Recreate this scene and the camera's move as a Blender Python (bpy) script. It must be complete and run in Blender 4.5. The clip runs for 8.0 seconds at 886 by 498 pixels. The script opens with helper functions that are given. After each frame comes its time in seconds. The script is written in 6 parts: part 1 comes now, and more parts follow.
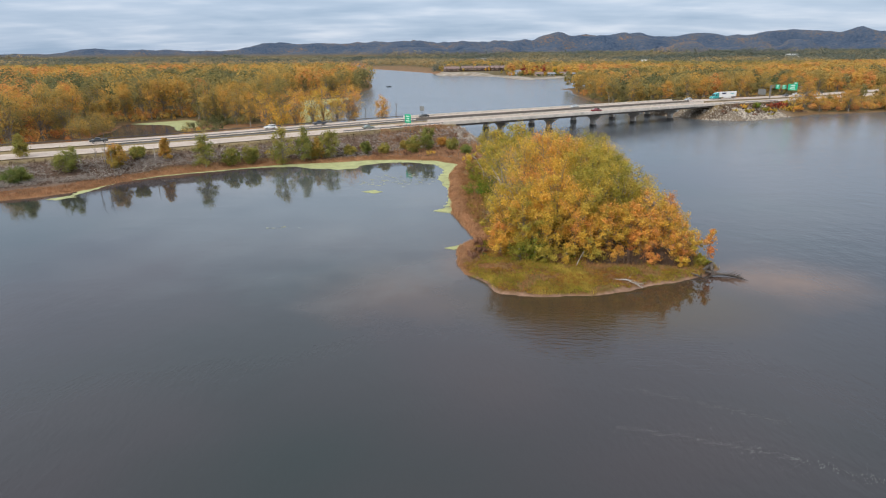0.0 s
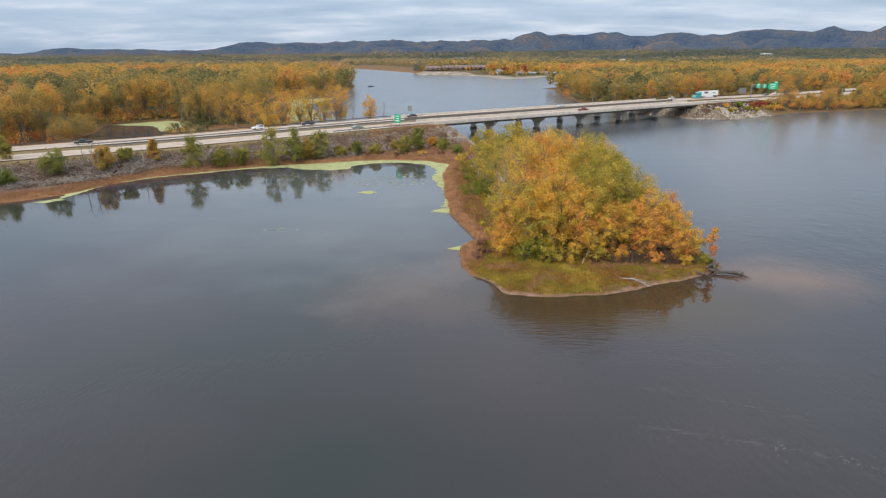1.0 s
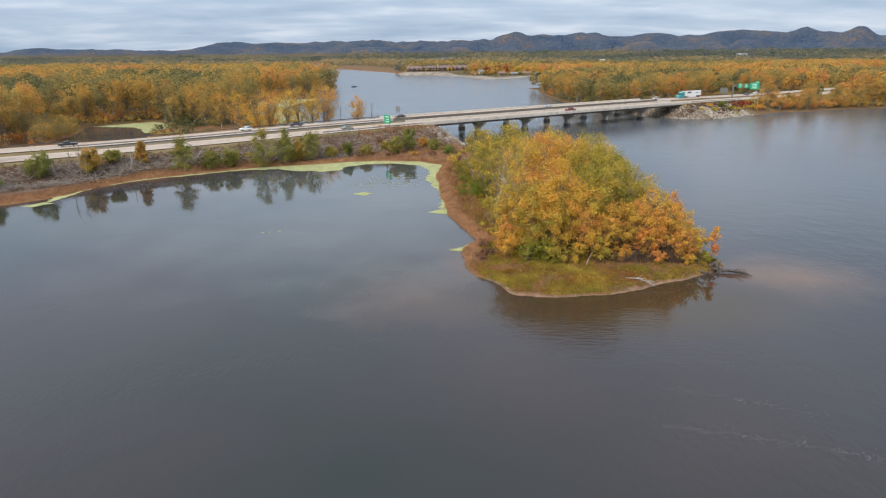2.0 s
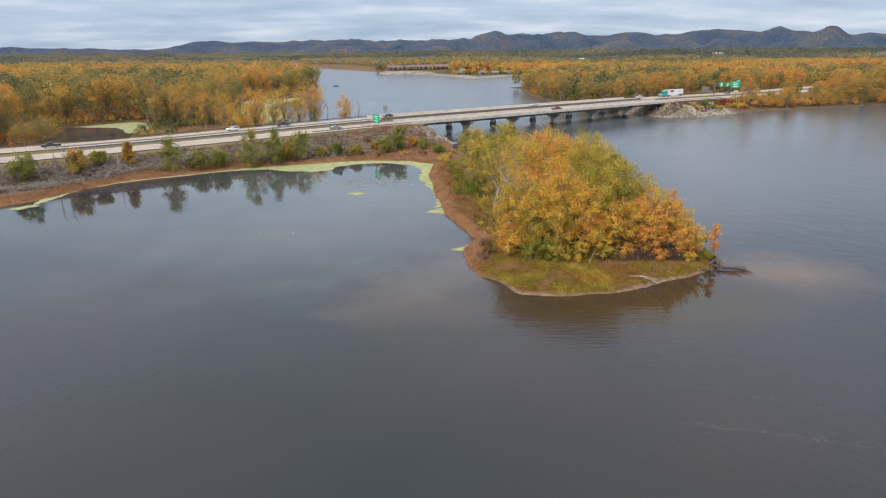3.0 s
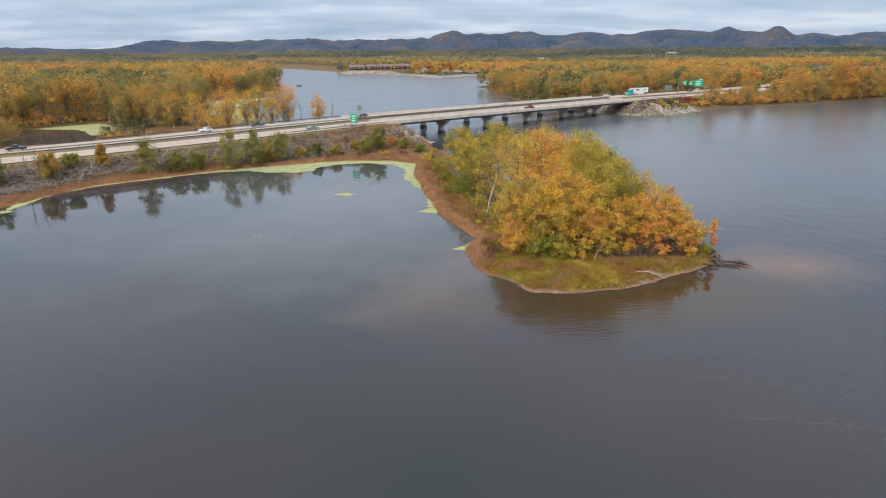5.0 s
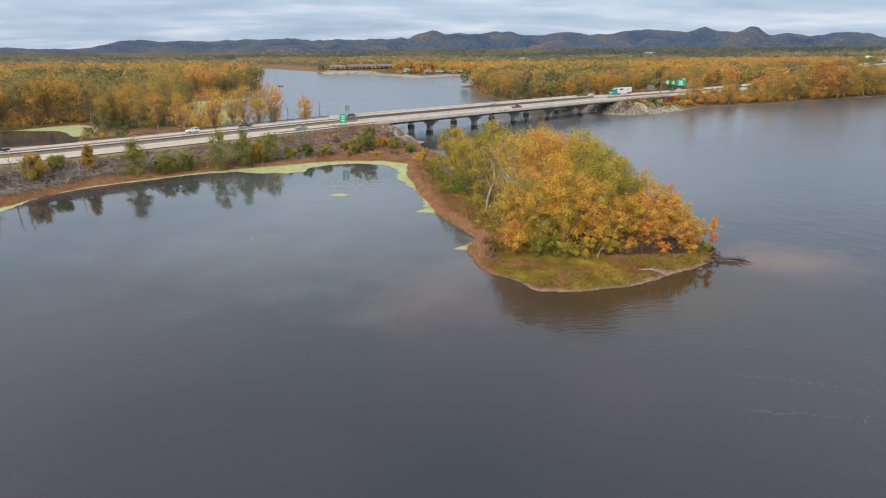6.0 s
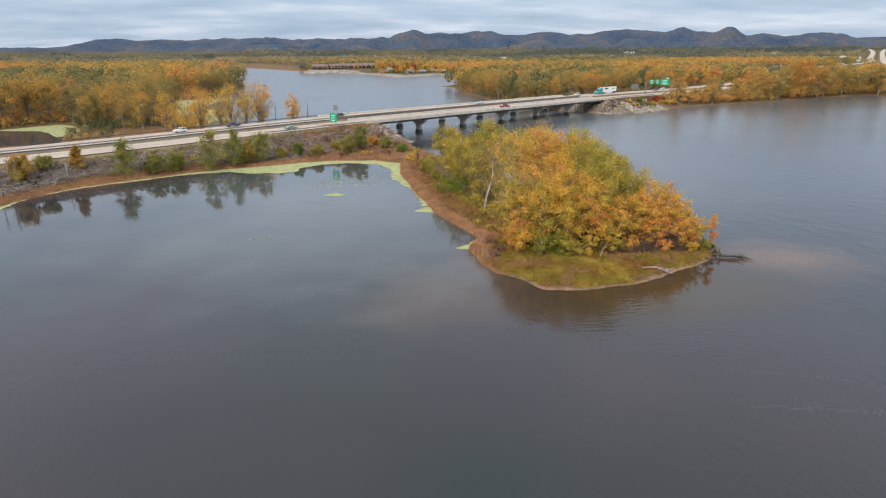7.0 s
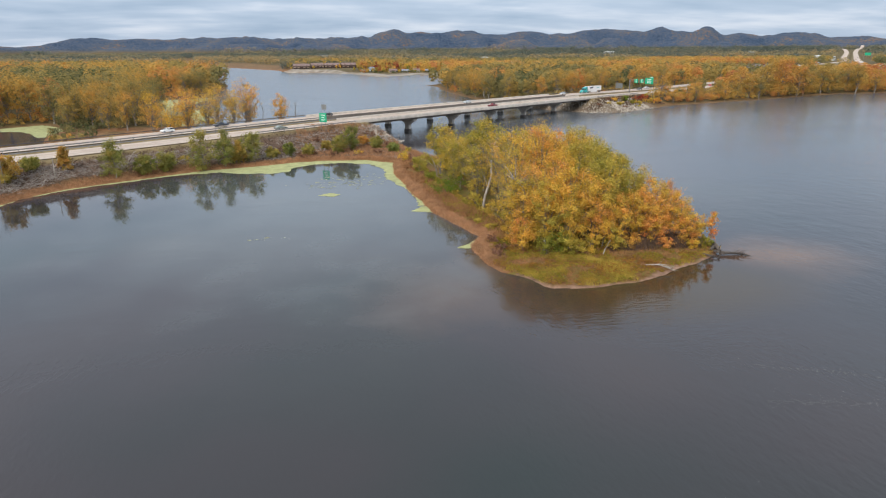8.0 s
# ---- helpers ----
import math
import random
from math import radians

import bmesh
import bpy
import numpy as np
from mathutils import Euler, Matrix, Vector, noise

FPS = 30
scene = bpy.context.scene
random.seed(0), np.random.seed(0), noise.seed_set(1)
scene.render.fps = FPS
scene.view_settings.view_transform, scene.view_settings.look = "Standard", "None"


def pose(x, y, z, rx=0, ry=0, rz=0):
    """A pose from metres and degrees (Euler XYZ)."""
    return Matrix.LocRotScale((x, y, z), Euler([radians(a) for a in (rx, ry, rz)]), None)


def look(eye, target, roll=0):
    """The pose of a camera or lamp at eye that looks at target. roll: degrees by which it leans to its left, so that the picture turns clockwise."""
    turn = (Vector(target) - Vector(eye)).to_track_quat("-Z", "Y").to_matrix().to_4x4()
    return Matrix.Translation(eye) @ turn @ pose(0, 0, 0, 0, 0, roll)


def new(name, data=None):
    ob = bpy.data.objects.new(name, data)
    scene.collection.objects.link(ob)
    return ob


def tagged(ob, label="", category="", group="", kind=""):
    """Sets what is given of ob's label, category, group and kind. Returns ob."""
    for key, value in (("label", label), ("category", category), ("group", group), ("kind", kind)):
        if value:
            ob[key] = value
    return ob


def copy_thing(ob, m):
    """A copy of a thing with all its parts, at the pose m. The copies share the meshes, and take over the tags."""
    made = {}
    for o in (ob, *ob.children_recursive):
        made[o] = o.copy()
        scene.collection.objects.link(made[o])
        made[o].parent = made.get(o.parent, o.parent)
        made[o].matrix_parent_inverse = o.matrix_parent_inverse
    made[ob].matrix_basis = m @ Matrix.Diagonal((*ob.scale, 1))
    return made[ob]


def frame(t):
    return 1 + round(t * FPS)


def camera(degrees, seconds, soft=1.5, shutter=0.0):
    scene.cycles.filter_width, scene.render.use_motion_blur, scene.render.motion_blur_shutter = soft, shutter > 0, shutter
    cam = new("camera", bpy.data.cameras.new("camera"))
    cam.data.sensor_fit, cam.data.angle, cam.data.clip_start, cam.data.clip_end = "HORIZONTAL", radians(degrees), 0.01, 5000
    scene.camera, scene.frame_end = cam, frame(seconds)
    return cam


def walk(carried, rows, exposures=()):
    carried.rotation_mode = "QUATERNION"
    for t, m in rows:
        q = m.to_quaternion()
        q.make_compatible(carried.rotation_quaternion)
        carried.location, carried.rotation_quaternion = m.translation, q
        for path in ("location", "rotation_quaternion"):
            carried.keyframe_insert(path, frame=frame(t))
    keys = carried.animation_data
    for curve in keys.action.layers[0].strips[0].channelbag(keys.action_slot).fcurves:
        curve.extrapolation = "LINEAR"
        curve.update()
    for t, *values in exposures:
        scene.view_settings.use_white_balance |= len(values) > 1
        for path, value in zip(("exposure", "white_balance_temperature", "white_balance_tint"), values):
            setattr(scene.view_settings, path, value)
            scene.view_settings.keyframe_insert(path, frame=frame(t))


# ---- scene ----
# The camera: a slow flight to the left, turning round the wooded island
cam = camera(70.1, 8.0, soft=1.2)
PATH = [
    (0, (4.35, -0.569, 33.382), (4.256, 1.34, 32.792), -0.4),
    (0.5, (2.336, -0.459, 33.456), (2.273, 1.451, 32.866), -0.4),
    (1, (0.377, -0.305, 33.524), (0.345, 1.605, 32.932), -0.4),
    (1.5, (-1.535, -0.082, 33.575), (-1.537, 1.829, 32.984), -0.4),
    (3, (-6.986, 0.678, 33.645), (-6.897, 2.586, 33.05), -0.4),
    (3.5, (-8.813, 0.955, 33.65), (-8.692, 2.861, 33.055), -0.4),
    (4, (-10.632, 1.163, 33.625), (-10.48, 3.066, 33.029), -0.4),
    (4.5, (-12.391, 1.459, 33.572), (-12.209, 3.359, 32.975), -0.4),
    (6, (-17.694, 2.517, 33.42), (-17.423, 4.406, 32.823), -0.4),
    (6.5, (-19.454, 2.913, 33.383), (-19.154, 4.797, 32.784), -0.4),
    (7, (-21.203, 3.327, 33.357), (-20.875, 5.207, 32.758), -0.3),
    (7.5, (-22.94, 3.774, 33.335), (-22.583, 5.648, 32.735), -0.3),
    (8, (-24.619, 4.256, 33.292), (-24.235, 6.125, 32.691), -0.3),
]
walk(cam, [(t, look(eye, aim, roll)) for t, eye, aim, roll in PATH])
scene.view_settings.exposure = 0.0

# ---- sky and sun: a bright overcast day ----
SUN_UP, SUN_TURN = radians(38), radians(215)
world = bpy.data.worlds.new("overcast_sky")
scene.world = world
world.use_nodes = True


def link(tree, a, b):
    tree.links.new(a, b)


def node(tree, kind, **values):
    n = tree.nodes.new(kind)
    for key, value in values.items():
        n.inputs[key].default_value = value
    return n


def maths(tree, op, a, b=None):
    n = tree.nodes.new("ShaderNodeMath")
    n.operation = op
    for slot, v in ((0, a), (1, b)):
        if v is None:
            continue
        if isinstance(v, (int, float)):
            n.inputs[slot].default_value = v
        else:
            tree.links.new(v, n.inputs[slot])
    return n.outputs[0]


def blend(tree, factor, a, b, mode="MIX"):
    n = tree.nodes.new("ShaderNodeMix")
    n.data_type, n.blend_type = "RGBA", mode
    for slot, v in ((0, factor), (6, a), (7, b)):
        if isinstance(v, (int, float)):
            n.inputs[slot].default_value = v
        elif isinstance(v, tuple):
            n.inputs[slot].default_value = (*v, 1) if len(v) == 3 else v
        else:
            tree.links.new(v, n.inputs[slot])
    return n.outputs[2]


def ramp(tree, factor, stops):
    n = tree.nodes.new("ShaderNodeValToRGB")
    el = n.color_ramp.elements
    while len(el) < len(stops):
        el.new(0.5)
    for e, (at, c) in zip(el, stops):
        e.position, e.color = at, (*c, 1) if len(c) == 3 else c
    tree.links.new(factor, n.inputs[0])
    return n.outputs[0]


def build_sky():
    t = world.node_tree
    t.nodes.clear()
    sky = t.nodes.new("ShaderNodeTexSky")
    sky.sky_type, sky.sun_disc = "NISHITA", False
    sky.sun_elevation, sky.sun_rotation = SUN_UP, SUN_TURN
    co = t.nodes.new("ShaderNodeTexCoord").outputs["Generated"]
    sep = t.nodes.new("ShaderNodeSeparateXYZ")
    link(t, co, sep.inputs[0])
    up = maths(t, "MAXIMUM", sep.outputs[2], 0.0)
    # cloud decks are flat layers: look up where the view meets them
    low = maths(t, "ADD", up, 0.11)
    flat = t.nodes.new("ShaderNodeCombineXYZ")
    link(t, maths(t, "DIVIDE", sep.outputs[0], low), flat.inputs[0])
    link(t, maths(t, "DIVIDE", sep.outputs[1], low), flat.inputs[1])
    big = node(t, "ShaderNodeTexNoise", Scale=0.8, Detail=4.0, Roughness=0.5, Distortion=0.2)
    link(t, flat.outputs[0], big.inputs["Vector"])
    stretch = t.nodes.new("ShaderNodeMapping")
    stretch.inputs["Scale"].default_value = (0.8, 1.5, 1)
    stretch.inputs["Rotation"].default_value = (0, 0, radians(-9))
    link(t, flat.outputs[0], stretch.inputs[0])
    streak = node(t, "ShaderNodeTexNoise", Scale=1.3, Detail=4.0, Roughness=0.5)
    link(t, stretch.outputs[0], streak.inputs["Vector"])
    mixn = maths(t, "ADD", maths(t, "MULTIPLY", big.outputs[0], 0.62), maths(t, "MULTIPLY", streak.outputs[0], 0.38))
    cloud = ramp(t, mixn, [(0.36, (0.34, 0.46, 0.63)), (0.5, (0.47, 0.58, 0.745)), (0.60, (0.64, 0.72, 0.855)), (0.72, (0.80, 0.85, 0.93))])
    # the deck is brighter and whiter overhead than near the horizon
    cloud = blend(t, maths(t, "MINIMUM", maths(t, "MULTIPLY", up, 1.4), 1.0), cloud, blend(t, 0.75, cloud, (0.62, 0.65, 0.68)))
    lift = ramp(t, up, [(0.0, (0.40, 0.40, 0.40)), (0.10, (0.45, 0.45, 0.45)), (0.24, (0.62, 0.62, 0.615)), (0.5, (0.68, 0.68, 0.67)), (1.0, (0.90, 0.90, 0.89))])
    cloud = blend(t, 1.0, blend(t, 1.0, cloud, lift, "MULTIPLY"), (2.5, 2.5, 2.5), "MULTIPLY")
    lit = blend(t, 0.10, cloud, blend(t, 1.0, sky.outputs[0], (0.1, 0.1, 0.1), "MULTIPLY"))
    bg = t.nodes.new("ShaderNodeBackground")
    link(t, lit, bg.inputs[0])
    bg.inputs[1].default_value = 1.0
    out = t.nodes.new("ShaderNodeOutputWorld")
    link(t, bg.outputs[0], out.inputs[0])


build_sky()
sun = new("sun", bpy.data.lights.new("sun", "SUN"))
sun.data.energy, sun.data.angle, sun.data.color = 2.7, radians(26), (1.0, 0.93, 0.83)
sun.matrix_world = look((0, 0, 300), (300 * math.cos(SUN_UP) * -math.sin(SUN_TURN), 300 * math.cos(SUN_UP) * -math.cos(SUN_TURN), 300 - 300 * math.sin(SUN_UP)))

# ---- materials ----
def material(name):
    m = bpy.data.materials.new(name)
    m.use_nodes = True
    t = m.node_tree
    return m, t, t.nodes["Principled BSDF"]


def world_place(t, scale=1.0):
    g = t.nodes.new("ShaderNodeNewGeometry").outputs["Position"]
    if scale == 1.0:
        return g
    m = t.nodes.new("ShaderNodeVectorMath")
    m.operation = "SCALE"
    m.inputs[3].default_value = scale
    link(t, g, m.inputs[0])
    return m.outputs[0]


def noise_of(t, scale, detail=4.0, rough=0.55, stretch=None, at=None):
    n = node(t, "ShaderNodeTexNoise", Scale=scale, Detail=detail, Roughness=rough)
    v = at or world_place(t)
    if stretch:
        mp = t.nodes.new("ShaderNodeMapping")
        mp.inputs["Scale"].default_value = stretch[:3]
        if len(stretch) > 3:
            mp.inputs["Rotation"].default_value = (0, 0, stretch[3])
        link(t, v, mp.inputs[0])
        v = mp.outputs[0]
    link(t, v, n.inputs["Vector"])
    return n.outputs[0]


def bump(t, b, height, strength, distance):
    n = node(t, "ShaderNodeBump", Strength=strength, Distance=distance)
    link(t, height, n.inputs["Height"])
    link(t, n.outputs[0], b.inputs["Normal"])


def plain(name, colour, rough=0.7, metal=0.0, vary=0.25, scale=2.0, grain=0.3):
    """A surface with stains and grain at two scales."""
    m, t, b = material(name)
    n1, n2 = noise_of(t, scale, 5), noise_of(t, scale * 9, 3)
    f = maths(t, "ADD", maths(t, "MULTIPLY", n1, 0.65), maths(t, "MULTIPLY", n2, 0.35))
    lo = tuple(c * (1 - vary) for c in colour)
    hi = tuple(min(1.0, c * (1 + vary)) for c in colour)
    link(t, ramp(t, f, [(0.3, lo), (0.7, hi)]), b.inputs["Base Color"])
    b.inputs["Roughness"].default_value, b.inputs["Metallic"].default_value = rough, metal
    if grain:
        bump(t, b, n2, grain, 0.05)
    return m


def attr(t, name):
    a = t.nodes.new("ShaderNodeAttribute")
    a.attribute_name = name
    return a.outputs["Fac"]


LEAF_STOPS = [(0.0, (0.120, 0.200, 0.026)), (0.2, (0.265, 0.250, 0.042)), (0.40, (0.435, 0.350, 0.070)), (0.58, (0.690, 0.435, 0.072)),
              (0.74, (0.715, 0.335, 0.100)), (0.9, (0.540, 0.175, 0.062)), (1.0, (0.280, 0.052, 0.040))]


def leaf_material(name, spread, stops=LEAF_STOPS, scale=1.1, fleck=0.20, patch=0.26, sheer=0.47):
    """Autumn leaves: the hue comes from the tree, the clump and the leaf; spread lets trees that share a mesh differ."""
    m, t, b = material(name)
    f = attr(t, "tint")
    if spread:
        r = t.nodes.new("ShaderNodeObjectInfo").outputs["Random"]
        f = maths(t, "ADD", f, maths(t, "MULTIPLY", maths(t, "SUBTRACT", r, 0.5), spread))
    c = ramp(t, f, stops)
    c = blend(t, 1.0, c, ramp(t, noise_of(t, scale, 4), [(0.30, (1 - patch,) * 3), (0.70, (1 + patch,) * 3)]), "MULTIPLY")
    each = t.nodes.new("ShaderNodeNewGeometry").outputs["Random Per Island"]
    c = blend(t, 1.0, c, ramp(t, each, [(0.0, (1 - fleck,) * 3), (1.0, (1 + fleck,) * 3)]), "MULTIPLY")
    link(t, c, b.inputs["Base Color"])
    b.inputs["Roughness"].default_value = 0.65
    b.inputs["Specular IOR Level"].default_value = 0.06
    tr = t.nodes.new("ShaderNodeBsdfTranslucent")
    link(t, c, tr.inputs[0])
    mx = t.nodes.new("ShaderNodeMixShader")
    mx.inputs[0].default_value = sheer
    link(t, b.outputs[0], mx.inputs[1])
    link(t, tr.outputs[0], mx.inputs[2])
    link(t, mx.outputs[0], t.nodes["Material Output"].inputs[0])
    return m


def water_material():
    m, t, b = material("lake_water")
    big = noise_of(t, 0.012, 3, 0.5)
    body = ramp(t, big, [(0.36, (0.020, 0.028, 0.028)), (0.5, (0.035, 0.031, 0.034)), (0.64, (0.046, 0.034, 0.035))])
    # pale sand shoals under the shallow water round the island's point
    pos = world_place(t)
    wob = maths(t, "MULTIPLY", maths(t, "SUBTRACT", noise_of(t, 0.09, 4), 0.5), 1.1)
    shoal = None
    for cx, cy, rx, ry, amount in ((53, 92, 15, 12, 0.75), (-6, 88, 16, 16, 0.35), (2, 100, 6, 14, 0.5)):
        mp = t.nodes.new("ShaderNodeMapping")
        mp.inputs["Location"].default_value = (-cx / rx, -cy / ry, 0)
        mp.inputs["Scale"].default_value = (1 / rx, 1 / ry, 0)
        link(t, pos, mp.inputs[0])
        ln = t.nodes.new("ShaderNodeVectorMath")
        ln.operation = "LENGTH"
        link(t, mp.outputs[0], ln.inputs[0])
        d = maths(t, "SUBTRACT", 1.05, maths(t, "ADD", ln.outputs["Value"], wob))
        d = maths(t, "MULTIPLY", maths(t, "MINIMUM", maths(t, "MAXIMUM", d, 0.0), 1.0), amount)
        shoal = d if shoal is None else maths(t, "MAXIMUM", shoal, d)
    body = blend(t, shoal, body, (0.175, 0.100, 0.058))
    # paler grey body colour over the bay
    bay = t.nodes.new("ShaderNodeMapping")
    bay.inputs["Location"].default_value = (24 / 45, -150 / 55, 0)
    bay.inputs["Scale"].default_value = (1 / 45, 1 / 55, 0)
    link(t, pos, bay.inputs[0])
    bay_d = t.nodes.new("ShaderNodeVectorMath")
    bay_d.operation = "LENGTH"
    link(t, bay.outputs[0], bay_d.inputs[0])
    pale_bay = maths(t, "MINIMUM", maths(t, "MAXIMUM", maths(t, "SUBTRACT", maths(t, "SUBTRACT", 1.3, bay_d.outputs["Value"]), wob), 0.0), 1.0)
    body = blend(t, pale_bay, body, (0.080, 0.088, 0.090))
    # darker body colour on the east side, fading out towards x = 150
    east = t.nodes.new("ShaderNodeSeparateXYZ")
    link(t, pos, east.inputs[0])
    dark_east = maths(t, "MINIMUM", maths(t, "MAXIMUM", maths(t, "MULTIPLY", maths(t, "SUBTRACT", maths(t, "SUBTRACT", east.outputs[0], maths(t, "MULTIPLY", east.outputs[1], 0.28)), 22.0), 0.03), 0.0), 1.0)
    dark_east = maths(t, "MULTIPLY", dark_east, maths(t, "MINIMUM", maths(t, "MAXIMUM", maths(t, "MULTIPLY", maths(t, "SUBTRACT", 150.0, east.outputs[0]), 0.016), 0.0), 1.0))
    body = blend(t, maths(t, "MULTIPLY", dark_east, maths(t, "SUBTRACT", 1.0, shoal)), body, (0.012, 0.010, 0.013))
    # shore sediment and the island's brown reflection, both mixed into the body colour
    tan = t.nodes.new("ShaderNodeMapping")
    tan.inputs["Location"].default_value = (-25 / 25, -83 / 13, 0)
    tan.inputs["Scale"].default_value = (1 / 25, 1 / 13, 0)
    link(t, pos, tan.inputs[0])
    tan_d = t.nodes.new("ShaderNodeVectorMath")
    tan_d.operation = "LENGTH"
    link(t, tan.outputs[0], tan_d.inputs[0])
    brown = maths(t, "MINIMUM", maths(t, "MAXIMUM", maths(t, "MULTIPLY", maths(t, "SUBTRACT", 1.1, tan_d.outputs["Value"]), 1.6), 0.0), 0.9)
    body = blend(t, maths(t, "MULTIPLY", brown, maths(t, "SUBTRACT", 1.0, shoal)), body, (0.052, 0.035, 0.018))
    # river and ponds beyond the road: sky reflection painted in as paler body colour
    sep = t.nodes.new("ShaderNodeSeparateXYZ")
    link(t, pos, sep.inputs[0])
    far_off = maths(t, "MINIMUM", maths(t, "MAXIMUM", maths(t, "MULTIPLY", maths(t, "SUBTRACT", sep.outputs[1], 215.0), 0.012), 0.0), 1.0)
    # the pond behind the road keeps a darker body colour and lies still
    pond = maths(t, "MINIMUM", maths(t, "MAXIMUM", maths(t, "MULTIPLY", maths(t, "SUBTRACT", -95.0, sep.outputs[0]), 0.05), 0.0), 1.0)
    pond = maths(t, "MULTIPLY", pond, maths(t, "MINIMUM", maths(t, "MAXIMUM", maths(t, "MULTIPLY", maths(t, "SUBTRACT", 420.0, sep.outputs[1]), 0.02), 0.0), 1.0))
    pond = maths(t, "MULTIPLY", pond, maths(t, "MINIMUM", maths(t, "MAXIMUM", maths(t, "MULTIPLY", maths(t, "SUBTRACT", sep.outputs[1], 230.0), 0.05), 0.0), 1.0))
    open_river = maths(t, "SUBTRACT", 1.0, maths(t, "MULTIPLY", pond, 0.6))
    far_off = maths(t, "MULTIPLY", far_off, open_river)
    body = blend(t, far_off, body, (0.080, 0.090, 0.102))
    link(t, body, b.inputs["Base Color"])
    # the bay behind the spit lies in the lee; the open lake and the river are ruffled
    mp = t.nodes.new("ShaderNodeMapping")
    mp.inputs["Location"].default_value = (45 / 95, -150 / 75, 0)
    mp.inputs["Scale"].default_value = (1 / 95, 1 / 75, 0)
    link(t, pos, mp.inputs[0])
    ln = t.nodes.new("ShaderNodeVectorMath")
    ln.operation = "LENGTH"
    link(t, mp.outputs[0], ln.inputs[0])
    gust = noise_of(t, 0.02, 4, 0.6, (1.0, 2.2, 1.0))
    mp2 = t.nodes.new("ShaderNodeMapping")
    mp2.inputs["Location"].default_value = (-24 / 36, -84 / 24, 0)
    mp2.inputs["Scale"].default_value = (1 / 36, 1 / 24, 0)
    link(t, pos, mp2.inputs[0])
    ln2 = t.nodes.new("ShaderNodeVectorMath")
    ln2.operation = "LENGTH"
    link(t, mp2.outputs[0], ln2.inputs[0])
    shelter = maths(t, "MINIMUM", ln.outputs["Value"], maths(t, "ADD", ln2.outputs["Value"], 0.42))
    lee = maths(t, "MULTIPLY", maths(t, "SUBTRACT", shelter, 0.75), 0.9)
    lee = maths(t, "MULTIPLY", maths(t, "MINIMUM", maths(t, "MAXIMUM", lee, 0.0), 1.0), open_river)
    wind = maths(t, "ADD", maths(t, "MULTIPLY", gust, 0.6), maths(t, "MULTIPLY", lee, 0.4))
    link(t, maths(t, "ADD", 0.01, maths(t, "ADD", maths(t, "MULTIPLY", gust, 0.06), maths(t, "ADD", maths(t, "MULTIPLY", lee, 0.09), maths(t, "MULTIPLY", far_off, 0.05)))), b.inputs["Roughness"])
    b.inputs["IOR"].default_value = 1.33
    # wavelets, stronger where the wind reaches
    w1 = noise_of(t, 1.7, 3, 0.5, (1.0, 0.45, 1.0, 0.7))
    w2 = noise_of(t, 0.35, 3, 0.5, (1.0, 0.6, 1.0, 0.5))
    h = maths(t, "ADD", maths(t, "MULTIPLY", w1, 0.55), w2)
    h = maths(t, "MULTIPLY", h, ramp(t, wind, [(0.30, (0.15, 0.15, 0.15)), (0.46, (0.55, 0.55, 0.55)), (0.72, (1.2, 1.2, 1.2))]))
    rip = t.nodes.new("ShaderNodeMapping")
    rip.inputs["Location"].default_value = (-20 / 17, -71 / 13, 0)
    rip.inputs["Scale"].default_value = (1 / 17, 1 / 13, 0)
    link(t, pos, rip.inputs[0])
    rip_d = t.nodes.new("ShaderNodeVectorMath")
    rip_d.operation = "LENGTH"
    link(t, rip.outputs[0], rip_d.inputs[0])
    ruffled = maths(t, "MINIMUM", maths(t, "MAXIMUM", maths(t, "SUBTRACT", maths(t, "SUBTRACT", 1.1, rip_d.outputs["Value"]), wob), 0.0), 0.7)
    fine = noise_of(t, 1.0, 3, 0.55, (0.45, 1.9, 1.0, radians(28)))
    h = maths(t, "ADD", h, maths(t, "MULTIPLY", maths(t, "MULTIPLY", fine, ruffled), 0.9))
    bump(t, b, h, 0.27, 0.28)
    return m


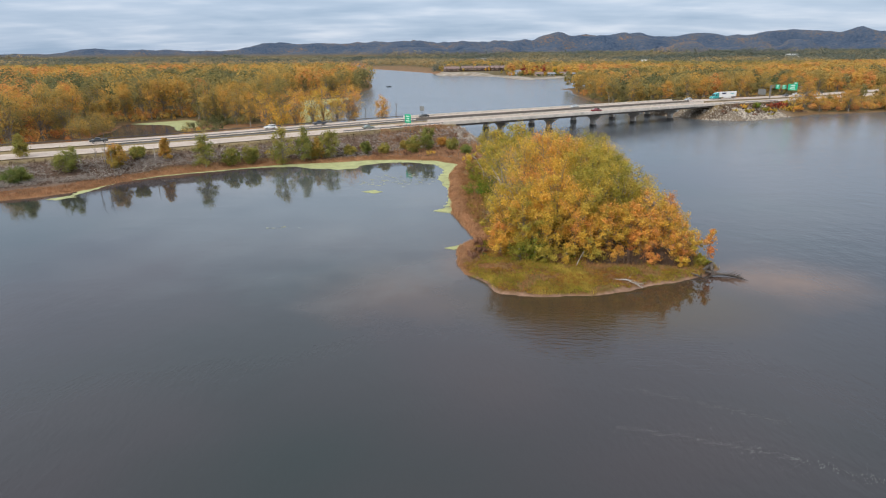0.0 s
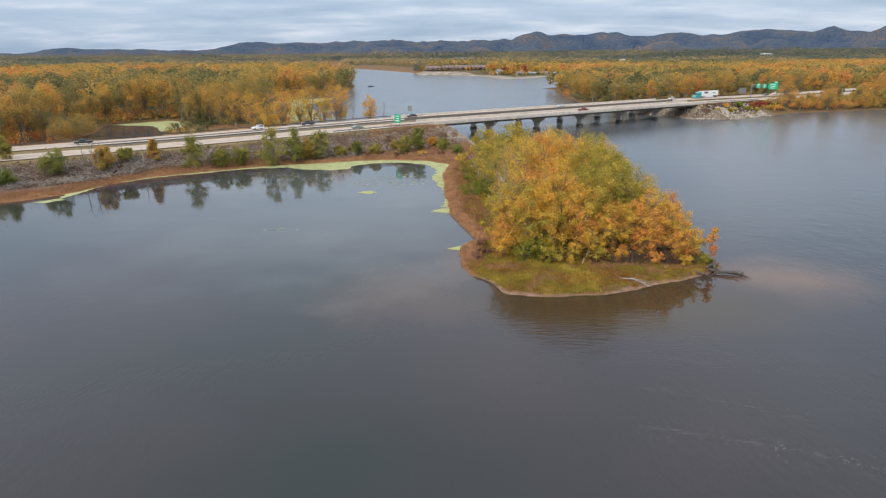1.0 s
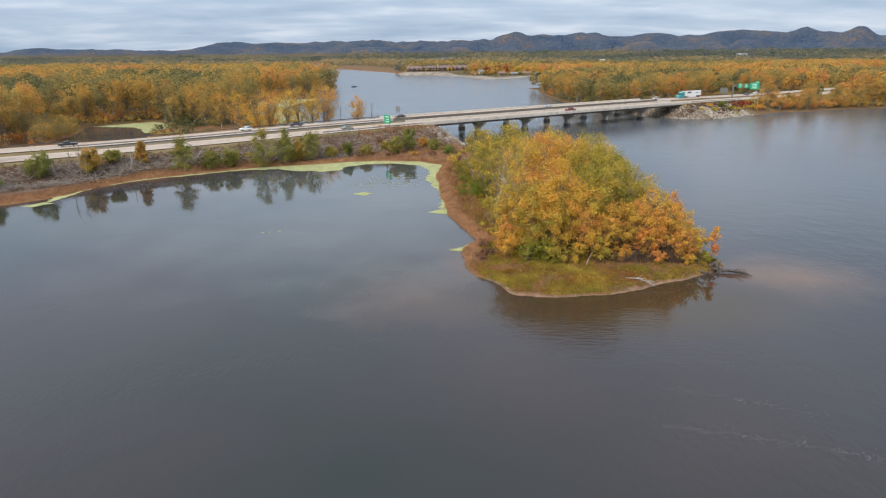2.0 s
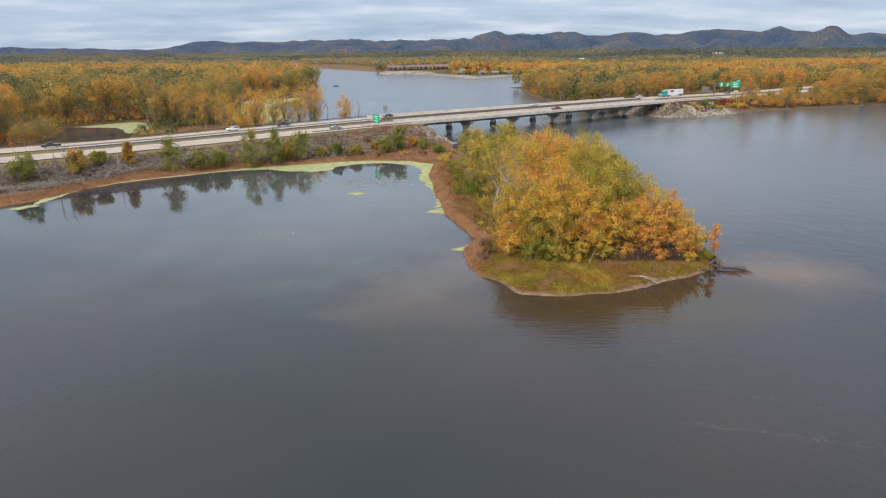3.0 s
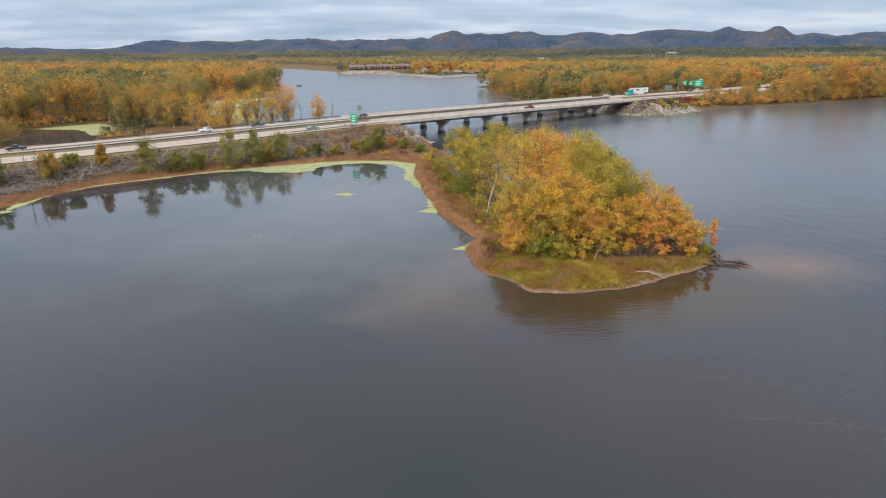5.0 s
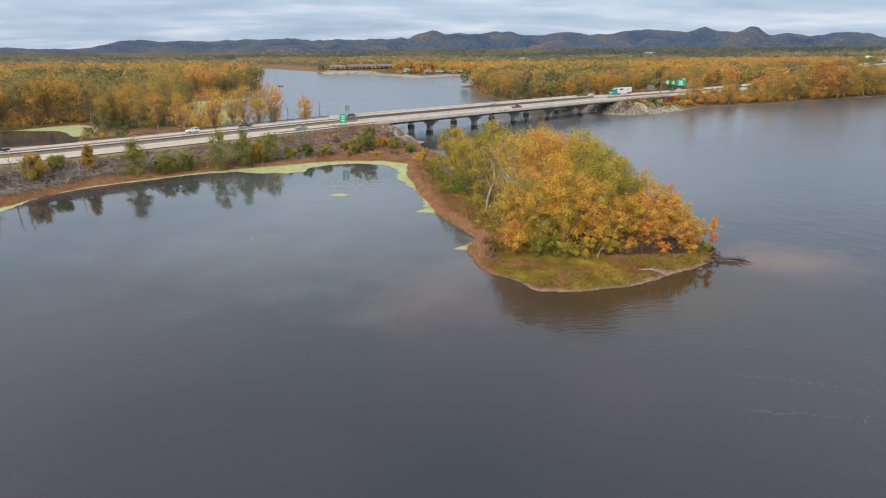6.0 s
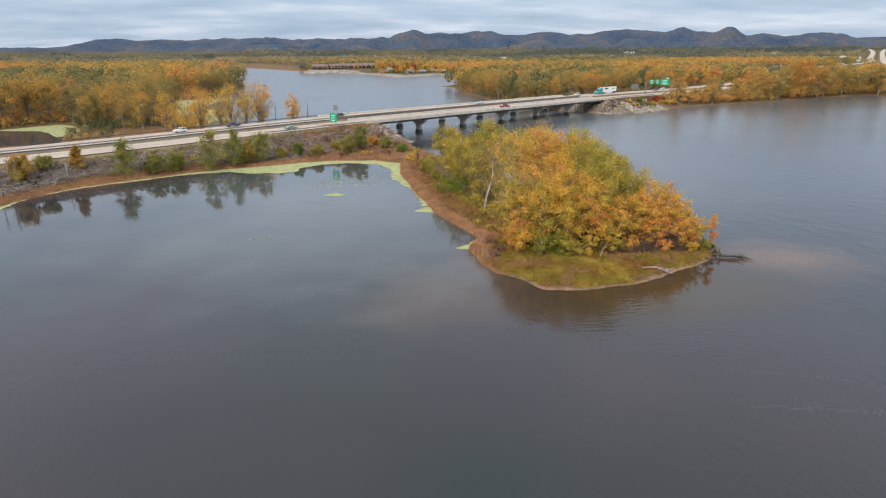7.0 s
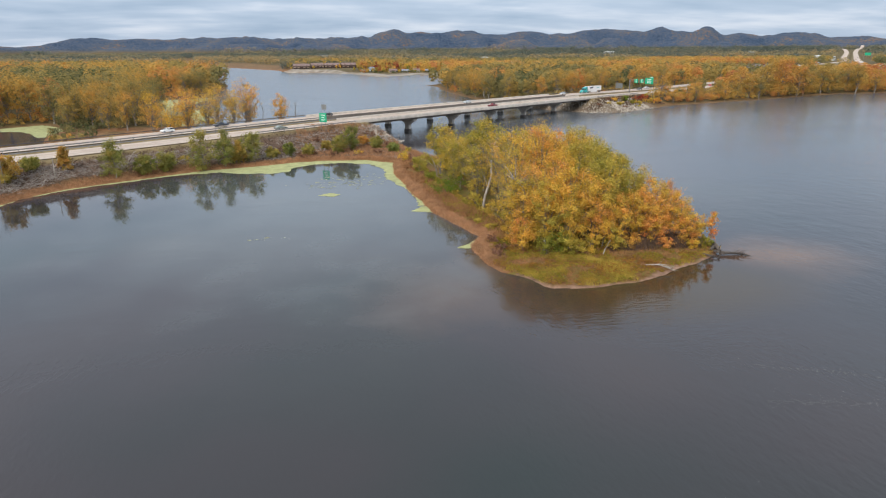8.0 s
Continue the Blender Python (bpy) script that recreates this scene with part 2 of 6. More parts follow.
def ground_material():
    m, t, b = material("bank_soil_and_grass")
    n1, n2, n3 = noise_of(t, 0.12, 5), noise_of(t, 0.9, 4), noise_of(t, 5.0, 3)
    mixn = maths(t, "ADD", maths(t, "MULTIPLY", n1, 0.5), maths(t, "ADD", maths(t, "MULTIPLY", n2, 0.3), maths(t, "MULTIPLY", n3, 0.2)))
    floor = ramp(t, mixn, [(0.35, (0.050, 0.042, 0.022)), (0.5, (0.105, 0.080, 0.035)), (0.65, (0.17, 0.105, 0.035))])
    grass = ramp(t, mixn, [(0.36, (0.070, 0.078, 0.013)), (0.46, (0.135, 0.105, 0.022)), (0.54, (0.155, 0.078, 0.028)), (0.66, (0.18, 0.100, 0.055))])
    reed = ramp(t, mixn, [(0.34, (0.10, 0.046, 0.022)), (0.5, (0.215, 0.105, 0.046)), (0.66, (0.36, 0.205, 0.105))])
    scrub = ramp(t, mixn, [(0.34, (0.060, 0.038, 0.028)), (0.5, (0.125, 0.080, 0.056)), (0.66, (0.20, 0.145, 0.11))])
    verge = ramp(t, mixn, [(0.34, (0.11, 0.080, 0.040)), (0.5, (0.19, 0.140, 0.070)), (0.66, (0.25, 0.185, 0.10))])
    rock = ramp(t, n3, [(0.3, (0.07, 0.05, 0.034)), (0.5, (0.15, 0.115, 0.082)), (0.7, (0.34, 0.29, 0.235))])
    sand = ramp(t, mixn, [(0.36, (0.075, 0.044, 0.028)), (0.48, (0.19, 0.112, 0.074)), (0.60, (0.31, 0.195, 0.135))])
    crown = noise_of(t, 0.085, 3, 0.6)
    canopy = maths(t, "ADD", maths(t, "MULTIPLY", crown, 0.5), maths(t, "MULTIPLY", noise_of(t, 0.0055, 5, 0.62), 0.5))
    # bluff canopy colours, with the blue of distance haze mixed into them
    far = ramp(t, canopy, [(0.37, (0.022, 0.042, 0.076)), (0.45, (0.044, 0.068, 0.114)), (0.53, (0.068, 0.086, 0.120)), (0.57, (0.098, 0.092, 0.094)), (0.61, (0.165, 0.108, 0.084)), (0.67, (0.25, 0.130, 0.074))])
    beach = ramp(t, mixn, [(0.36, (0.20, 0.165, 0.13)), (0.5, (0.31, 0.265, 0.22)), (0.62, (0.42, 0.37, 0.315))])
    c = floor
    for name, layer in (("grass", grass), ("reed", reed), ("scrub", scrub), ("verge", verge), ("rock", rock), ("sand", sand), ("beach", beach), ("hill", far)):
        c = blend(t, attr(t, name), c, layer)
    link(t, c, b.inputs["Base Color"])
    b.inputs["Roughness"].default_value = 0.9
    b.inputs["Specular IOR Level"].default_value = 0.2
    # the bluffs' closed canopy: crowns some metres high
    crowns = maths(t, "MULTIPLY", maths(t, "MULTIPLY", crown, 30.0), attr(t, "hill"))
    bump(t, b, maths(t, "ADD", mixn, crowns), 0.8, 0.5)
    return m


def bark_material(name, dark, light):
    m, t, b = material(name)
    n = noise_of(t, 2.5, 5, 0.6, (1, 1, 0.25))
    link(t, ramp(t, n, [(0.3, dark), (0.7, light)]), b.inputs["Base Color"])
    b.inputs["Roughness"].default_value = 0.9
    bump(t, b, n, 0.6, 0.05)
    return m


def concrete_road():
    """Worn concrete: paler shoulders, darker wheel tracks along the road, joints and stains."""
    m, t, b = material("worn_concrete")
    along = attr(t, "track")
    n1, n2 = noise_of(t, 0.25, 5), noise_of(t, 3.0, 4)
    c = ramp(t, maths(t, "ADD", maths(t, "MULTIPLY", n1, 0.6), maths(t, "MULTIPLY", n2, 0.4)),
             [(0.32, (0.37, 0.288, 0.230)), (0.5, (0.47, 0.375, 0.305)), (0.68, (0.55, 0.450, 0.370))])
    c = blend(t, along, c, blend(t, 1.0, c, (0.80, 0.80, 0.82), "MULTIPLY"))
    link(t, c, b.inputs["Base Color"])
    b.inputs["Roughness"].default_value = 0.85
    bump(t, b, n2, 0.2, 0.02)
    return m


WATER, GROUND = water_material(), ground_material()
RUSSET = plain("russet_brushwood_leaves", (0.17, 0.080, 0.045), 0.9, 0, 0.5, 1.0, 0)
LEAF = leaf_material("autumn_leaves", 0.0, fleck=0.24, sheer=0.40)
DULL_STOPS = [(0.0, (0.070, 0.100, 0.040)), (0.2, (0.160, 0.158, 0.078)), (0.38, (0.280, 0.240, 0.095)), (0.52, (0.46, 0.315, 0.095)), (0.64, (0.63, 0.37, 0.090)), (0.76, (0.61, 0.28, 0.095)), (0.9, (0.42, 0.13, 0.07)), (1.0, (0.26, 0.04, 0.04))]
LEAF_WILLOW = leaf_material("willow_leaves", 0.0, [(0.0, (0.100, 0.145, 0.040)), (0.2, (0.215, 0.235, 0.065)), (0.38, (0.350, 0.310, 0.085)), (0.52, (0.42, 0.300, 0.075)), (0.64, (0.58, 0.33, 0.080)), (1.0, (0.36, 0.10, 0.05))], 0.2, 0.10, 0.3)
LEAF_SHARED = leaf_material("autumn_leaves_wood", 0.24, DULL_STOPS, fleck=0.16, patch=0.16)
LEAF_WOOD = leaf_material("autumn_woods", 0.0, DULL_STOPS, 0.12, 0.07, 0.12)
# leaf colours greyed and blued to carry the haze of distance
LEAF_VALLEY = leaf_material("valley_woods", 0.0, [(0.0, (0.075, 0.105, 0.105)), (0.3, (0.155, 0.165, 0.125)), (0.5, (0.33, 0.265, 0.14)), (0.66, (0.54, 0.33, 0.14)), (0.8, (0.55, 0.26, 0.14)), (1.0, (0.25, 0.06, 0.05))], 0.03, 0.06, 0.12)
LEAF_WEED = leaf_material("autumn_weeds", 0.0, [(0.0, (0.15, 0.21, 0.02)), (0.3, (0.27, 0.25, 0.032)), (0.5, (0.34, 0.225, 0.038)), (0.7, (0.34, 0.155, 0.040)), (1.0, (0.24, 0.09, 0.04))], 0.5, 0.2, 0.25)
BARK = bark_material("grey_bark", (0.10, 0.085, 0.07), (0.33, 0.29, 0.245))
DEADWOOD = bark_material("bleached_wood", (0.24, 0.20, 0.17), (0.55, 0.50, 0.44))
DRIFTWOOD = bark_material("dark_driftwood", (0.035, 0.028, 0.024), (0.13, 0.105, 0.088))
ROAD = concrete_road()
CONCRETE = plain("pier_concrete", (0.50, 0.445, 0.39), 0.85, 0, 0.3, 0.5)
WET_CONCRETE = plain("wet_stained_concrete", (0.085, 0.075, 0.066), 0.55, 0, 0.35, 0.6)
GIRDER = plain("weathered_girder", (0.15, 0.125, 0.105), 0.75, 0, 0.35, 0.6)
STEEL = plain("galvanised_steel", (0.24, 0.24, 0.24), 0.6, 0.5, 0.2, 1.5)
RUST = plain("brown_guard_rail", (0.105, 0.085, 0.07), 0.7, 0.2, 0.35, 1.0)
SIGN_GREEN = plain("sign_green", (0.010, 0.36, 0.19), 0.5, 0, 0.06, 2.0, 0)
SIGN_WHITE = plain("sign_white", (0.80, 0.82, 0.80), 0.5, 0, 0.05, 2.0, 0)
SIGN_BACK = plain("sign_back_aluminium", (0.24, 0.25, 0.25), 0.5, 0.3, 0.15, 1.0)
PAINT_LINE = plain("road_line_paint", (0.58, 0.54, 0.47), 0.7, 0, 0.2, 1.0)
DUCKWEED = plain("duckweed", (0.33, 0.335, 0.15), 0.9, 0, 0.42, 0.45)
REED = plain("dry_reed", (0.40, 0.215, 0.110), 0.85, 0, 0.5, 0.5, 0)
SEDGE = plain("yellowing_sedge", (0.36, 0.255, 0.036), 0.85, 0, 0.5, 0.35, 0)
RUST_SEDGE = plain("rust_brown_weeds", (0.29, 0.14, 0.055), 0.85, 0, 0.5, 0.4, 0)
REED_RUST = plain("rusty_reed", (0.34, 0.175, 0.085), 0.85, 0, 0.5, 0.5, 0)
STONE = plain("limestone_riprap", (0.36, 0.31, 0.255), 0.9, 0, 0.55, 0.9)

# ---- mesh helpers ----
def mesh_of(name, verts, faces, mat, attrs=None, smooth=False, normals=None):
    """A mesh from arrays; faces is an (n, 3) or (n, 4) array; attrs: floats a vertex; normals: one a vertex, for the soft light on foliage."""
    verts, faces = np.asarray(verts, np.float32), np.asarray(faces, np.int32)
    me = bpy.data.meshes.new(name)
    k = faces.shape[1]
    me.vertices.add(len(verts))
    me.vertices.foreach_set("co", verts.ravel())
    me.loops.add(faces.size)
    me.loops.foreach_set("vertex_index", faces.ravel())
    me.polygons.add(len(faces))
    me.polygons.foreach_set("loop_start", np.arange(0, faces.size, k, dtype=np.int32))
    me.polygons.foreach_set("use_smooth", np.full(len(faces), smooth))
    for key, values in (attrs or {}).items():
        me.attributes.new(key, "FLOAT", "POINT").data.foreach_set("value", np.asarray(values, np.float32))
    me.update(calc_edges=True)
    me.validate()
    if normals is not None:
        me.attributes.new("custom_normal", "FLOAT_VECTOR", "POINT").data.foreach_set("vector", np.asarray(normals, np.float32).ravel())
    if mat:
        me.materials.append(mat)
    return me


def part(name, data, parent=None, label=""):
    ob = new(name, data)
    ob.parent = parent
    return tagged(ob, label) if label else ob


def from_bm(name, bm, mat, smooth=False):
    me = bpy.data.meshes.new(name)
    bm.normal_update()
    bm.to_mesh(me)
    bm.free()
    for p in me.polygons:
        p.use_smooth = smooth
    me.materials.append(mat)
    return me


def add_box(bm, size, at, bevel=0.0, turn=0.0, taper=1.0):
    """A box in a bmesh, rounded if bevel is given; taper narrows its top."""
    made = bmesh.ops.create_cube(bm, size=1.0)["verts"]
    for v in made:
        f = taper if v.co.z > 0 else 1.0
        v.co = Vector((v.co.x * size[0] * f, v.co.y * size[1] * f, v.co.z * size[2]))
    if bevel:
        edges = list({e for v in made for e in v.link_edges})
        made = bmesh.ops.bevel(bm, geom=edges, offset=bevel, segments=1, affect="EDGES")["verts"]
    m = Matrix.Translation(at) @ Matrix.Rotation(turn, 4, "Z")
    for v in set(made):
        v.co = m @ v.co
    return made


def tube(points, radii, sides=6):
    """Verts and quads of a tapered tube along points."""
    pts, out, faces = [Vector(p) for p in points], [], []
    for i, p in enumerate(pts):
        d = (pts[min(i + 1, len(pts) - 1)] - pts[max(i - 1, 0)]).normalized()
        a = d.orthogonal().normalized()
        b = d.cross(a)
        for k in range(sides):
            w = 2 * math.pi * k / sides
            out.append(p + (a * math.cos(w) + b * math.sin(w)) * radii[i])
        if i:
            o = (i - 1) * sides
            for k in range(sides):
                faces.append((o + k, o + (k + 1) % sides, o + sides + (k + 1) % sides, o + sides + k))
    return out, faces


def tubes_mesh(name, runs, mat):
    verts, faces = [], []
    for points, radii, sides in runs:
        v, f = tube(points, radii, sides)
        o = len(verts)
        verts += [tuple(x) for x in v]
        faces += [tuple(i + o for i in q) for q in f]
    return mesh_of(name, verts, faces, mat, smooth=True)


def value_noise(x, y, seed=0):
    xi, yi = np.floor(x).astype(np.int64), np.floor(y).astype(np.int64)
    fx, fy = x - xi, y - yi
    fx, fy = fx * fx * (3 - 2 * fx), fy * fy * (3 - 2 * fy)

    def corner(i, j):
        h = (i * 374761393 + j * 668265263 + seed * 974634777) & 0xFFFFFFFF
        h = ((h ^ (h >> 13)) * 1274126177) & 0xFFFFFFFF
        return ((h ^ (h >> 16)) & 0xFFFFFF) / float(0xFFFFFF)

    a = corner(xi, yi) * (1 - fx) + corner(xi + 1, yi) * fx
    b = corner(xi, yi + 1) * (1 - fx) + corner(xi + 1, yi + 1) * fx
    return a * (1 - fy) + b * fy


def fbm(x, y, size, seed=0, octaves=4):
    """Smooth noise from -1 to 1, with features of about that size in metres."""
    total, amp, norm = 0.0, 1.0, 0.0
    for k in range(octaves):
        total = total + amp * (value_noise(x / size * 2 ** k + 17.3 * k, y / size * 2 ** k - 9.1 * k, seed + k) * 2 - 1)
        norm += amp
        amp *= 0.5
    return total / norm


# ---- the plan ----
# the lake's shore along the causeway and round the wooded spit
LAKE_SHORE = [(-900, -200), (-400, 10), (-170, 118), (-125, 136), (-110, 144), (-104, 148), (-97, 157), (-94, 166), (-90, 173), (-85, 179), (-77, 184.5), (-68, 191),
             (-57, 197), (-39, 202), (-31, 206), (-21, 207), (-8, 205), (-0.5, 198), (-2, 180), (-1.5, 165), (-1, 150), (0, 134), (3, 122), (4.5, 113), (1.5, 108.5),
             (1.7, 99), (3, 94), (6, 90.5), (8, 85.2), (14, 84.6), (22, 85.6), (28, 88), (35, 91.5), (40.5, 94.5), (44, 97.5), (42, 105), (38.5, 117), (35, 132), (31, 148)]
# back along the spit, then the river side and the wood beyond the road
RIVER_SHORE = [(26, 164), (22, 180), (17, 196), (12, 212), (8, 226), (7, 236), (8, 247), (2, 258), (-1, 266), (-11, 282), (-18, 291), (-29, 300), (-52, 303), (-74, 309),
             (-92, 334), (-112, 400), (-138, 470), (-135, 500), (-115, 525), (-100, 560), (-100, 650), (-108, 720), (-155, 930), (-205, 1150), (-318, 1758), (-420, 2300),
             (-480, 2750), (-6000, 2750), (-6000, -200)]
LAND_WEST = LAKE_SHORE + RIVER_SHORE
LAND_EAST = [(114, 352), (118, 344), (128, 335), (139, 338), (157, 345), (186, 364), (214, 371), (250, 383), (310, 403), (371, 428), (411, 427), (500, 445), (900, 520),
             (6000, 900), (6000, 6000), (-6000, 6000), (-6000, 2720), (-455, 2720), (-395, 2300), (-300, 1790), (-228, 1541), (-75, 1200), (-63, 1120), (-55, 1066), (-4, 1056),
             (40, 985), (58, 900), (66, 862), (100, 892), (134, 930), (152, 890), (150, 800), (124, 700), (104, 655), (87, 633), (95, 618), (91, 575), (89, 519),
             (90, 448), (98, 425), (104, 395), (111, 370)]
POND = [(-158, 258), (-163, 290), (-174, 318), (-164, 328), (-150, 341), (-140, 330), (-132, 314), (-133, 298), (-128, 282), (-124, 270), (-150, 256)]

# the motorway: straight, two carriageways; s along it, n across it (away from the lake)
ROAD_AT, ROAD_TURN = (16.0, 275.0), radians(34.1)
UX, UY = math.cos(ROAD_TURN), math.sin(ROAD_TURN)
FAR_N = 21.0
SPAN_A, SPAN_B = -27.0, 135.0


def on_road(s, n, z=0.0):
    return Vector((ROAD_AT[0] + UX * s - UY * n, ROAD_AT[1] + UY * s + UX * n, z))


def road_z(s):
    s = np.asarray(s, float)
    left = np.clip((s + 150) / 130, 0, 1)
    right = np.clip((s - 120) / 160, 0, 1)
    sm = lambda v: v * v * (3 - 2 * v)
    return 5.8 + 1.2 * sm(left) - 1.3 * sm(right)


def inside_distance(poly, x, y):
    """Distance to a polygon's edge in metres, positive inside it."""
    best = np.full(x.shape, 1e12)
    inside = np.zeros(x.shape, bool)
    for (x0, y0), (x1, y1) in zip(poly, poly[1:] + poly[:1]):
        dx, dy = x1 - x0, y1 - y0
        k = np.clip(((x - x0) * dx + (y - y0) * dy) / (dx * dx + dy * dy), 0, 1)
        best = np.minimum(best, (x - x0 - k * dx) ** 2 + (y - y0 - k * dy) ** 2)
        if dy:
            cross = ((y0 > y) != (y1 > y)) & (x < (x1 - x0) * (y - y0) / dy + x0)
            inside ^= cross
    return np.where(inside, 1, -1) * np.sqrt(best)


# bluffs: bearing in degrees, height and half-width in degrees, all about four kilometres off
BLUFFS = [(-44, 70, 3.0), (-36, 52, 3.0), (-30.6, 74, 1.6), (-26.5, 66, 4.0), (-20, 64, 4.5), (-16.4, 107, 2.4), (-13.5, 110, 1.9), (-8.6, 113, 2.3), (-5.6, 117, 2.2), (-1, 109, 3.4),
          (3.2, 112, 3.0), (7.1, 153, 1.25), (9.8, 141, 2.0), (12.9, 148, 1.7), (15.5, 128, 2.5), (18.6, 139, 1.7), (21.5, 127, 2.0), (24.6, 148, 2.1), (27.0, 141, 1.6), (29.4, 155, 1.1),
          (31.0, 128, 2.0), (32.9, 153, 0.75), (35.7, 123, 1.1), (37.5, 110, 2.0), (39.3, 125, 1.5), (43.2, 99, 1.6), (46, 84, 3.0), (52, 100, 4)]


RIDGE = [(-60, 60), (-34, 46), (-31.5, 50), (-31, 58), (-19, 57), (-17, 86), (-11, 92), (-8, 98), (5, 98), (6, 112), (14, 118), (27, 116), (34, 106), (36, 96), (40, 96), (42, 80), (60, 80)]


def bluff_height(x, y):
    az, r = np.degrees(np.arctan2(x, y)), np.hypot(x, y)
    ridge = np.interp(az, [a for a, h in RIDGE], [h for a, h in RIDGE])
    top = ridge.copy()
    for at, h, w in BLUFFS:
        top = np.maximum(top, ridge + (h - ridge) * np.exp(-0.62 * np.abs((az - at) / w) ** 2.3))
    top = top - 12
    rise = np.clip((r - 3480 - 330 * fbm(x, y, 420, 5, 3)) / 520, 0, 1)
    rise = rise * rise * (3 - 2 * rise)
    spur = 1 + 0.22 * fbm(x, y, 300, 9, 3) * (1 - rise ** 3)
    front = np.clip((r - 2850 - 160 * fbm(x, y, 300, 7, 2)) / 330, 0, 1)
    front = front * front * (3 - 2 * front)
    knob = np.clip(0.15 + 0.9 * fbm(az * 90.0, r * 0.35, 260, 17, 3), 0, 0.62) * np.interp(az, [39, 40.5, 45, 46.5], [1, 0, 0, 1])
    foot = np.clip((r - 1950) / 1250, 0, 1)
    foot = 25 * foot * foot * (3 - 2 * foot) * np.interp(az, [-30, -8, 4], [0.25, 0.3, 1])
    # side valleys run down the slopes
    gully = np.abs(fbm(x, y, 230, 23, 3)) * np.clip(top / 60, 0, 1)
    return np.maximum(np.maximum(top * rise * spur, top * knob * front), foot) + rise * (4.0 - 62.0 * gully * (1.25 - rise) + 6.0 * fbm(x, y, 110, 12, 3) + 12.0 * fbm(x, y, 60, 14, 2))


def shore_distance(x, y):
    """How far inside the land a place is: the wavering shoreline of all land and ponds."""
    far = np.hypot(x, y)
    k = np.clip(far / 300, 0.6, 6)
    wave = fbm(x, y, 14, 3) * 1.1 * k + fbm(x, y, 4, 8, 3) * 0.5
    d = np.maximum(inside_distance(LAND_WEST, x, y), inside_distance(LAND_EAST, x, y))
    d = np.minimum(d, -inside_distance(POND, x, y))
    return d + wave


def land_height(x, y):
    d = shore_distance(x, y)
    low = np.where(d > 0, 0.04 + np.minimum(d * 0.11, 0.5 + 0.02 * np.minimum(d, 60)), np.maximum(d * 0.16, -2.2))
    low = low + 0.34 * np.clip((d - 0.35) / 0.7, 0, 1) * (y < 260)
    terrace = np.clip((d - 3) / 11, 0, 1) * np.clip((y - 1030) / 30, 0, 1) * np.clip((1400 - y) / 100, 0, 1) * np.clip((x + 78) / 12, 0, 1) * np.clip((150 - x) / 40, 0, 1)
    low = low + 3.4 * terrace
    low = low + np.where(d > 1.5, 0.16 * fbm(x, y, 6, 21), 0)
    s = (x - ROAD_AT[0]) * UX + (y - ROAD_AT[1]) * UY
    n = -(x - ROAD_AT[0]) * UY + (y - ROAD_AT[1]) * UX
    aside = np.maximum(np.maximum(-8.0 - n, n - (FAR_N + 8.0)), 0)
    gap = np.maximum(np.minimum(s - SPAN_A, SPAN_B - s), 0)
    bank = road_z(s) - 0.25 - aside / 2.7 - 0.45 * np.exp(-((n - FAR_N / 2) / 2.6) ** 2)
    bank = bank - np.where(gap > 0, 0.9 + gap / 1.75, 0) + 0.12 * fbm(x, y, 5, 31) * (aside > 0.5)
    bank = np.where((s > 900) | (s < -900), -9, bank)
    h = np.maximum(low, bank)
    return h + bluff_height(x, y), d, s, n, aside


def height_at(x, y):
    return float(land_height(np.array([float(x)]), np.array([float(y)]))[0][0])


# ---- ground: one sheet from the lake bed to the bluffs ----
def steps(*runs):
    out = [np.arange(a, b, d) for a, b, d in runs]
    return np.concatenate(out + [[runs[-1][1]]])


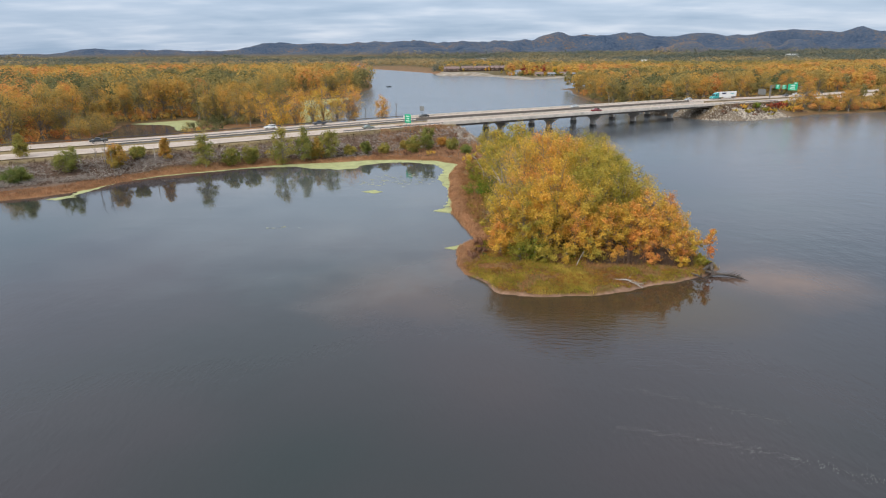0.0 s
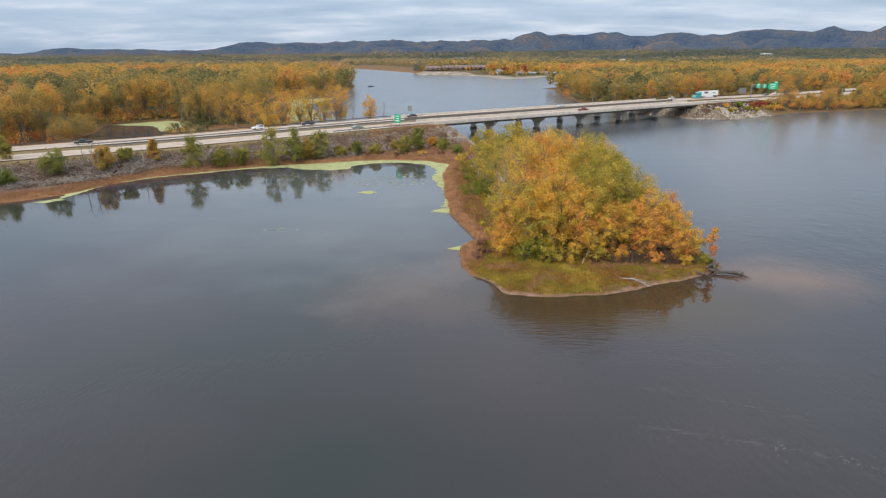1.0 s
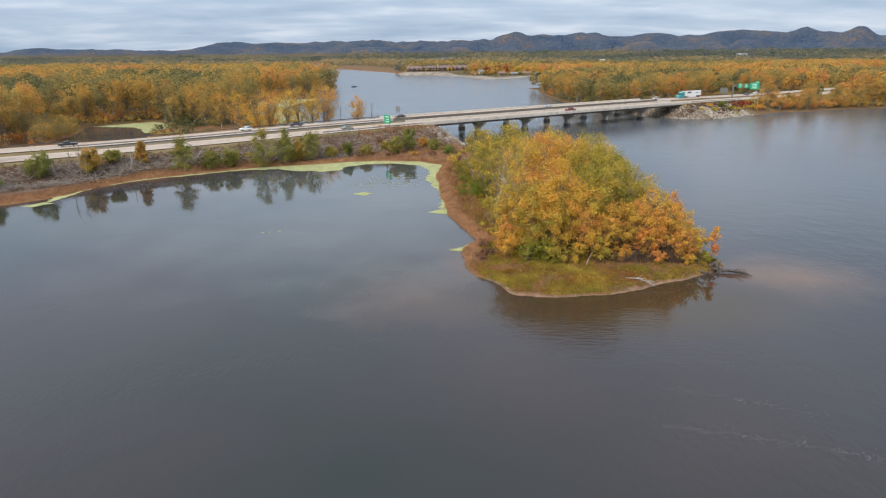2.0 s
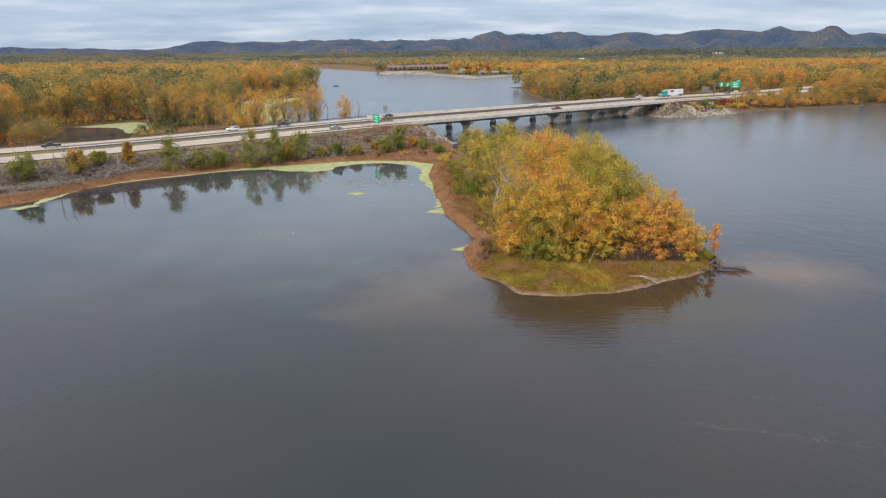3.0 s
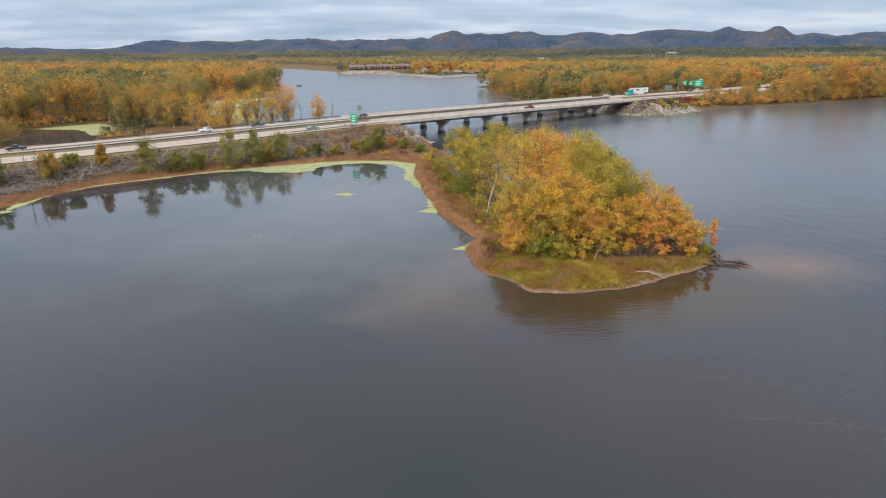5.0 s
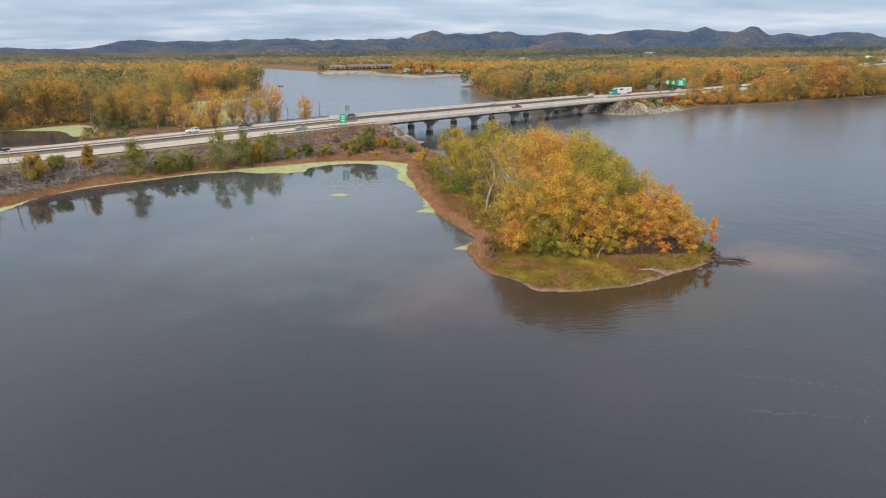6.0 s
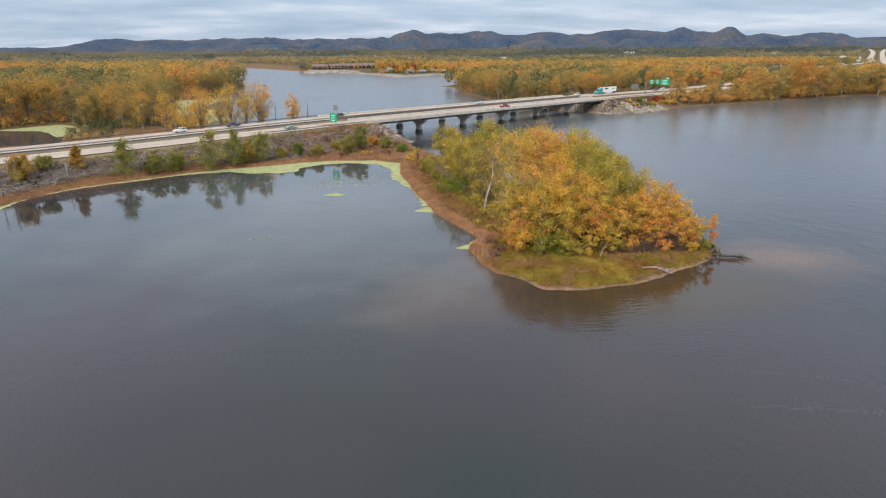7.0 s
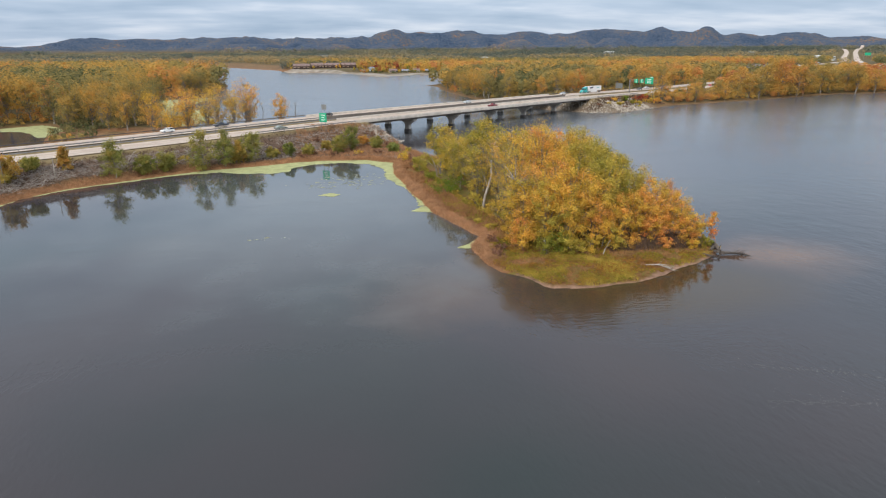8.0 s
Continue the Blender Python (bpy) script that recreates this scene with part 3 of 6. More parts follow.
def build_ground():
    xs = steps((-4950, -2400, 100), (-2400, -1000, 34), (-1000, -400, 20), (-400, -150, 5), (-150, -8, 2.1), (-8, 48, 0.6), (48, 210, 2.2), (210, 420, 3.5), (420, 1000, 20), (1000, 2900, 34), (2900, 4950, 100))
    ys = steps((-300, 60, 40), (60, 82, 3), (82, 130, 0.6), (130, 225, 1.4), (225, 380, 2.2), (380, 700, 6), (700, 1030, 15), (1030, 1150, 4), (1150, 1300, 15), (1300, 2600, 40), (2600, 4300, 26), (4300, 4950, 80))
    X, Y = np.meshgrid(xs, ys)
    x, y = X.ravel(), Y.ravel()
    z, d, s, n, aside = land_height(x, y)
    r = np.hypot(x, y)
    nx, ny = len(xs), len(ys)
    i = np.arange(nx * ny).reshape(ny, nx)
    faces = np.stack([i[:-1, :-1].ravel(), i[:-1, 1:].ravel(), i[1:, 1:].ravel(), i[1:, :-1].ravel()], 1)
    # land out past the view's reach of depth is left off the sheet's corners
    faces = faces[(r[faces[:, 0]] < 4960)]
    island = (y < 196) & (x > -12) & (x < 60)
    causeway = ~island & (n < 0) & (s < 0) & (y > 120)
    wob = fbm(x, y, 7, 44)
    soft = lambda v: np.clip(v, 0, 1)
    west = island & (x < 9 + 2 * wob) & (y > 93)
    grass = soft((island * 1.0) * (1.0 + 0.3 * wob))
    reed = np.where(west, soft((2.7 + 1.6 * wob - d) / 1.0), 0) + np.where(causeway, soft((3.6 + 1.2 * wob + np.clip((-88 - x) * 0.16, 0, 4) - d) / 1.2), 0) + np.where((y > 196) & (y < 245) & (x > -30) & (x < 12), soft(0.6 + wob), 0)
    shore_far = (~island & ~causeway & (y > 255)) * soft((3.5 + 0.006 * r - d) / 3) * 0.45
    meadow = (x > -172) & (x < -60) & (y < 312) & (n > 29) & (s < -30)
    marsh = (x < -50) & (x > -620) & (y > 1090) & (y < 1900) & (d < 130) & (x > -0.42 * y + 300)
    reed = soft(reed + 0.5 * marsh + shore_far + meadow * soft(0.75 + wob))
    scrub = causeway * soft((d - 3.2 - 1.2 * wob) / 1.5) * soft((aside - 1.0) / 1.5)
    verge = soft(1.0 - (aside - 0.6) / 1.2) * ((z > road_z(s) - 3.2) & (np.abs(s) < 900))
    rock = (soft(1.4 - np.abs(s - 147) / 28 + 0.5 * wob) * (n < -9) * (n > -34) + soft(1.2 - np.abs(s + 22) / 9 + 0.4 * wob) * (n < 6) * (n > -24)) * (z < 6.0)
    rock = soft(rock + soft(1 - np.abs(s - 128) / 8) + soft(1 - np.abs(s + 20) / 8)) * (z > -0.6) * (np.abs(n - 4) < 44)
    south = island & (y < 99) & (x > 5)
    sand = np.where(south, soft((0.80 + 0.8 * wob + 0.4 * fbm(x, y, 1.6, 46) - d) / 0.3), 0)
    beach = ((y > 800) & (y < 1135) & (x > -62) & (x < 160)) * soft((np.where(x > 62, 30, 24) - d) / 4) * soft(0.85 + wob)
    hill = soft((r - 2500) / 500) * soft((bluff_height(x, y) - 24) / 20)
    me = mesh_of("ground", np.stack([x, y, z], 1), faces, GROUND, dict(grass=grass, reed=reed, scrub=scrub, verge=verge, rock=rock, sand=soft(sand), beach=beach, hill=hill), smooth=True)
    tagged(new("ground", me), "low banks of dry grass, reed and sand with forested bluffs beyond", "ground", kind="structure")


build_ground()
wm = mesh_of("water", [(-4900, -400, 0), (4900, -400, 0), (4900, 4900, 0), (-4900, 4900, 0)], [(0, 1, 2, 3)], WATER)
tagged(new("water", wm), "calm dark grey lake and river water under cloud", "water", kind="structure")


# ---- road ----
def strip(name, s0, s1, n_list, lift, step, mat, attrs=None):
    """A sheet that follows the road between s0 and s1 over the offsets n_list."""
    ss = np.linspace(s0, s1, max(2, int(abs(s1 - s0) / step) + 1))
    zz = road_z(ss)
    verts = [on_road(s, n, z + lift) for s, z in zip(ss, zz) for n in n_list]
    k = len(n_list)
    faces = [(i * k + j, (i + 1) * k + j, (i + 1) * k + j + 1, i * k + j + 1) for i in range(len(ss) - 1) for j in range(k - 1)]
    values = {key: list(v) * len(ss) for key, v in (attrs or {}).items()}
    return mesh_of(name, [tuple(v) for v in verts], faces, mat, values)


# across one carriageway: gravel edge, shoulder, two lanes with wheel tracks, shoulder
CROSS = [-6.0, -3.6, -3.2, -2.7, -1.9, -1.4, -0.2, 0.2, 1.4, 1.9, 2.7, 3.2, 3.6, 6.0]
TRACK = [0.0, 0.0, 0.35, 0.9, 0.55, 0.9, 0.3, 0.3, 0.9, 0.55, 0.9, 0.35, 0.0, 0.0]


def build_roads():
    for centre, word in ((0.0, "lakeside"), (FAR_N, "river side")):
        for s0, s1 in ((-900, SPAN_A), (SPAN_B, 900)):
            me = strip("road", s0, s1, [centre + c for c in CROSS], 0.0, 12, ROAD, {"track": TRACK})
            tagged(new("road", me), f"worn pale concrete carriageway on the {word} of a motorway", "road", kind="structure")
        for off in (-3.75, 3.75):
            tagged(new("road_line", strip("road_line", -900, 900, [centre + off - 0.09, centre + off + 0.09], 0.03, 12, PAINT_LINE)), "faded painted edge line on the road", "road line", kind="structure")
        verts, faces = [], []
        for k in range(-60, 60):
            o = len(verts)
            for s, n in ((k * 12, -0.08), (k * 12 + 3, -0.08), (k * 12 + 3, 0.08), (k * 12, 0.08)):
                verts.append(tuple(on_road(s, centre + n, float(road_z(s)) + 0.03)))
            faces.append((o, o + 1, o + 2, o + 3))
        tagged(new("lane_dashes", mesh_of("lane_dashes", verts, faces, PAINT_LINE)), "faded broken lane line on the road", "road line", kind="stuff")


build_roads()

# ---- bridges ----
def swept(name, s0, s1, outline, mat, step=9.0):
    """A solid of that cross-section (n, height over the road), swept along the road."""
    ss = np.linspace(s0, s1, max(2, int((s1 - s0) / step) + 1))
    k = len(outline)
    verts = [tuple(on_road(s, n, float(road_z(s)) + h)) for s in ss for n, h in outline]
    quads = [(i * k + j, i * k + (j + 1) % k, (i + 1) * k + (j + 1) % k, (i + 1) * k + j) for i in range(len(ss) - 1) for j in range(k)]
    me = bpy.data.meshes.new(name)
    last = (len(ss) - 1) * k
    me.from_pydata(verts, [], quads + [tuple(reversed(range(k))), tuple(last + j for j in range(k))])
    bm = bmesh.new()
    bm.from_mesh(me)
    bmesh.ops.recalc_face_normals(bm, faces=bm.faces)
    bm.to_mesh(me)
    bm.free()
    me.materials.append(mat)
    return me


def pier_column(name):
    """Hammerhead pier: a rounded wall column that widens into its cap, in the bridge's own axes."""
    rings = [(-3.0, 1.35, 0.8), (3.0, 1.4, 0.82), (3.7, 2.1, 0.86), (4.6, 3.9, 0.92), (5.0, 4.3, 0.95)]
    verts, faces, sides = [], [], 16
    for z, a, b in rings:
        for k in range(sides):
            w = 2 * math.pi * k / sides
            c, sn = math.cos(w), math.sin(w)
            verts.append((b * math.copysign(abs(c) ** 0.45, c), a * math.copysign(abs(sn) ** 0.45, sn), z))
    for i in range(len(rings) - 1):
        for k in range(sides):
            faces.append((i * sides + k, i * sides + (k + 1) % sides, (i + 1) * sides + (k + 1) % sides, (i + 1) * sides + k))
    return mesh_of(name, verts, faces, CONCRETE, smooth=False)


def build_bridge(centre, word):
    ob = tagged(new("road_bridge"), f"low concrete motorway bridge with hammerhead piers, {word} carriageway", "bridge", "pair of motorway bridges")
    a, b = SPAN_A, SPAN_B
    w = 6.0
    deck = part("deck", swept("deck", a, b, [(centre - w, -0.32), (centre - w, -0.02), (centre + w, -0.02), (centre + w, -0.32)], CONCRETE), ob)
    me = strip("wearing_course", a, b, [centre + c * 0.97 for c in CROSS], 0.0, 9, ROAD, {"track": TRACK})
    part("wearing_course", me, deck, "pale concrete wearing course with darker wheel tracks")
    for side in (-1, 1):
        o = centre + side * (w - 0.2)
        # the parapet that faces the lakeside bridge takes the dark girder colour
        dark = side < 0 and centre > 0
        par = part("parapet", swept("parapet", a - 6, b + 6, [(o - 0.25, -0.45), (o + 0.25, -0.45), (o + 0.2, 0.35), (o + 0.11, 0.82), (o - 0.11, 0.82), (o - 0.2, 0.35)], GIRDER if dark else CONCRETE), ob)
        if dark:
            tagged(par, "dark brown parapet")
    for off in (-4.6, -2.3, 0, 2.3, 4.6):
        o = centre + off
        part("girder", swept("girder", a, b, [(o - 0.3, -1.35), (o - 0.3, -1.15), (o - 0.1, -1.05), (o - 0.1, -0.33), (o + 0.1, -0.33), (o + 0.1, -1.05), (o + 0.3, -1.15), (o + 0.3, -1.35)], GIRDER), ob, "weathered dark girder")
    col = pier_column("pier")
    bm = bmesh.new()
    add_box(bm, (1.9, 9.2, 0.75), (0, 0, 5.3), 0.12)
    cap = from_bm("cap", bm, CONCRETE)
    bm = bmesh.new()
    add_box(bm, (1.95, 3.2, 3.4), (0, 0, -0.35), 0.3)
    foot = from_bm("footing", bm, WET_CONCRETE)
    for s in (0, 27, 54, 81, 108):
        s += 7 if centre else 0
        p = part("pier", col, ob)
        p.matrix_basis = Matrix.Translation(on_road(s, centre)) @ Matrix.Rotation(ROAD_TURN, 4, "Z")
        part("cap", cap, p)
        part("footing", foot, p, "dark wet footing at the waterline")
    for s, f in ((a, -1), (b, 1)):
        bm = bmesh.new()
        add_box(bm, (1.4, 11.4, 3.4), (0, 0, 0), 0.08)
        ab = part("abutment", from_bm("abutment", bm, CONCRETE), ob)
        ab.matrix_basis = Matrix.Translation(on_road(s + f * 0.9, centre, 4.9)) @ Matrix.Rotation(ROAD_TURN, 4, "Z")


build_bridge(0.0, "lakeside")
build_bridge(FAR_N, "river-side")


# ---- guard rails ----
def build_rail(n, s0, s1, mat, label, h=0.78):
    ob = tagged(new("guard_rail"), label, "guard rail", "guard rails along the motorway")
    part("rail", swept("rail", s0, s1, [(n - 0.05, h - 0.34), (n + 0.07, h - 0.26), (n - 0.03, h - 0.17), (n + 0.07, h - 0.08), (n - 0.05, h), (n - 0.10, h), (n - 0.10, h - 0.34)], mat, 8), ob)
    bm = bmesh.new()
    add_box(bm, (0.14, 0.18, 1.5), (0, 0, 0))
    post = from_bm("post", bm, mat)
    count = min(60, int((s1 - s0) / 4))
    for k in range(count):
        s = s0 + (k + 0.5) * (s1 - s0) / count
        p = part("post", post, ob)
        p.matrix_basis = Matrix.Translation(on_road(s, n + 0.08, float(road_z(s)))) @ Matrix.Rotation(ROAD_TURN, 4, "Z")


build_rail(FAR_N + 6.6, -330, SPAN_A - 6, RUST, "long weathered guard rail on posts beside the road")
build_rail(FAR_N + 6.6, SPAN_B + 6, 300, RUST, "weathered guard rail on posts beside the road")
build_rail(FAR_N - 6.4, -150, SPAN_A - 6, STEEL, "galvanised guard rail along the grass median")
build_rail(6.4, -150, SPAN_A - 6, STEEL, "galvanised guard rail along the grass median")
build_rail(-6.5, -75, SPAN_A - 6, STEEL, "galvanised guard rail above the lake bank")
build_rail(-6.5, SPAN_B + 6, 190, STEEL, "galvanised guard rail above the rocky bank")

# ---- trees ----


def leaf_arrays(centres, outward, size, rng, loose=0.9):
    """Pointed leaf sprays, three corners each, that face roughly outward from their bough, with that direction as their normal."""
    n = len(centres)
    face = outward + loose * rng.normal(size=(n, 3)) * 0.58
    face /= np.linalg.norm(face, axis=1, keepdims=True) + 1e-9
    a = np.cross(face, rng.normal(size=(n, 3)))
    a /= np.linalg.norm(a, axis=1, keepdims=True) + 1e-9
    b = np.cross(face, a)
    k = (size * rng.uniform(0.6, 1.35, n))[:, None]
    v = np.stack([centres + a * k, centres - a * k * 0.5 + b * k * 0.75, centres - a * k * 0.5 - b * k * 0.75], 1).reshape(-1, 3)
    soft = 0.72 * outward + 0.28 * face
    soft /= np.linalg.norm(soft, axis=1, keepdims=True) + 1e-9
    return v, np.arange(3 * n).reshape(n, 3), np.repeat(soft, 3, axis=0)


def crown_shape(rng, h, r, base, clumps, form):
    """Centres and radii of the boughs' leaf clumps: an uneven oval of boughs, fuller outside than inside."""
    out = []
    mid, half = h * (0.5 + 0.5 * base), h * (0.5 - 0.5 * base)
    lobes = rng.normal(size=(6, 3))
    lobes /= np.linalg.norm(lobes, axis=1, keepdims=True)
    for k in range(clumps):
        f = 1 - 2 * (k + 0.5) / clumps
        w = k * 2.39996 + rng.uniform(-0.4, 0.4)
        flat = math.sqrt(1 - f * f)
        d = np.array([flat * math.cos(w), flat * math.sin(w), f])
        bulge = 0.80 + 0.24 * float(np.max(lobes @ d)) + rng.uniform(-0.10, 0.10)
        reach = bulge * (rng.uniform(0.66, 1.02) if k % 4 else rng.uniform(0.25, 0.6))
        z = d[2]
        wide = 1.0 if form == "round" else ((0.55 - 0.5 * z) if form == "cone" else 0.86 - 0.50 * z)
        if form == "round" and z < 0:
            wide = 1.0 - 0.22 * z * z
        cr = r * rng.uniform(0.20, 0.33) * (40 / max(40, clumps)) ** 0.4 * max(1.0, h / (2.6 * r)) ** 0.6
        out.append((d[0] * r * reach * wide, d[1] * r * reach * wide, mid + half * z * min(1.0, reach + 0.12), cr))
    return out


def wood_runs(rng, h, clumps, girth, lean, twigs=0):
    tip = Vector((lean[0], lean[1], h * 0.78))
    bend = Vector((rng.uniform(-1, 1), rng.uniform(-1, 1), 0)) * h * 0.03
    stem = [Vector((0, 0, -0.5)), tip * 0.3 + bend, tip * 0.62 - bend * 0.5, tip]
    runs = [(stem, [girth * 1.25, girth * 0.8, girth * 0.5, girth * 0.14], 7)]
    for x, y, z, cr in clumps[:: 2 if len(clumps) > 40 else 1]:
        k = min(0.85, max(0.22, z / h * 0.62))
        i = min(2, int(k * 3))
        a = stem[i].lerp(stem[i + 1], k * 3 - i)
        b = Vector((x, y, z)) * 1.0 + Vector((x, y, 0.5 * cr)) * 0.08
        mid = a.lerp(b, 0.5) + Vector((0, 0, -0.05 * h)) * rng.uniform(0.2, 1)
        runs.append(([a, mid, b], [girth * 0.36, girth * 0.22, girth * 0.06], 4))
        for k in range(twigs):
            d = Vector((x, y, 0.35 * h * rng.uniform(0.2, 1.2))).normalized() + Vector(rng.normal(0, 0.45, 3))
            runs.append(([mid.lerp(b, 0.6), b + d * cr * rng.uniform(0.8, 1.7)], [girth * 0.13, 0.012], 3))
    return runs


def build_tree(name, at, h, r, tint, label, leaves=2200, size=0.26, base=0.22, clumps=20, form="round", group="", lean=(0, 0), seed=0, mat=None, spread=0.09, girth=None, twigs=0):
    """A tree: trunk with limbs, and a crown of leaf clumps with gaps between them."""
    rng = np.random.default_rng(seed)
    ob = tagged(new(name), label, "shrub" if name == "shrub" else "tree", group)
    ob.matrix_basis = pose(*at, 0, 0, rng.uniform(0, 360))
    shape = crown_shape(rng, h, r, base, clumps, form)
    shape = [(x + lean[0] * z / h, y + lean[1] * z / h, z, cr) for x, y, z, cr in shape]
    girth = girth or 0.018 * h
    part("trunk", tubes_mesh("trunk", wood_runs(rng, h, shape, girth, lean, twigs), BARK), ob)
    weight = np.array([c[3] ** 2 * rng.uniform(0.05, 1.5) ** 1.5 for c in shape])
    pick = rng.choice(len(shape), leaves, p=weight / weight.sum())
    c = np.array(shape)[pick]
    d = rng.normal(size=(leaves, 3))
    d /= np.linalg.norm(d, axis=1, keepdims=True)
    d[:, 2] += 0.25
    rad = c[:, 3] * rng.uniform(0.05, 1.0, leaves) ** 0.6 * rng.uniform(0.8, 1.55, leaves) * np.where(rng.uniform(size=leaves) < 0.07, 1.7, 1.0)
    # sprays: each clump is drawn out away from the stem and a little upward
    middle = np.array([lean[0] * 0.5, lean[1] * 0.5, h * (0.45 + 0.45 * base)])
    out = (c[:, :3] - middle) / np.array([r, r, h * (0.5 - 0.5 * base)])
    out /= np.linalg.norm(out, axis=1, keepdims=True) + 1e-9
    p = c[:, :3] + d * rad[:, None] * np.array([1.0, 1.0, 0.8]) + out * (rng.uniform(-0.5, 0.8, leaves) * c[:, 3])[:, None]
    p[:, 2] = np.maximum(p[:, 2], 0.25)
    outward = 0.9 * out + 0.35 * d + np.array([0, 0, 0.18])
    outward /= np.linalg.norm(outward, axis=1, keepdims=True) + 1e-9
    tone = tint + np.clip(rng.normal(0, spread, len(shape)), -0.16, 0.12)[pick] + rng.normal(0, 0.035, leaves) + 0.04 * (p[:, 2] / h - 0.5)
    v, f, soft = leaf_arrays(p, outward, size, rng, 1.3)
    part("crown", mesh_of("crown", v, f, mat or LEAF, {"tint": np.repeat(np.clip(tone, 0, 1), 3)}, normals=soft), ob)
    return ob


TONE_WORDS = [(0.3, "olive green"), (0.5, "yellow-green"), (0.68, "golden yellow"), (0.85, "orange"), (2, "rust red")]


def tone_word(v):
    return next(w for top, w in TONE_WORDS if v < top)


# the island's wood, tree by tree: place, height, half-width, tint, fullness; lower and more orange towards the point, taller and greener in the middle
CREST_TREES = [
    (18.7, 118, 18.6, 4.6, 0.62, 0.9), (13.6, 118, 15.6, 4.0, 0.57, 0.3), (23.2, 120, 17.0, 4.0, 0.60, 0.8), (27.5, 125, 17.6, 4.6, 0.43, 0.8), (32.3, 127, 14.6, 3.9, 0.44, 0.8), (22.0, 130, 16.8, 4.6, 0.48, 0.7),
    (15.5, 130, 15.6, 4.4, 0.52, 0.36), (34.0, 120, 11.6, 3.2, 0.42, 0.6), (30.0, 116, 14.6, 4.2, 0.36, 1.0), (25.6, 112, 15.8, 4.6, 0.34, 1.0), (29.3, 106.5, 13.6, 4.4, 0.32, 1.0), (24.2, 104.5, 13.8, 4.2, 0.40, 1.0)]
FRONT_TREES = [
    (33.4, 109.5, 11.2, 3.4, 0.46, 0.8), (18.4, 103.5, 13.8, 3.9, 0.61, 1.0), (21.2, 100.0, 11.6, 3.2, 0.60, 1.0), (14.2, 106, 13.4, 4.2, 0.57, 0.9), (10.6, 105, 10.6, 3.5, 0.55, 0.7), (13.0, 101, 9.6, 3.2, 0.50, 1.0),
    (16.6, 99.6, 8.8, 2.9, 0.50, 1.0), (9.6, 110, 9.4, 3.2, 0.48, 0.4), (9.0, 102.4, 5.6, 2.6, 0.64, 0.8), (26.4, 100.4, 8.8, 3.0, 0.57, 0.9), (30.0, 101.2, 8.4, 3.0, 0.63, 0.8), (33.2, 100.6, 8.2, 2.9, 0.68, 0.8)]
POINT_TREES = [
    (36.0, 102.0, 8.8, 2.9, 0.62, 0.8), (38.6, 101.4, 7.2, 2.4, 0.57, 0.8), (36.8, 105.3, 9.6, 2.2, 0.66, 0.5), (33.6, 104.6, 9.8, 3.2, 0.55, 0.8), (39.6, 98.6, 5.2, 1.8, 0.56, 0.8), (31.4, 98.8, 5.0, 2.0, 0.73, 0.6),
    (36.6, 98.0, 5.6, 2.0, 0.66, 0.7), (23.6, 98.4, 6.4, 2.4, 0.58, 0.8), (12.2, 124, 13.8, 3.8, 0.50, 0.25), (14.5, 147, 16.6, 4.6, 0.33, 0.8), (10.8, 138, 12.6, 3.6, 0.45, 0.28), (16.0, 139, 14.8, 4.4, 0.45, 0.6)]
BACK_TREES = [
    (20.5, 138, 15.6, 4.6, 0.48, 0.7), (26.0, 136, 14.8, 4.2, 0.43, 0.7), (30.0, 134, 13.4, 3.8, 0.42, 0.7), (21.6, 147, 14.2, 4.2, 0.40, 0.7), (9.8, 151, 11.6, 3.8, 0.41, 0.6), (10.0, 160, 12.0, 3.8, 0.41, 0.7),
    (9.0, 170, 13.2, 4.2, 0.40, 0.8), (15.2, 156, 12.8, 4.0, 0.41, 0.7), (16.6, 166, 11.6, 3.8, 0.43, 0.7), (12.6, 179, 10.0, 3.4, 0.41, 0.7), (23.6, 153, 11.6, 3.6, 0.40, 0.7), (27.4, 143, 12.6, 3.8, 0.42, 0.7),
    (19.0, 111.5, 14.8, 4.0, 0.57, 0.7), (28.0, 131, 15.0, 4.0, 0.45, 0.7), (11.4, 113, 12.0, 3.4, 0.50, 0.28)]


def island_trees():
    rng = np.random.default_rng(3)
    for k, (x, y, h, r, tint, full) in enumerate(CREST_TREES + FRONT_TREES + POINT_TREES + BACK_TREES):
        near = y < 128
        area = r * (h * 0.5) / 26
        words = "thin, half-bare" if full < 0.55 else tone_word(tint)
        build_tree("tree", (x, y, height_at(x, y)), h, r, tint, f"{words} autumn broadleaf tree on the wooded island", int((10800 if near else 5800) * area * full) + 700, 0.138 if near else 0.19,
                   (0.17 if x > 24 and y < 103 else 0.14) if h < 11 else 0.2, int(54 + 34 * area), "round", "trees on the island", (rng.uniform(-0.8, 0.8), rng.uniform(-0.8, 0.8)), 100 + k, spread=0.10, girth=0.013 * h, twigs=7 if full < 0.45 else 5 if full < 0.55 else 3)


island_trees()


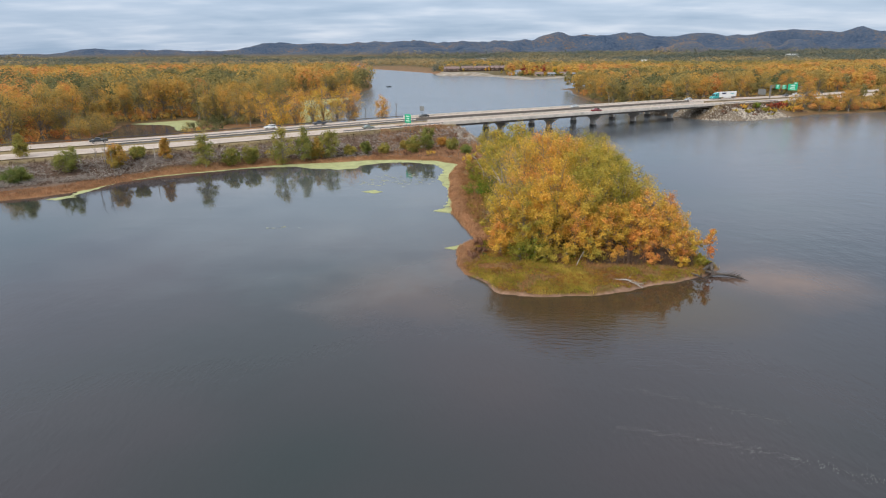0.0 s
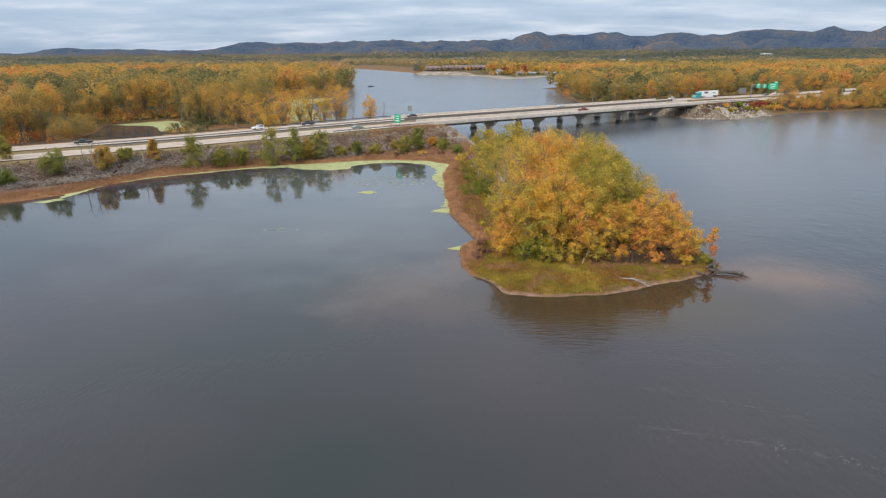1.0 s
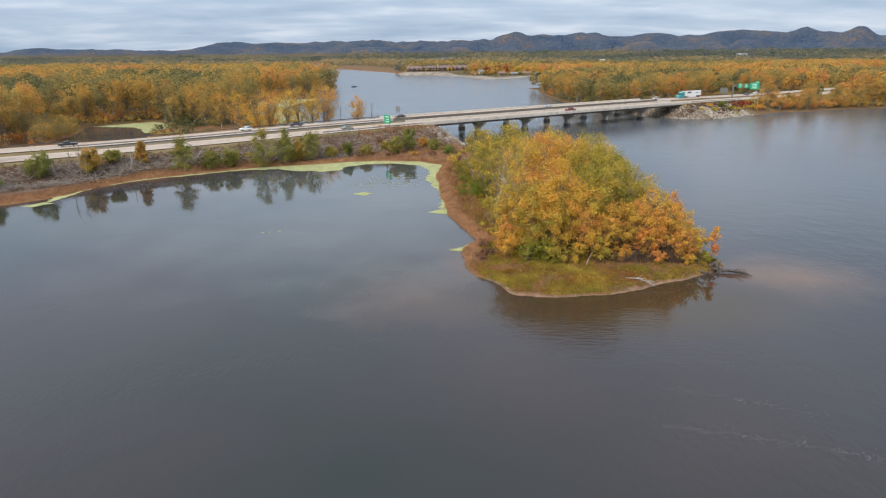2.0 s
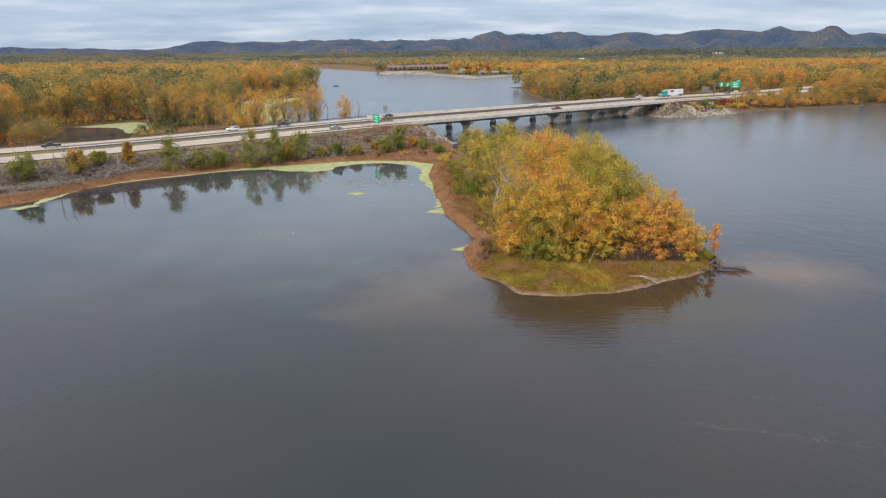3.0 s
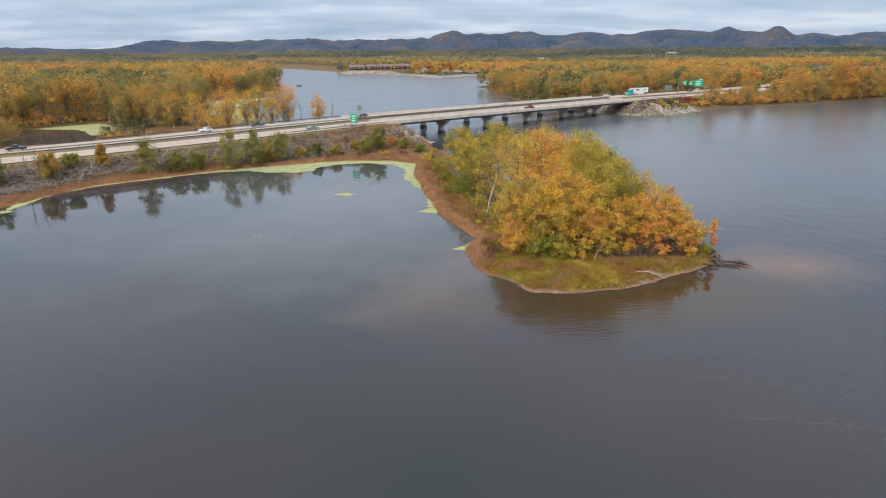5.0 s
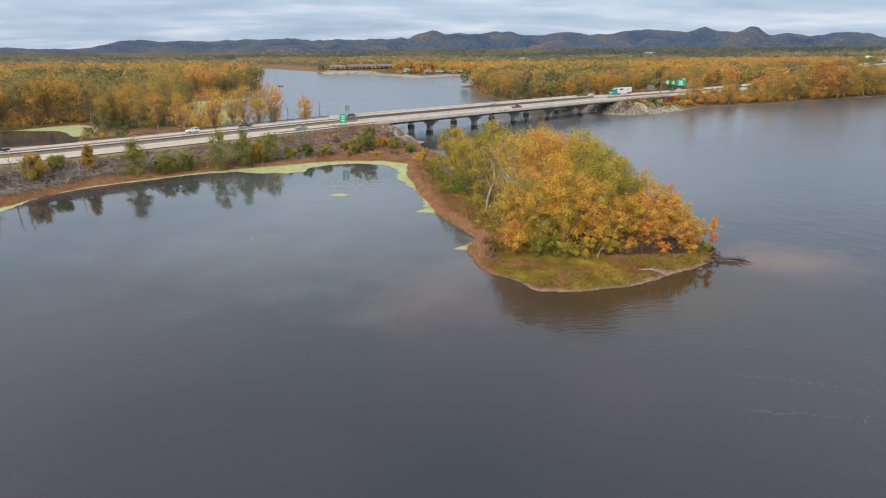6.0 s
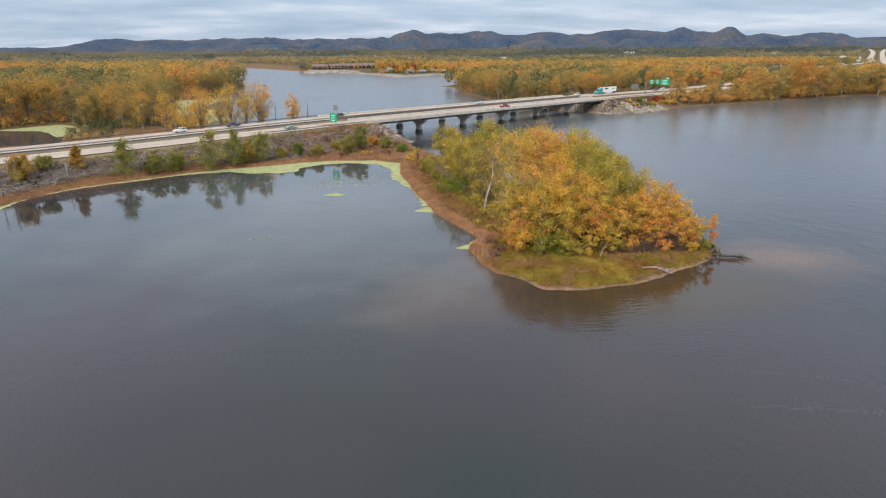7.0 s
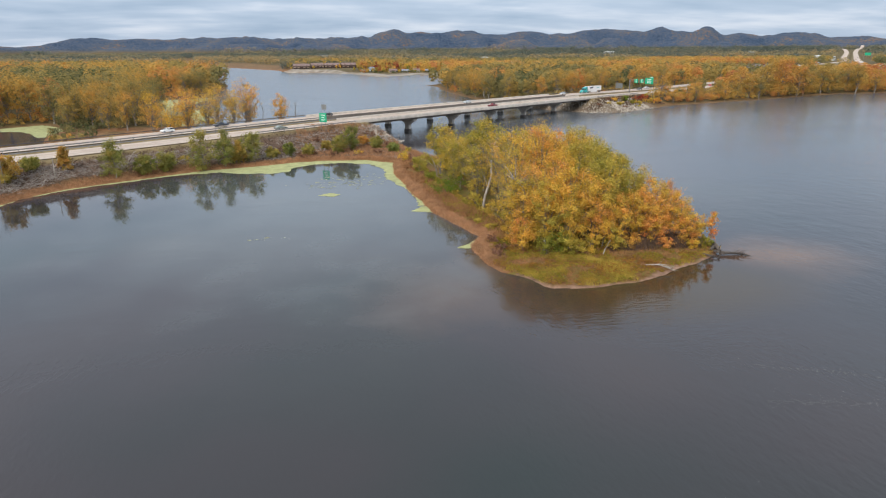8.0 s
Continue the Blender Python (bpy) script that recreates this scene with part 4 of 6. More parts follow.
# undergrowth along the island's edge: place, height, half-width, tint
ISLAND_SHRUBS = [(12, 97.5, 3.4, 2.2, 0.22), (16, 97, 3.0, 2.0, 0.36), (19.5, 97.4, 3.6, 1.8, 0.48), (9, 101, 4.4, 2.2, 0.62), (8.6, 105, 4.0, 2.4, 0.64), (14.5, 98.6, 4.2, 2.2, 0.12),
                 (24, 97.4, 2.2, 1.9, 0.42), (37.6, 96.4, 1.6, 1.1, 0.56), (27.4, 98.4, 2.0, 1.7, 0.66), (33, 97, 1.5, 1.4, 0.74), (41, 97.6, 1.6, 1.1, 0.3),
                 (5.4, 147, 2.8, 3.2, 0.04), (8.2, 150, 3.4, 2.8, 0.10), (5.5, 163, 2.4, 2.4, 0.2), (8.5, 132, 3.2, 2.0, 0.42), (10, 124, 3.0, 1.8, 0.5), (4, 176, 3.2, 2.2, 0.3), (8, 186, 3.6, 2.6, 0.32), (2.5, 196, 2.4, 2.0, 0.55)]
for k, (x, y, h, r, tint) in enumerate(ISLAND_SHRUBS):
    build_tree("shrub", (x, y, height_at(x, y)), h, r, tint, f"{tone_word(tint)} bush at the edge of the island wood", 1500, 0.14, 0.06, 16, "round", "bushes on the island", seed=300 + k, spread=0.05, girth=0.05)
build_tree("tree", (42.0, 98.4, height_at(42.0, 98.4)), 6.4, 1.35, 0.72, "slender orange sapling leaning on the island's point", 820, 0.15, 0.2, 14, "cone", "trees on the island", (0.6, 0.4), 333, girth=0.07)


# shrubs and small trees on the causeway bank: place, height, half-width, tint, form
BANK_TREES = [(-117, 160, 3.2, 3.6, 0.12, "round"), (-126, 176, 6.4, 2.0, 0.36, "column"), (-109, 170, 6.6, 3.3, 0.24, "round"), (-99, 177, 6.2, 3.0, 0.56, "round"), (-89, 187, 5.8, 1.7, 0.62, "column"),
              (-77, 187, 10.8, 3.0, 0.32, "column"), (-70.3, 191, 4.8, 2.5, 0.30, "round"), (-65.4, 194, 5.2, 2.7, 0.31, "round"), (-56, 197, 11.8, 3.5, 0.34, "column"), (-50.3, 200.5, 11.0, 2.9, 0.28, "column"),
              (-46.5, 203, 6.6, 2.2, 0.50, "column"), (-43.3, 206, 8.6, 3.5, 0.30, "round"), (-32, 212, 4.4, 1.6, 0.22, "round"), (-16, 215, 5.6, 2.5, 0.38, "round"), (-12, 220, 8.0, 2.8, 0.24, "round"),
              (-3, 222, 3.6, 2.3, 0.33, "round"), (-26, 213, 3.2, 2.0, 0.42, "round"), (-20, 222, 3.0, 1.8, 0.5, "round"), (2, 214, 2.6, 2.0, 0.18, "round"), (-7, 230, 3.0, 2.0, 0.70, "round"),
              (-96, 184, 3.6, 2.0, 0.33, "round"), (-37, 210, 2.8, 2.0, 0.40, "round")]
for k, (x, y, h, r, tint, form) in enumerate(BANK_TREES):
    small = h < 5
    build_tree("shrub" if small else "tree", (x, y, height_at(x, y)), h, r, tint, f"{tone_word(tint)} {'bush' if small else 'young willow tree'} on the causeway bank", 4200, 0.20, 0.04, 46, form,
               "trees on the causeway bank", seed=400 + k, spread=0.06, mat=LEAF_WILLOW)


# ---- woods: prototypes that are copied for the trees one can count, and joined far woods ----
def wood_tree_prototypes(tint, first):
    out = []
    for k, (h, r, form) in enumerate(((21, 5.0, "round"), (23, 5.6, "round"), (19, 5.2, "round"), (22, 4.4, "round"), (17, 4.6, "round"), (24, 5.4, "round"))):
        ob = build_tree("tree", (0, 0, 0), h, r, tint, "autumn broadleaf tree at the edge of the wood", 2000, 0.38, 0.24, 34, form, "trees at the edges of the woods", seed=first + k, mat=LEAF_SHARED, spread=0.07)
        ob.matrix_basis = Matrix.Identity(4)
        out.append(ob)
    return out


def scatter(x0, x1, y0, y1, gap, rng):
    """Jittered places on a grid of that gap, as arrays."""
    gx, gy = np.meshgrid(np.arange(x0, x1, gap), np.arange(y0, y1, gap))
    x = gx.ravel() + rng.uniform(-0.42, 0.42, gx.size) * gap
    y = gy.ravel() + rng.uniform(-0.42, 0.42, gx.size) * gap
    return x, y


def in_wedge(x, y):
    return (x > -0.86 * y - 30) & (x < 1.22 * y + 30)


# slip roads of the interchange, as runs of places on the plan
SLIP_ROADS = [[(430, 556), (540, 700), (640, 850), (760, 940), (960, 1090), (1180, 1290), (1500, 1640), (1850, 2010), (2500, 2750)],
              [(600, 690), (800, 838), (1000, 1060), (1250, 1330), (1560, 1660), (1900, 2020), (2600, 2720)],
              [(640, 850), (840, 880), (1000, 1000), (1300, 1100)]]


def on_slip(x, y, width):
    near = np.zeros(x.shape, bool)
    for run in SLIP_ROADS:
        for (x0, y0), (x1, y1) in zip(run, run[1:]):
            k = np.clip(((x - x0) * (x1 - x0) + (y - y0) * (y1 - y0)) / ((x1 - x0) ** 2 + (y1 - y0) ** 2), 0, 1)
            near |= np.hypot(x - x0 - k * (x1 - x0), y - y0 - k * (y1 - y0)) < width
    return near


def in_interchange(x, y):
    return on_slip(x, y, 30) | ((x > 560) & (y > 740) & (x < 960) & (y < 1150) & (x > y * 0.66) & (x < y * 0.9))


def joined_wood(name, x, y, h, tint, leaves, size, label, seed, mat=None, wide=1.0, low=0.12, loose=0.5, cleft=0.38, level=0.25):
    """Many far trees as one object: each an uneven dome of leaf sprays."""
    rng = np.random.default_rng(seed)
    m = len(x)
    if not m:
        return
    leaves, size = np.broadcast_to(leaves, m).astype(int), np.broadcast_to(size, m)
    z0 = land_height(x, y)[0]
    r = wide * h * rng.uniform(0.22, 0.31, m)
    lobes = 7
    ld = rng.normal(size=(m, lobes, 3))
    ld[:, :, 2] = np.abs(ld[:, :, 2]) * 0.8 - 0.15
    ld /= np.linalg.norm(ld, axis=2, keepdims=True)
    ltone = rng.normal(0, 0.018, (m, lobes))
    t = np.repeat(np.arange(m), leaves)
    n = len(t)
    d = rng.normal(size=(n, 3))
    d /= np.linalg.norm(d, axis=1, keepdims=True)
    d[:, 2] = np.where(rng.uniform(size=n) < 0.55, np.abs(d[:, 2]), d[:, 2])
    near = np.einsum("nlk,nk->nl", ld[t], d)
    lobe = near.argmax(1)
    close = near[np.arange(n), lobe]
    # boughs bulge where they are thickest and leave dark clefts between them
    reach = (1.02 - cleft + cleft * np.clip(close, 0, 1) ** 2) * rng.uniform(1.06 - 0.6 * cleft, 1.06, n)
    half = h * (0.5 - 0.5 * low)
    c = np.stack([x[t] + d[:, 0] * r[t] * reach, y[t] + d[:, 1] * r[t] * reach, z0[t] + h[t] * (0.5 + 0.5 * low) + d[:, 2] * half[t] * reach], 1)
    outward = 0.65 * d + 0.45 * (d - ld[t, lobe] * 0.75) + np.array([0, 0, level])
    outward /= np.linalg.norm(outward, axis=1, keepdims=True) + 1e-9
    tone = tint[t] + ltone[t, lobe] + rng.normal(0, 0.012, n)
    v, f, soft = leaf_arrays(c, outward, size[t], rng, loose)
    return tagged(new(name, mesh_of(name, v, f, mat or LEAF_WOOD, {"tint": np.repeat(np.clip(tone, 0, 1), 3)}, normals=soft)), label, "woods", kind="stuff")


def wood_tint(x, y, rng):
    """Stands of like colour, with single trees that differ."""
    away = np.clip((np.hypot(x, y) - 500) / 500, 0, 1)
    stand = 0.46 + 0.55 * (1 - 0.6 * away) * fbm(x, y, 60, 61, 3) + (0.16 + 0.34 * away) * fbm(x, y, 260, 62, 3)
    stand = stand - 0.20 * np.exp(-((x + 215) / 75) ** 2 - ((y - 390) / 70) ** 2) + 0.10 * np.exp(-((x + 115) / 40) ** 2 - ((y - 600) / 90) ** 2)
    stand = stand - 0.09 * (x < -120) * (y > 300) * (y < 440) + 0.07 * (x < -90) * (y > 470)
    return np.clip(stand + rng.normal(0, 1, len(x)) * (0.11 - 0.04 * away), 0.05, 0.74) + 0.2 * (rng.uniform(size=len(x)) < 0.015)


# the row of trees on the strip behind the road: along the road, across it, height, half-width, tint
STRIP_TREES = [(-36, 41, 9.5, 2.2, 0.60), (-52, 42, 14.8, 3.4, 0.62), (-48, 46, 13, 3.0, 0.60), (-58, 41, 11.5, 2.6, 0.48), (-63, 45, 14.5, 3.6, 0.57), (-69, 42, 12.5, 3.0, 0.50), (-75, 46, 14, 3.6, 0.60), (-82, 44, 11, 3.0, 0.55),
               (-72, 52, 13, 3.4, 0.62), (-86, 52, 12, 3.2, 0.58), (-156, 64, 9, 3.0, 0.46), (-151, 80, 11, 3.4, 0.40), (-158, 86, 13, 3.8, 0.34), (-146, 94, 10, 3.2, 0.50)]


def build_woods():
    rng = np.random.default_rng(11)
    for k, (s, n, h, r, tint) in enumerate(STRIP_TREES):
        p = on_road(s, n)
        build_tree("tree", (p.x, p.y, height_at(p.x, p.y)), h * (1.38 if s > -100 else 1.0), r * 1.5, tint + 0.04, f"{tone_word(tint)} thin-leaved tree on the strip between road and river", 2300, 0.22, 0.2, 56, "round", "trees behind the road", seed=500 + k, spread=0.05, twigs=3, mat=LEAF_WOOD if s < -100 else None)
    protos = wood_tree_prototypes(0.47, 700)
    ruddy = wood_tree_prototypes(0.57, 720)
    count = 0

    def plant(x, y, scale, warm, wide):
        nonlocal count
        z = land_height(x, y)[0]
        for k in range(len(x)):
            m = Matrix.LocRotScale((x[k], y[k], z[k] - 0.1), Euler((0, 0, rng.uniform(0, 6.28))), Vector((wide[k], wide[k], rng.uniform(0.92, 1.08))) * scale[k])
            copy_thing((ruddy if warm[k] else protos)[(count * 5 + k) % len(protos)], m)
        count += len(x)

    # the wood across the road and the wood on the far bank; trees at their edges stand singly
    x, y = scatter(-640, 560, 150, 780, 10.8, rng)
    d = shore_distance(x, y)
    s = (x - ROAD_AT[0]) * UX + (y - ROAD_AT[1]) * UY
    n = -(x - ROAD_AT[0]) * UY + (y - ROAD_AT[1]) * UX
    ok = (d > 2.0) & in_wedge(x, y) & ((n > 42) | ((n < -12) & (s > 190))) & ((s < -84) | (s > 150) | (n > 62))
    ok &= ~((x < -100) & (y < 356) & (inside_distance(POND, x, y) > -4 + 3 * fbm(x, y, 12, 5)))
    ok &= ~((x > -156) & (x < -80) & (y < 297)) & ~((x > -100) & (n < 95) & (x < 0))
    ok &= ~((n < 0) & (d < 3) & (rng.uniform(size=len(x)) < 0.3)) & ~((x > 430) & (y > 640))
    x, y, d, s, n = x[ok], y[ok], d[ok], s[ok], n[ok]
    near = ((d < 13) | ((n < 56) & (n > 0)) | ((n < 0) & (d < 26)) | ((y < 350) & (x < -90) & (x > -200))) & (y < 560)
    pick = np.flatnonzero(near)
    pick = pick[np.argsort(np.hypot(x[pick], y[pick]))[:165]]
    low = n[pick] < 0
    sc = np.where(low, 0.52 + 0.50 * np.clip((s[pick] - 245) / 90, 0, 1), np.where(x[pick] > 60, 0.80, 0.88)) * rng.uniform(0.82, 1.15, len(pick))
    plant(x[pick], y[pick], sc, low | ((x[pick] > 60) & (rng.uniform(size=len(pick)) < 0.35)) | ((x[pick] < -170) & (y[pick] < 300)), np.where(low, 1.35, 1.0))
    for ob in protos + ruddy:
        for child in list(ob.children_recursive):
            bpy.data.objects.remove(child)
        bpy.data.objects.remove(ob)
    rest = np.ones(len(x), bool)
    rest[pick] = False
    x, y, n, s = x[rest], y[rest], n[rest], s[rest]
    h = np.where(n < 0, 15.5, np.where(x > 60, 16.5, 21.0)) * rng.uniform(0.66, 1.2, len(x))
    joined_wood("woods", x, y, h, np.clip(wood_tint(x, y, rng) + np.where(x > 60, 0.02, 0.0) + np.where(n < 0, 0.13, 0.0) + np.where((x < -200) & (y < 420), 0.08, 0), 0, 0.85), np.clip(340 * (350 / np.hypot(x, y)) ** 1.3, 90, 340), 0.68 * np.clip(np.hypot(x, y) / 350, 0.9, 3) ** 0.7, "dense floodplain wood in orange, gold and olive", 21, wide=1.18, loose=0.35, cleft=0.3, level=0.45)

    # undergrowth along the woods' edges
    x, y = scatter(-330, 460, 150, 560, 5.0, rng)
    d = shore_distance(x, y)
    s = (x - ROAD_AT[0]) * UX + (y - ROAD_AT[1]) * UY
    n = -(x - ROAD_AT[0]) * UY + (y - ROAD_AT[1]) * UX
    ok = (d > 1.5) & in_wedge(x, y) & (((n > 38) & ((s < -120) | (n > 66) | (s > 150))) | ((n < -12) & (s > 190) & (d < 12))) & ~((x > -150) & (x < -80) & (y < 300))
    ok &= ((d < 22) | (n < 60) | ((y < 375) & (x < -90))) & ~((x < -100) & (y < 356) & (inside_distance(POND, x, y) > -2.5)) & (fbm(x, y, 16, 91) > -0.25)
    x, y = x[ok], y[ok]
    joined_wood("undergrowth", x, y, rng.uniform(2.5, 6.5, len(x)), np.clip(wood_tint(x, y, rng) + 0.05, 0, 0.8), 80, 0.36, "bushes and saplings under the edge of the woods", 29, wide=1.7, low=0.0)

    x, y = scatter(120, 520, 330, 520, 5.2, rng)
    s = (x - ROAD_AT[0]) * UX + (y - ROAD_AT[1]) * UY
    n = -(x - ROAD_AT[0]) * UY + (y - ROAD_AT[1]) * UX
    d = shore_distance(x, y)
    ok = (n < -11) & (s > 186) & (d > np.where(s < 300, 5.0, 2.0)) & (d < 24)
    x, y, s = x[ok], y[ok], s[ok]
    joined_wood("undergrowth", x, y, (5.2 + 5.0 * np.clip((s - 240) / 90, 0, 1)) * rng.uniform(0.7, 1.25, len(x)), np.clip(0.63 + rng.normal(0, 0.06, len(x)) - 0.05 * (s > 270), 0, 0.8), 150, 0.42, "orange-brown shrubs between the road and the lake", 33, wide=1.9, low=0.0, level=0.35)

    x, y = scatter(-205, -92, 268, 372, 3.4, rng)
    x2, y2 = scatter(-135, -60, 400, 700, 5.0, rng)
    x, y = np.concatenate([x, x2]), np.concatenate([y, y2])
    d = shore_distance(x, y)
    n = -(x - ROAD_AT[0]) * UY + (y - ROAD_AT[1]) * UX
    ok = (d > 0.7) & (d < 18) & (n > 36) & (fbm(x, y, 9, 93) > -0.12)
    x, y = x[ok], y[ok]
    joined_wood("undergrowth", x, y, rng.uniform(1.2, 4.4, len(x)) * np.where(y > 390, 1.9, 1.0), np.clip(wood_tint(x, y, rng) - 0.04, 0, 0.8), 60, 0.34, "low bushes on the rim of the pond and backwater", 31, wide=1.7, low=0.0)

    # farther woods, with the houses, the marsh and the interchange left open
    x, y = scatter(-1000, 1300, 780, 1500, 18.0, rng)
    d = shore_distance(x, y)
    ok = (d > 6) & in_wedge(x, y) & ~((x < 62) & (x > -75) & (y < 1160) & (y > 820)) & ~((x < 150) & (x >= 62) & (y < 1030) & (y > 820)) & ~((x < -50) & (x > -330) & (y > 1100) & (d < 170) & (x > -0.42 * y + 300))
    ok &= ~in_interchange(x, y)
    x, y = x[ok], y[ok]
    joined_wood("woods", x, y, 15.5 * rng.uniform(0.72, 1.15, len(x)), np.clip(0.48 + 1.1 * (wood_tint(x, y, rng) - 0.46), 0.22, 0.9), 84, 1.45, "far floodplain wood in autumn colours", 22, wide=1.9, loose=0.2, cleft=0.2, level=0.8)
    # cool shifts the farther belt to the hazier blue-green end of its colours
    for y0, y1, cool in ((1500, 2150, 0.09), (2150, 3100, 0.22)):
        x, y = scatter(-2600, 3200, y0, y1, 27.0, rng)
        ok = (shore_distance(x, y) > 10) & in_wedge(x, y) & (bluff_height(x, y) < 34) & ~on_slip(x, y, 22) & ~((x < -50) & (x > -620) & (y < 1900) & (shore_distance(x, y) < 120) & (x > -0.42 * y + 300))
        x, y = x[ok], y[ok]
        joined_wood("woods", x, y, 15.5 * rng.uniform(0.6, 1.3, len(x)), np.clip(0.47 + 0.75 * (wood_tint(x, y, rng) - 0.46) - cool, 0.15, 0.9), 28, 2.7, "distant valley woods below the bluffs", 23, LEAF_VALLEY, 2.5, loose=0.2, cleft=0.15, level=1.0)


build_woods()

# ---- ground cover: reeds, sedge, dead brush ----
def tufts(name, x, y, height, blades, width, mat, label, seed, lean=0.35):
    """Tufts of narrow blades, as one object."""
    rng = np.random.default_rng(seed)
    z = land_height(x, y)[0]
    t = np.repeat(np.arange(len(x)), blades)
    m = len(t)
    a = rng.uniform(0, 6.283, m)
    hh = height[t] * rng.uniform(0.6, 1.15, m)
    ox, oy = rng.normal(0, 0.22, m), rng.normal(0, 0.22, m)
    bx, by, bz = x[t] + ox, y[t] + oy, z[t] - 0.05
    tx, ty = bx + np.cos(a) * hh * lean * rng.uniform(0.2, 1.4, m), by + np.sin(a) * hh * lean * rng.uniform(0.2, 1.4, m)
    w = width * rng.uniform(0.6, 1.4, m)
    px, py = -np.sin(a) * w, np.cos(a) * w
    v = np.stack([np.stack([bx - px, by - py, bz], 1), np.stack([bx + px, by + py, bz], 1), np.stack([tx, ty, bz + hh], 1)], 1).reshape(-1, 3)
    return tagged(new(name, mesh_of(name, v, np.arange(3 * m).reshape(m, 3), mat)), label, "reeds", kind="stuff")


def band(x0, x1, y0, y1, count, low, high, seed):
    """Places whose distance inside the shore lies between low and high."""
    rng = np.random.default_rng(seed)
    x, y = rng.uniform(x0, x1, count), rng.uniform(y0, y1, count)
    d = shore_distance(x, y)
    ok = (d > low) & (d < high)
    return x[ok], y[ok]


def ground_cover():
    rng = np.random.default_rng(51)
    x, y = band(-130, 4, 130, 215, 90000, 0.1, 7.5, 1)
    d = shore_distance(x, y)
    ok = d < 3.8 + np.clip((-88 - x) * 0.16, 0, 4)
    x, y = x[ok][:8000], y[ok][:8000]
    tufts("reeds", x, y, rng.uniform(0.25, 0.8, len(x)), 4, 0.05, REED_RUST, "rust brown dry reeds along the causeway shore", 2)
    x, y = band(-3, 10, 98, 215, 40000, 0.05, 3.0, 3)
    ok = ~((x > 6) & (y < 108))
    x, y = x[ok][:8000], y[ok][:8000]
    tufts("reeds", x, y, rng.uniform(0.25, 0.8, len(x)), 5, 0.045, REED, "rust brown dry reeds along the island shore", 4)
    x, y = band(2, 44, 84, 104, 30000, 0.5, 20, 5)
    patch = fbm(x, y, 5, 77)
    green, rust = patch > 0.0, (patch < 0.12) & (patch > -0.5)
    tufts("sedge", x[green][:5600], y[green][:5600], rng.uniform(0.25, 0.65, len(x[green][:5600])), 5, 0.035, SEDGE, "yellow-green sedge and low weeds on the island apron", 6)
    tufts("sedge", x[rust][:5600], y[rust][:5600], rng.uniform(0.2, 0.55, len(x[rust][:5600])), 5, 0.035, RUST_SEDGE, "rust brown weeds on the island apron", 16)
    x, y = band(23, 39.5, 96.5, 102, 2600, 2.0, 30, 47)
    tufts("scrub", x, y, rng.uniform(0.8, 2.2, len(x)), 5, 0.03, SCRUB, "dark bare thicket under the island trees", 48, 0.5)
    # leafy weeds and seedlings in patches over the apron
    x, y = band(3, 43, 84, 103, 6400, 0.55, 18, 41)
    tone = 0.46 + 0.42 * fbm(x, y, 4.5, 42, 3) + rng.normal(0, 0.10, len(x))
    ok = fbm(x, y, 3.0, 43, 2) > -0.22
    joined_wood("weeds", x[ok], y[ok], rng.uniform(0.15, 0.5, ok.sum()), np.clip(tone[ok], 0.1, 0.9), 20, 0.075, "patches of green, yellow and rust weeds on the island apron", 44, LEAF_WEED, 3.6, low=0.0)
    x, y = band(3, 15, 104, 190, 4200, 2.6, 9, 49)
    tone = 0.36 + 0.45 * fbm(x, y, 6, 52, 3) + rng.normal(0, 0.08, len(x))
    joined_wood("weeds", x, y, rng.uniform(0.2, 0.6, len(x)), np.clip(tone, 0.05, 0.85), 16, 0.10, "green and rust weeds behind the island's reeds", 50, LEAF_WEED, 3.6, low=0.0)
    ss, nn = rng.uniform(120, 195, 4200), rng.uniform(-26, -8.5, 4200)
    x, y = ROAD_AT[0] + UX * ss - UY * nn, ROAD_AT[1] + UY * ss + UX * nn
    ok = (shore_distance(x, y) > 1.5) & (fbm(x, y, 9, 55) > -0.12)
    tufts("scrub", x[ok], y[ok], rng.uniform(0.4, 1.1, ok.sum()), 6, 0.09, SCRUB, "brown scrub among the rocks by the bridge", 13, 0.6)
    x, y = band(0, 14, 100, 200, 16000, 2.4, 7, 18)
    ok = fbm(x, y, 6, 79) > -0.1
    tufts("scrub", x[ok][:4200], y[ok][:4200], rng.uniform(0.4, 1.3, len(x[ok][:4200])), 5, 0.06, RUST_SEDGE, "rust brown scrub behind the island's reeds", 19, 0.6)
    x, y = band(4, 14, 108, 190, 9000, 3.5, 9, 8)
    tufts("sedge", x, y, rng.uniform(0.3, 0.8, len(x)), 4, 0.045, SEDGE, "yellow-green weeds under the island trees", 9)
    x, y = band(-30, 14, 198, 250, 8000, 0.4, 30, 10)
    tufts("reeds", x, y, rng.uniform(0.4, 1.0, len(x)), 4, 0.06, REED_RUST, "brown weeds and reeds on the neck of land", 11)
    # rough scrub on the slope below the road
    ss, nn = rng.uniform(-190, -22, 5200), rng.uniform(-27, -8.6, 5200)
    x, y = ROAD_AT[0] + UX * ss - UY * nn, ROAD_AT[1] + UY * ss + UX * nn
    ok = shore_distance(x, y) > 3.5
    tufts("scrub", x[ok], y[ok], rng.uniform(0.3, 0.95, ok.sum()), 5, 0.06, SCRUB, "dull brown scrub and dead weeds on the bank", 12, 0.6)


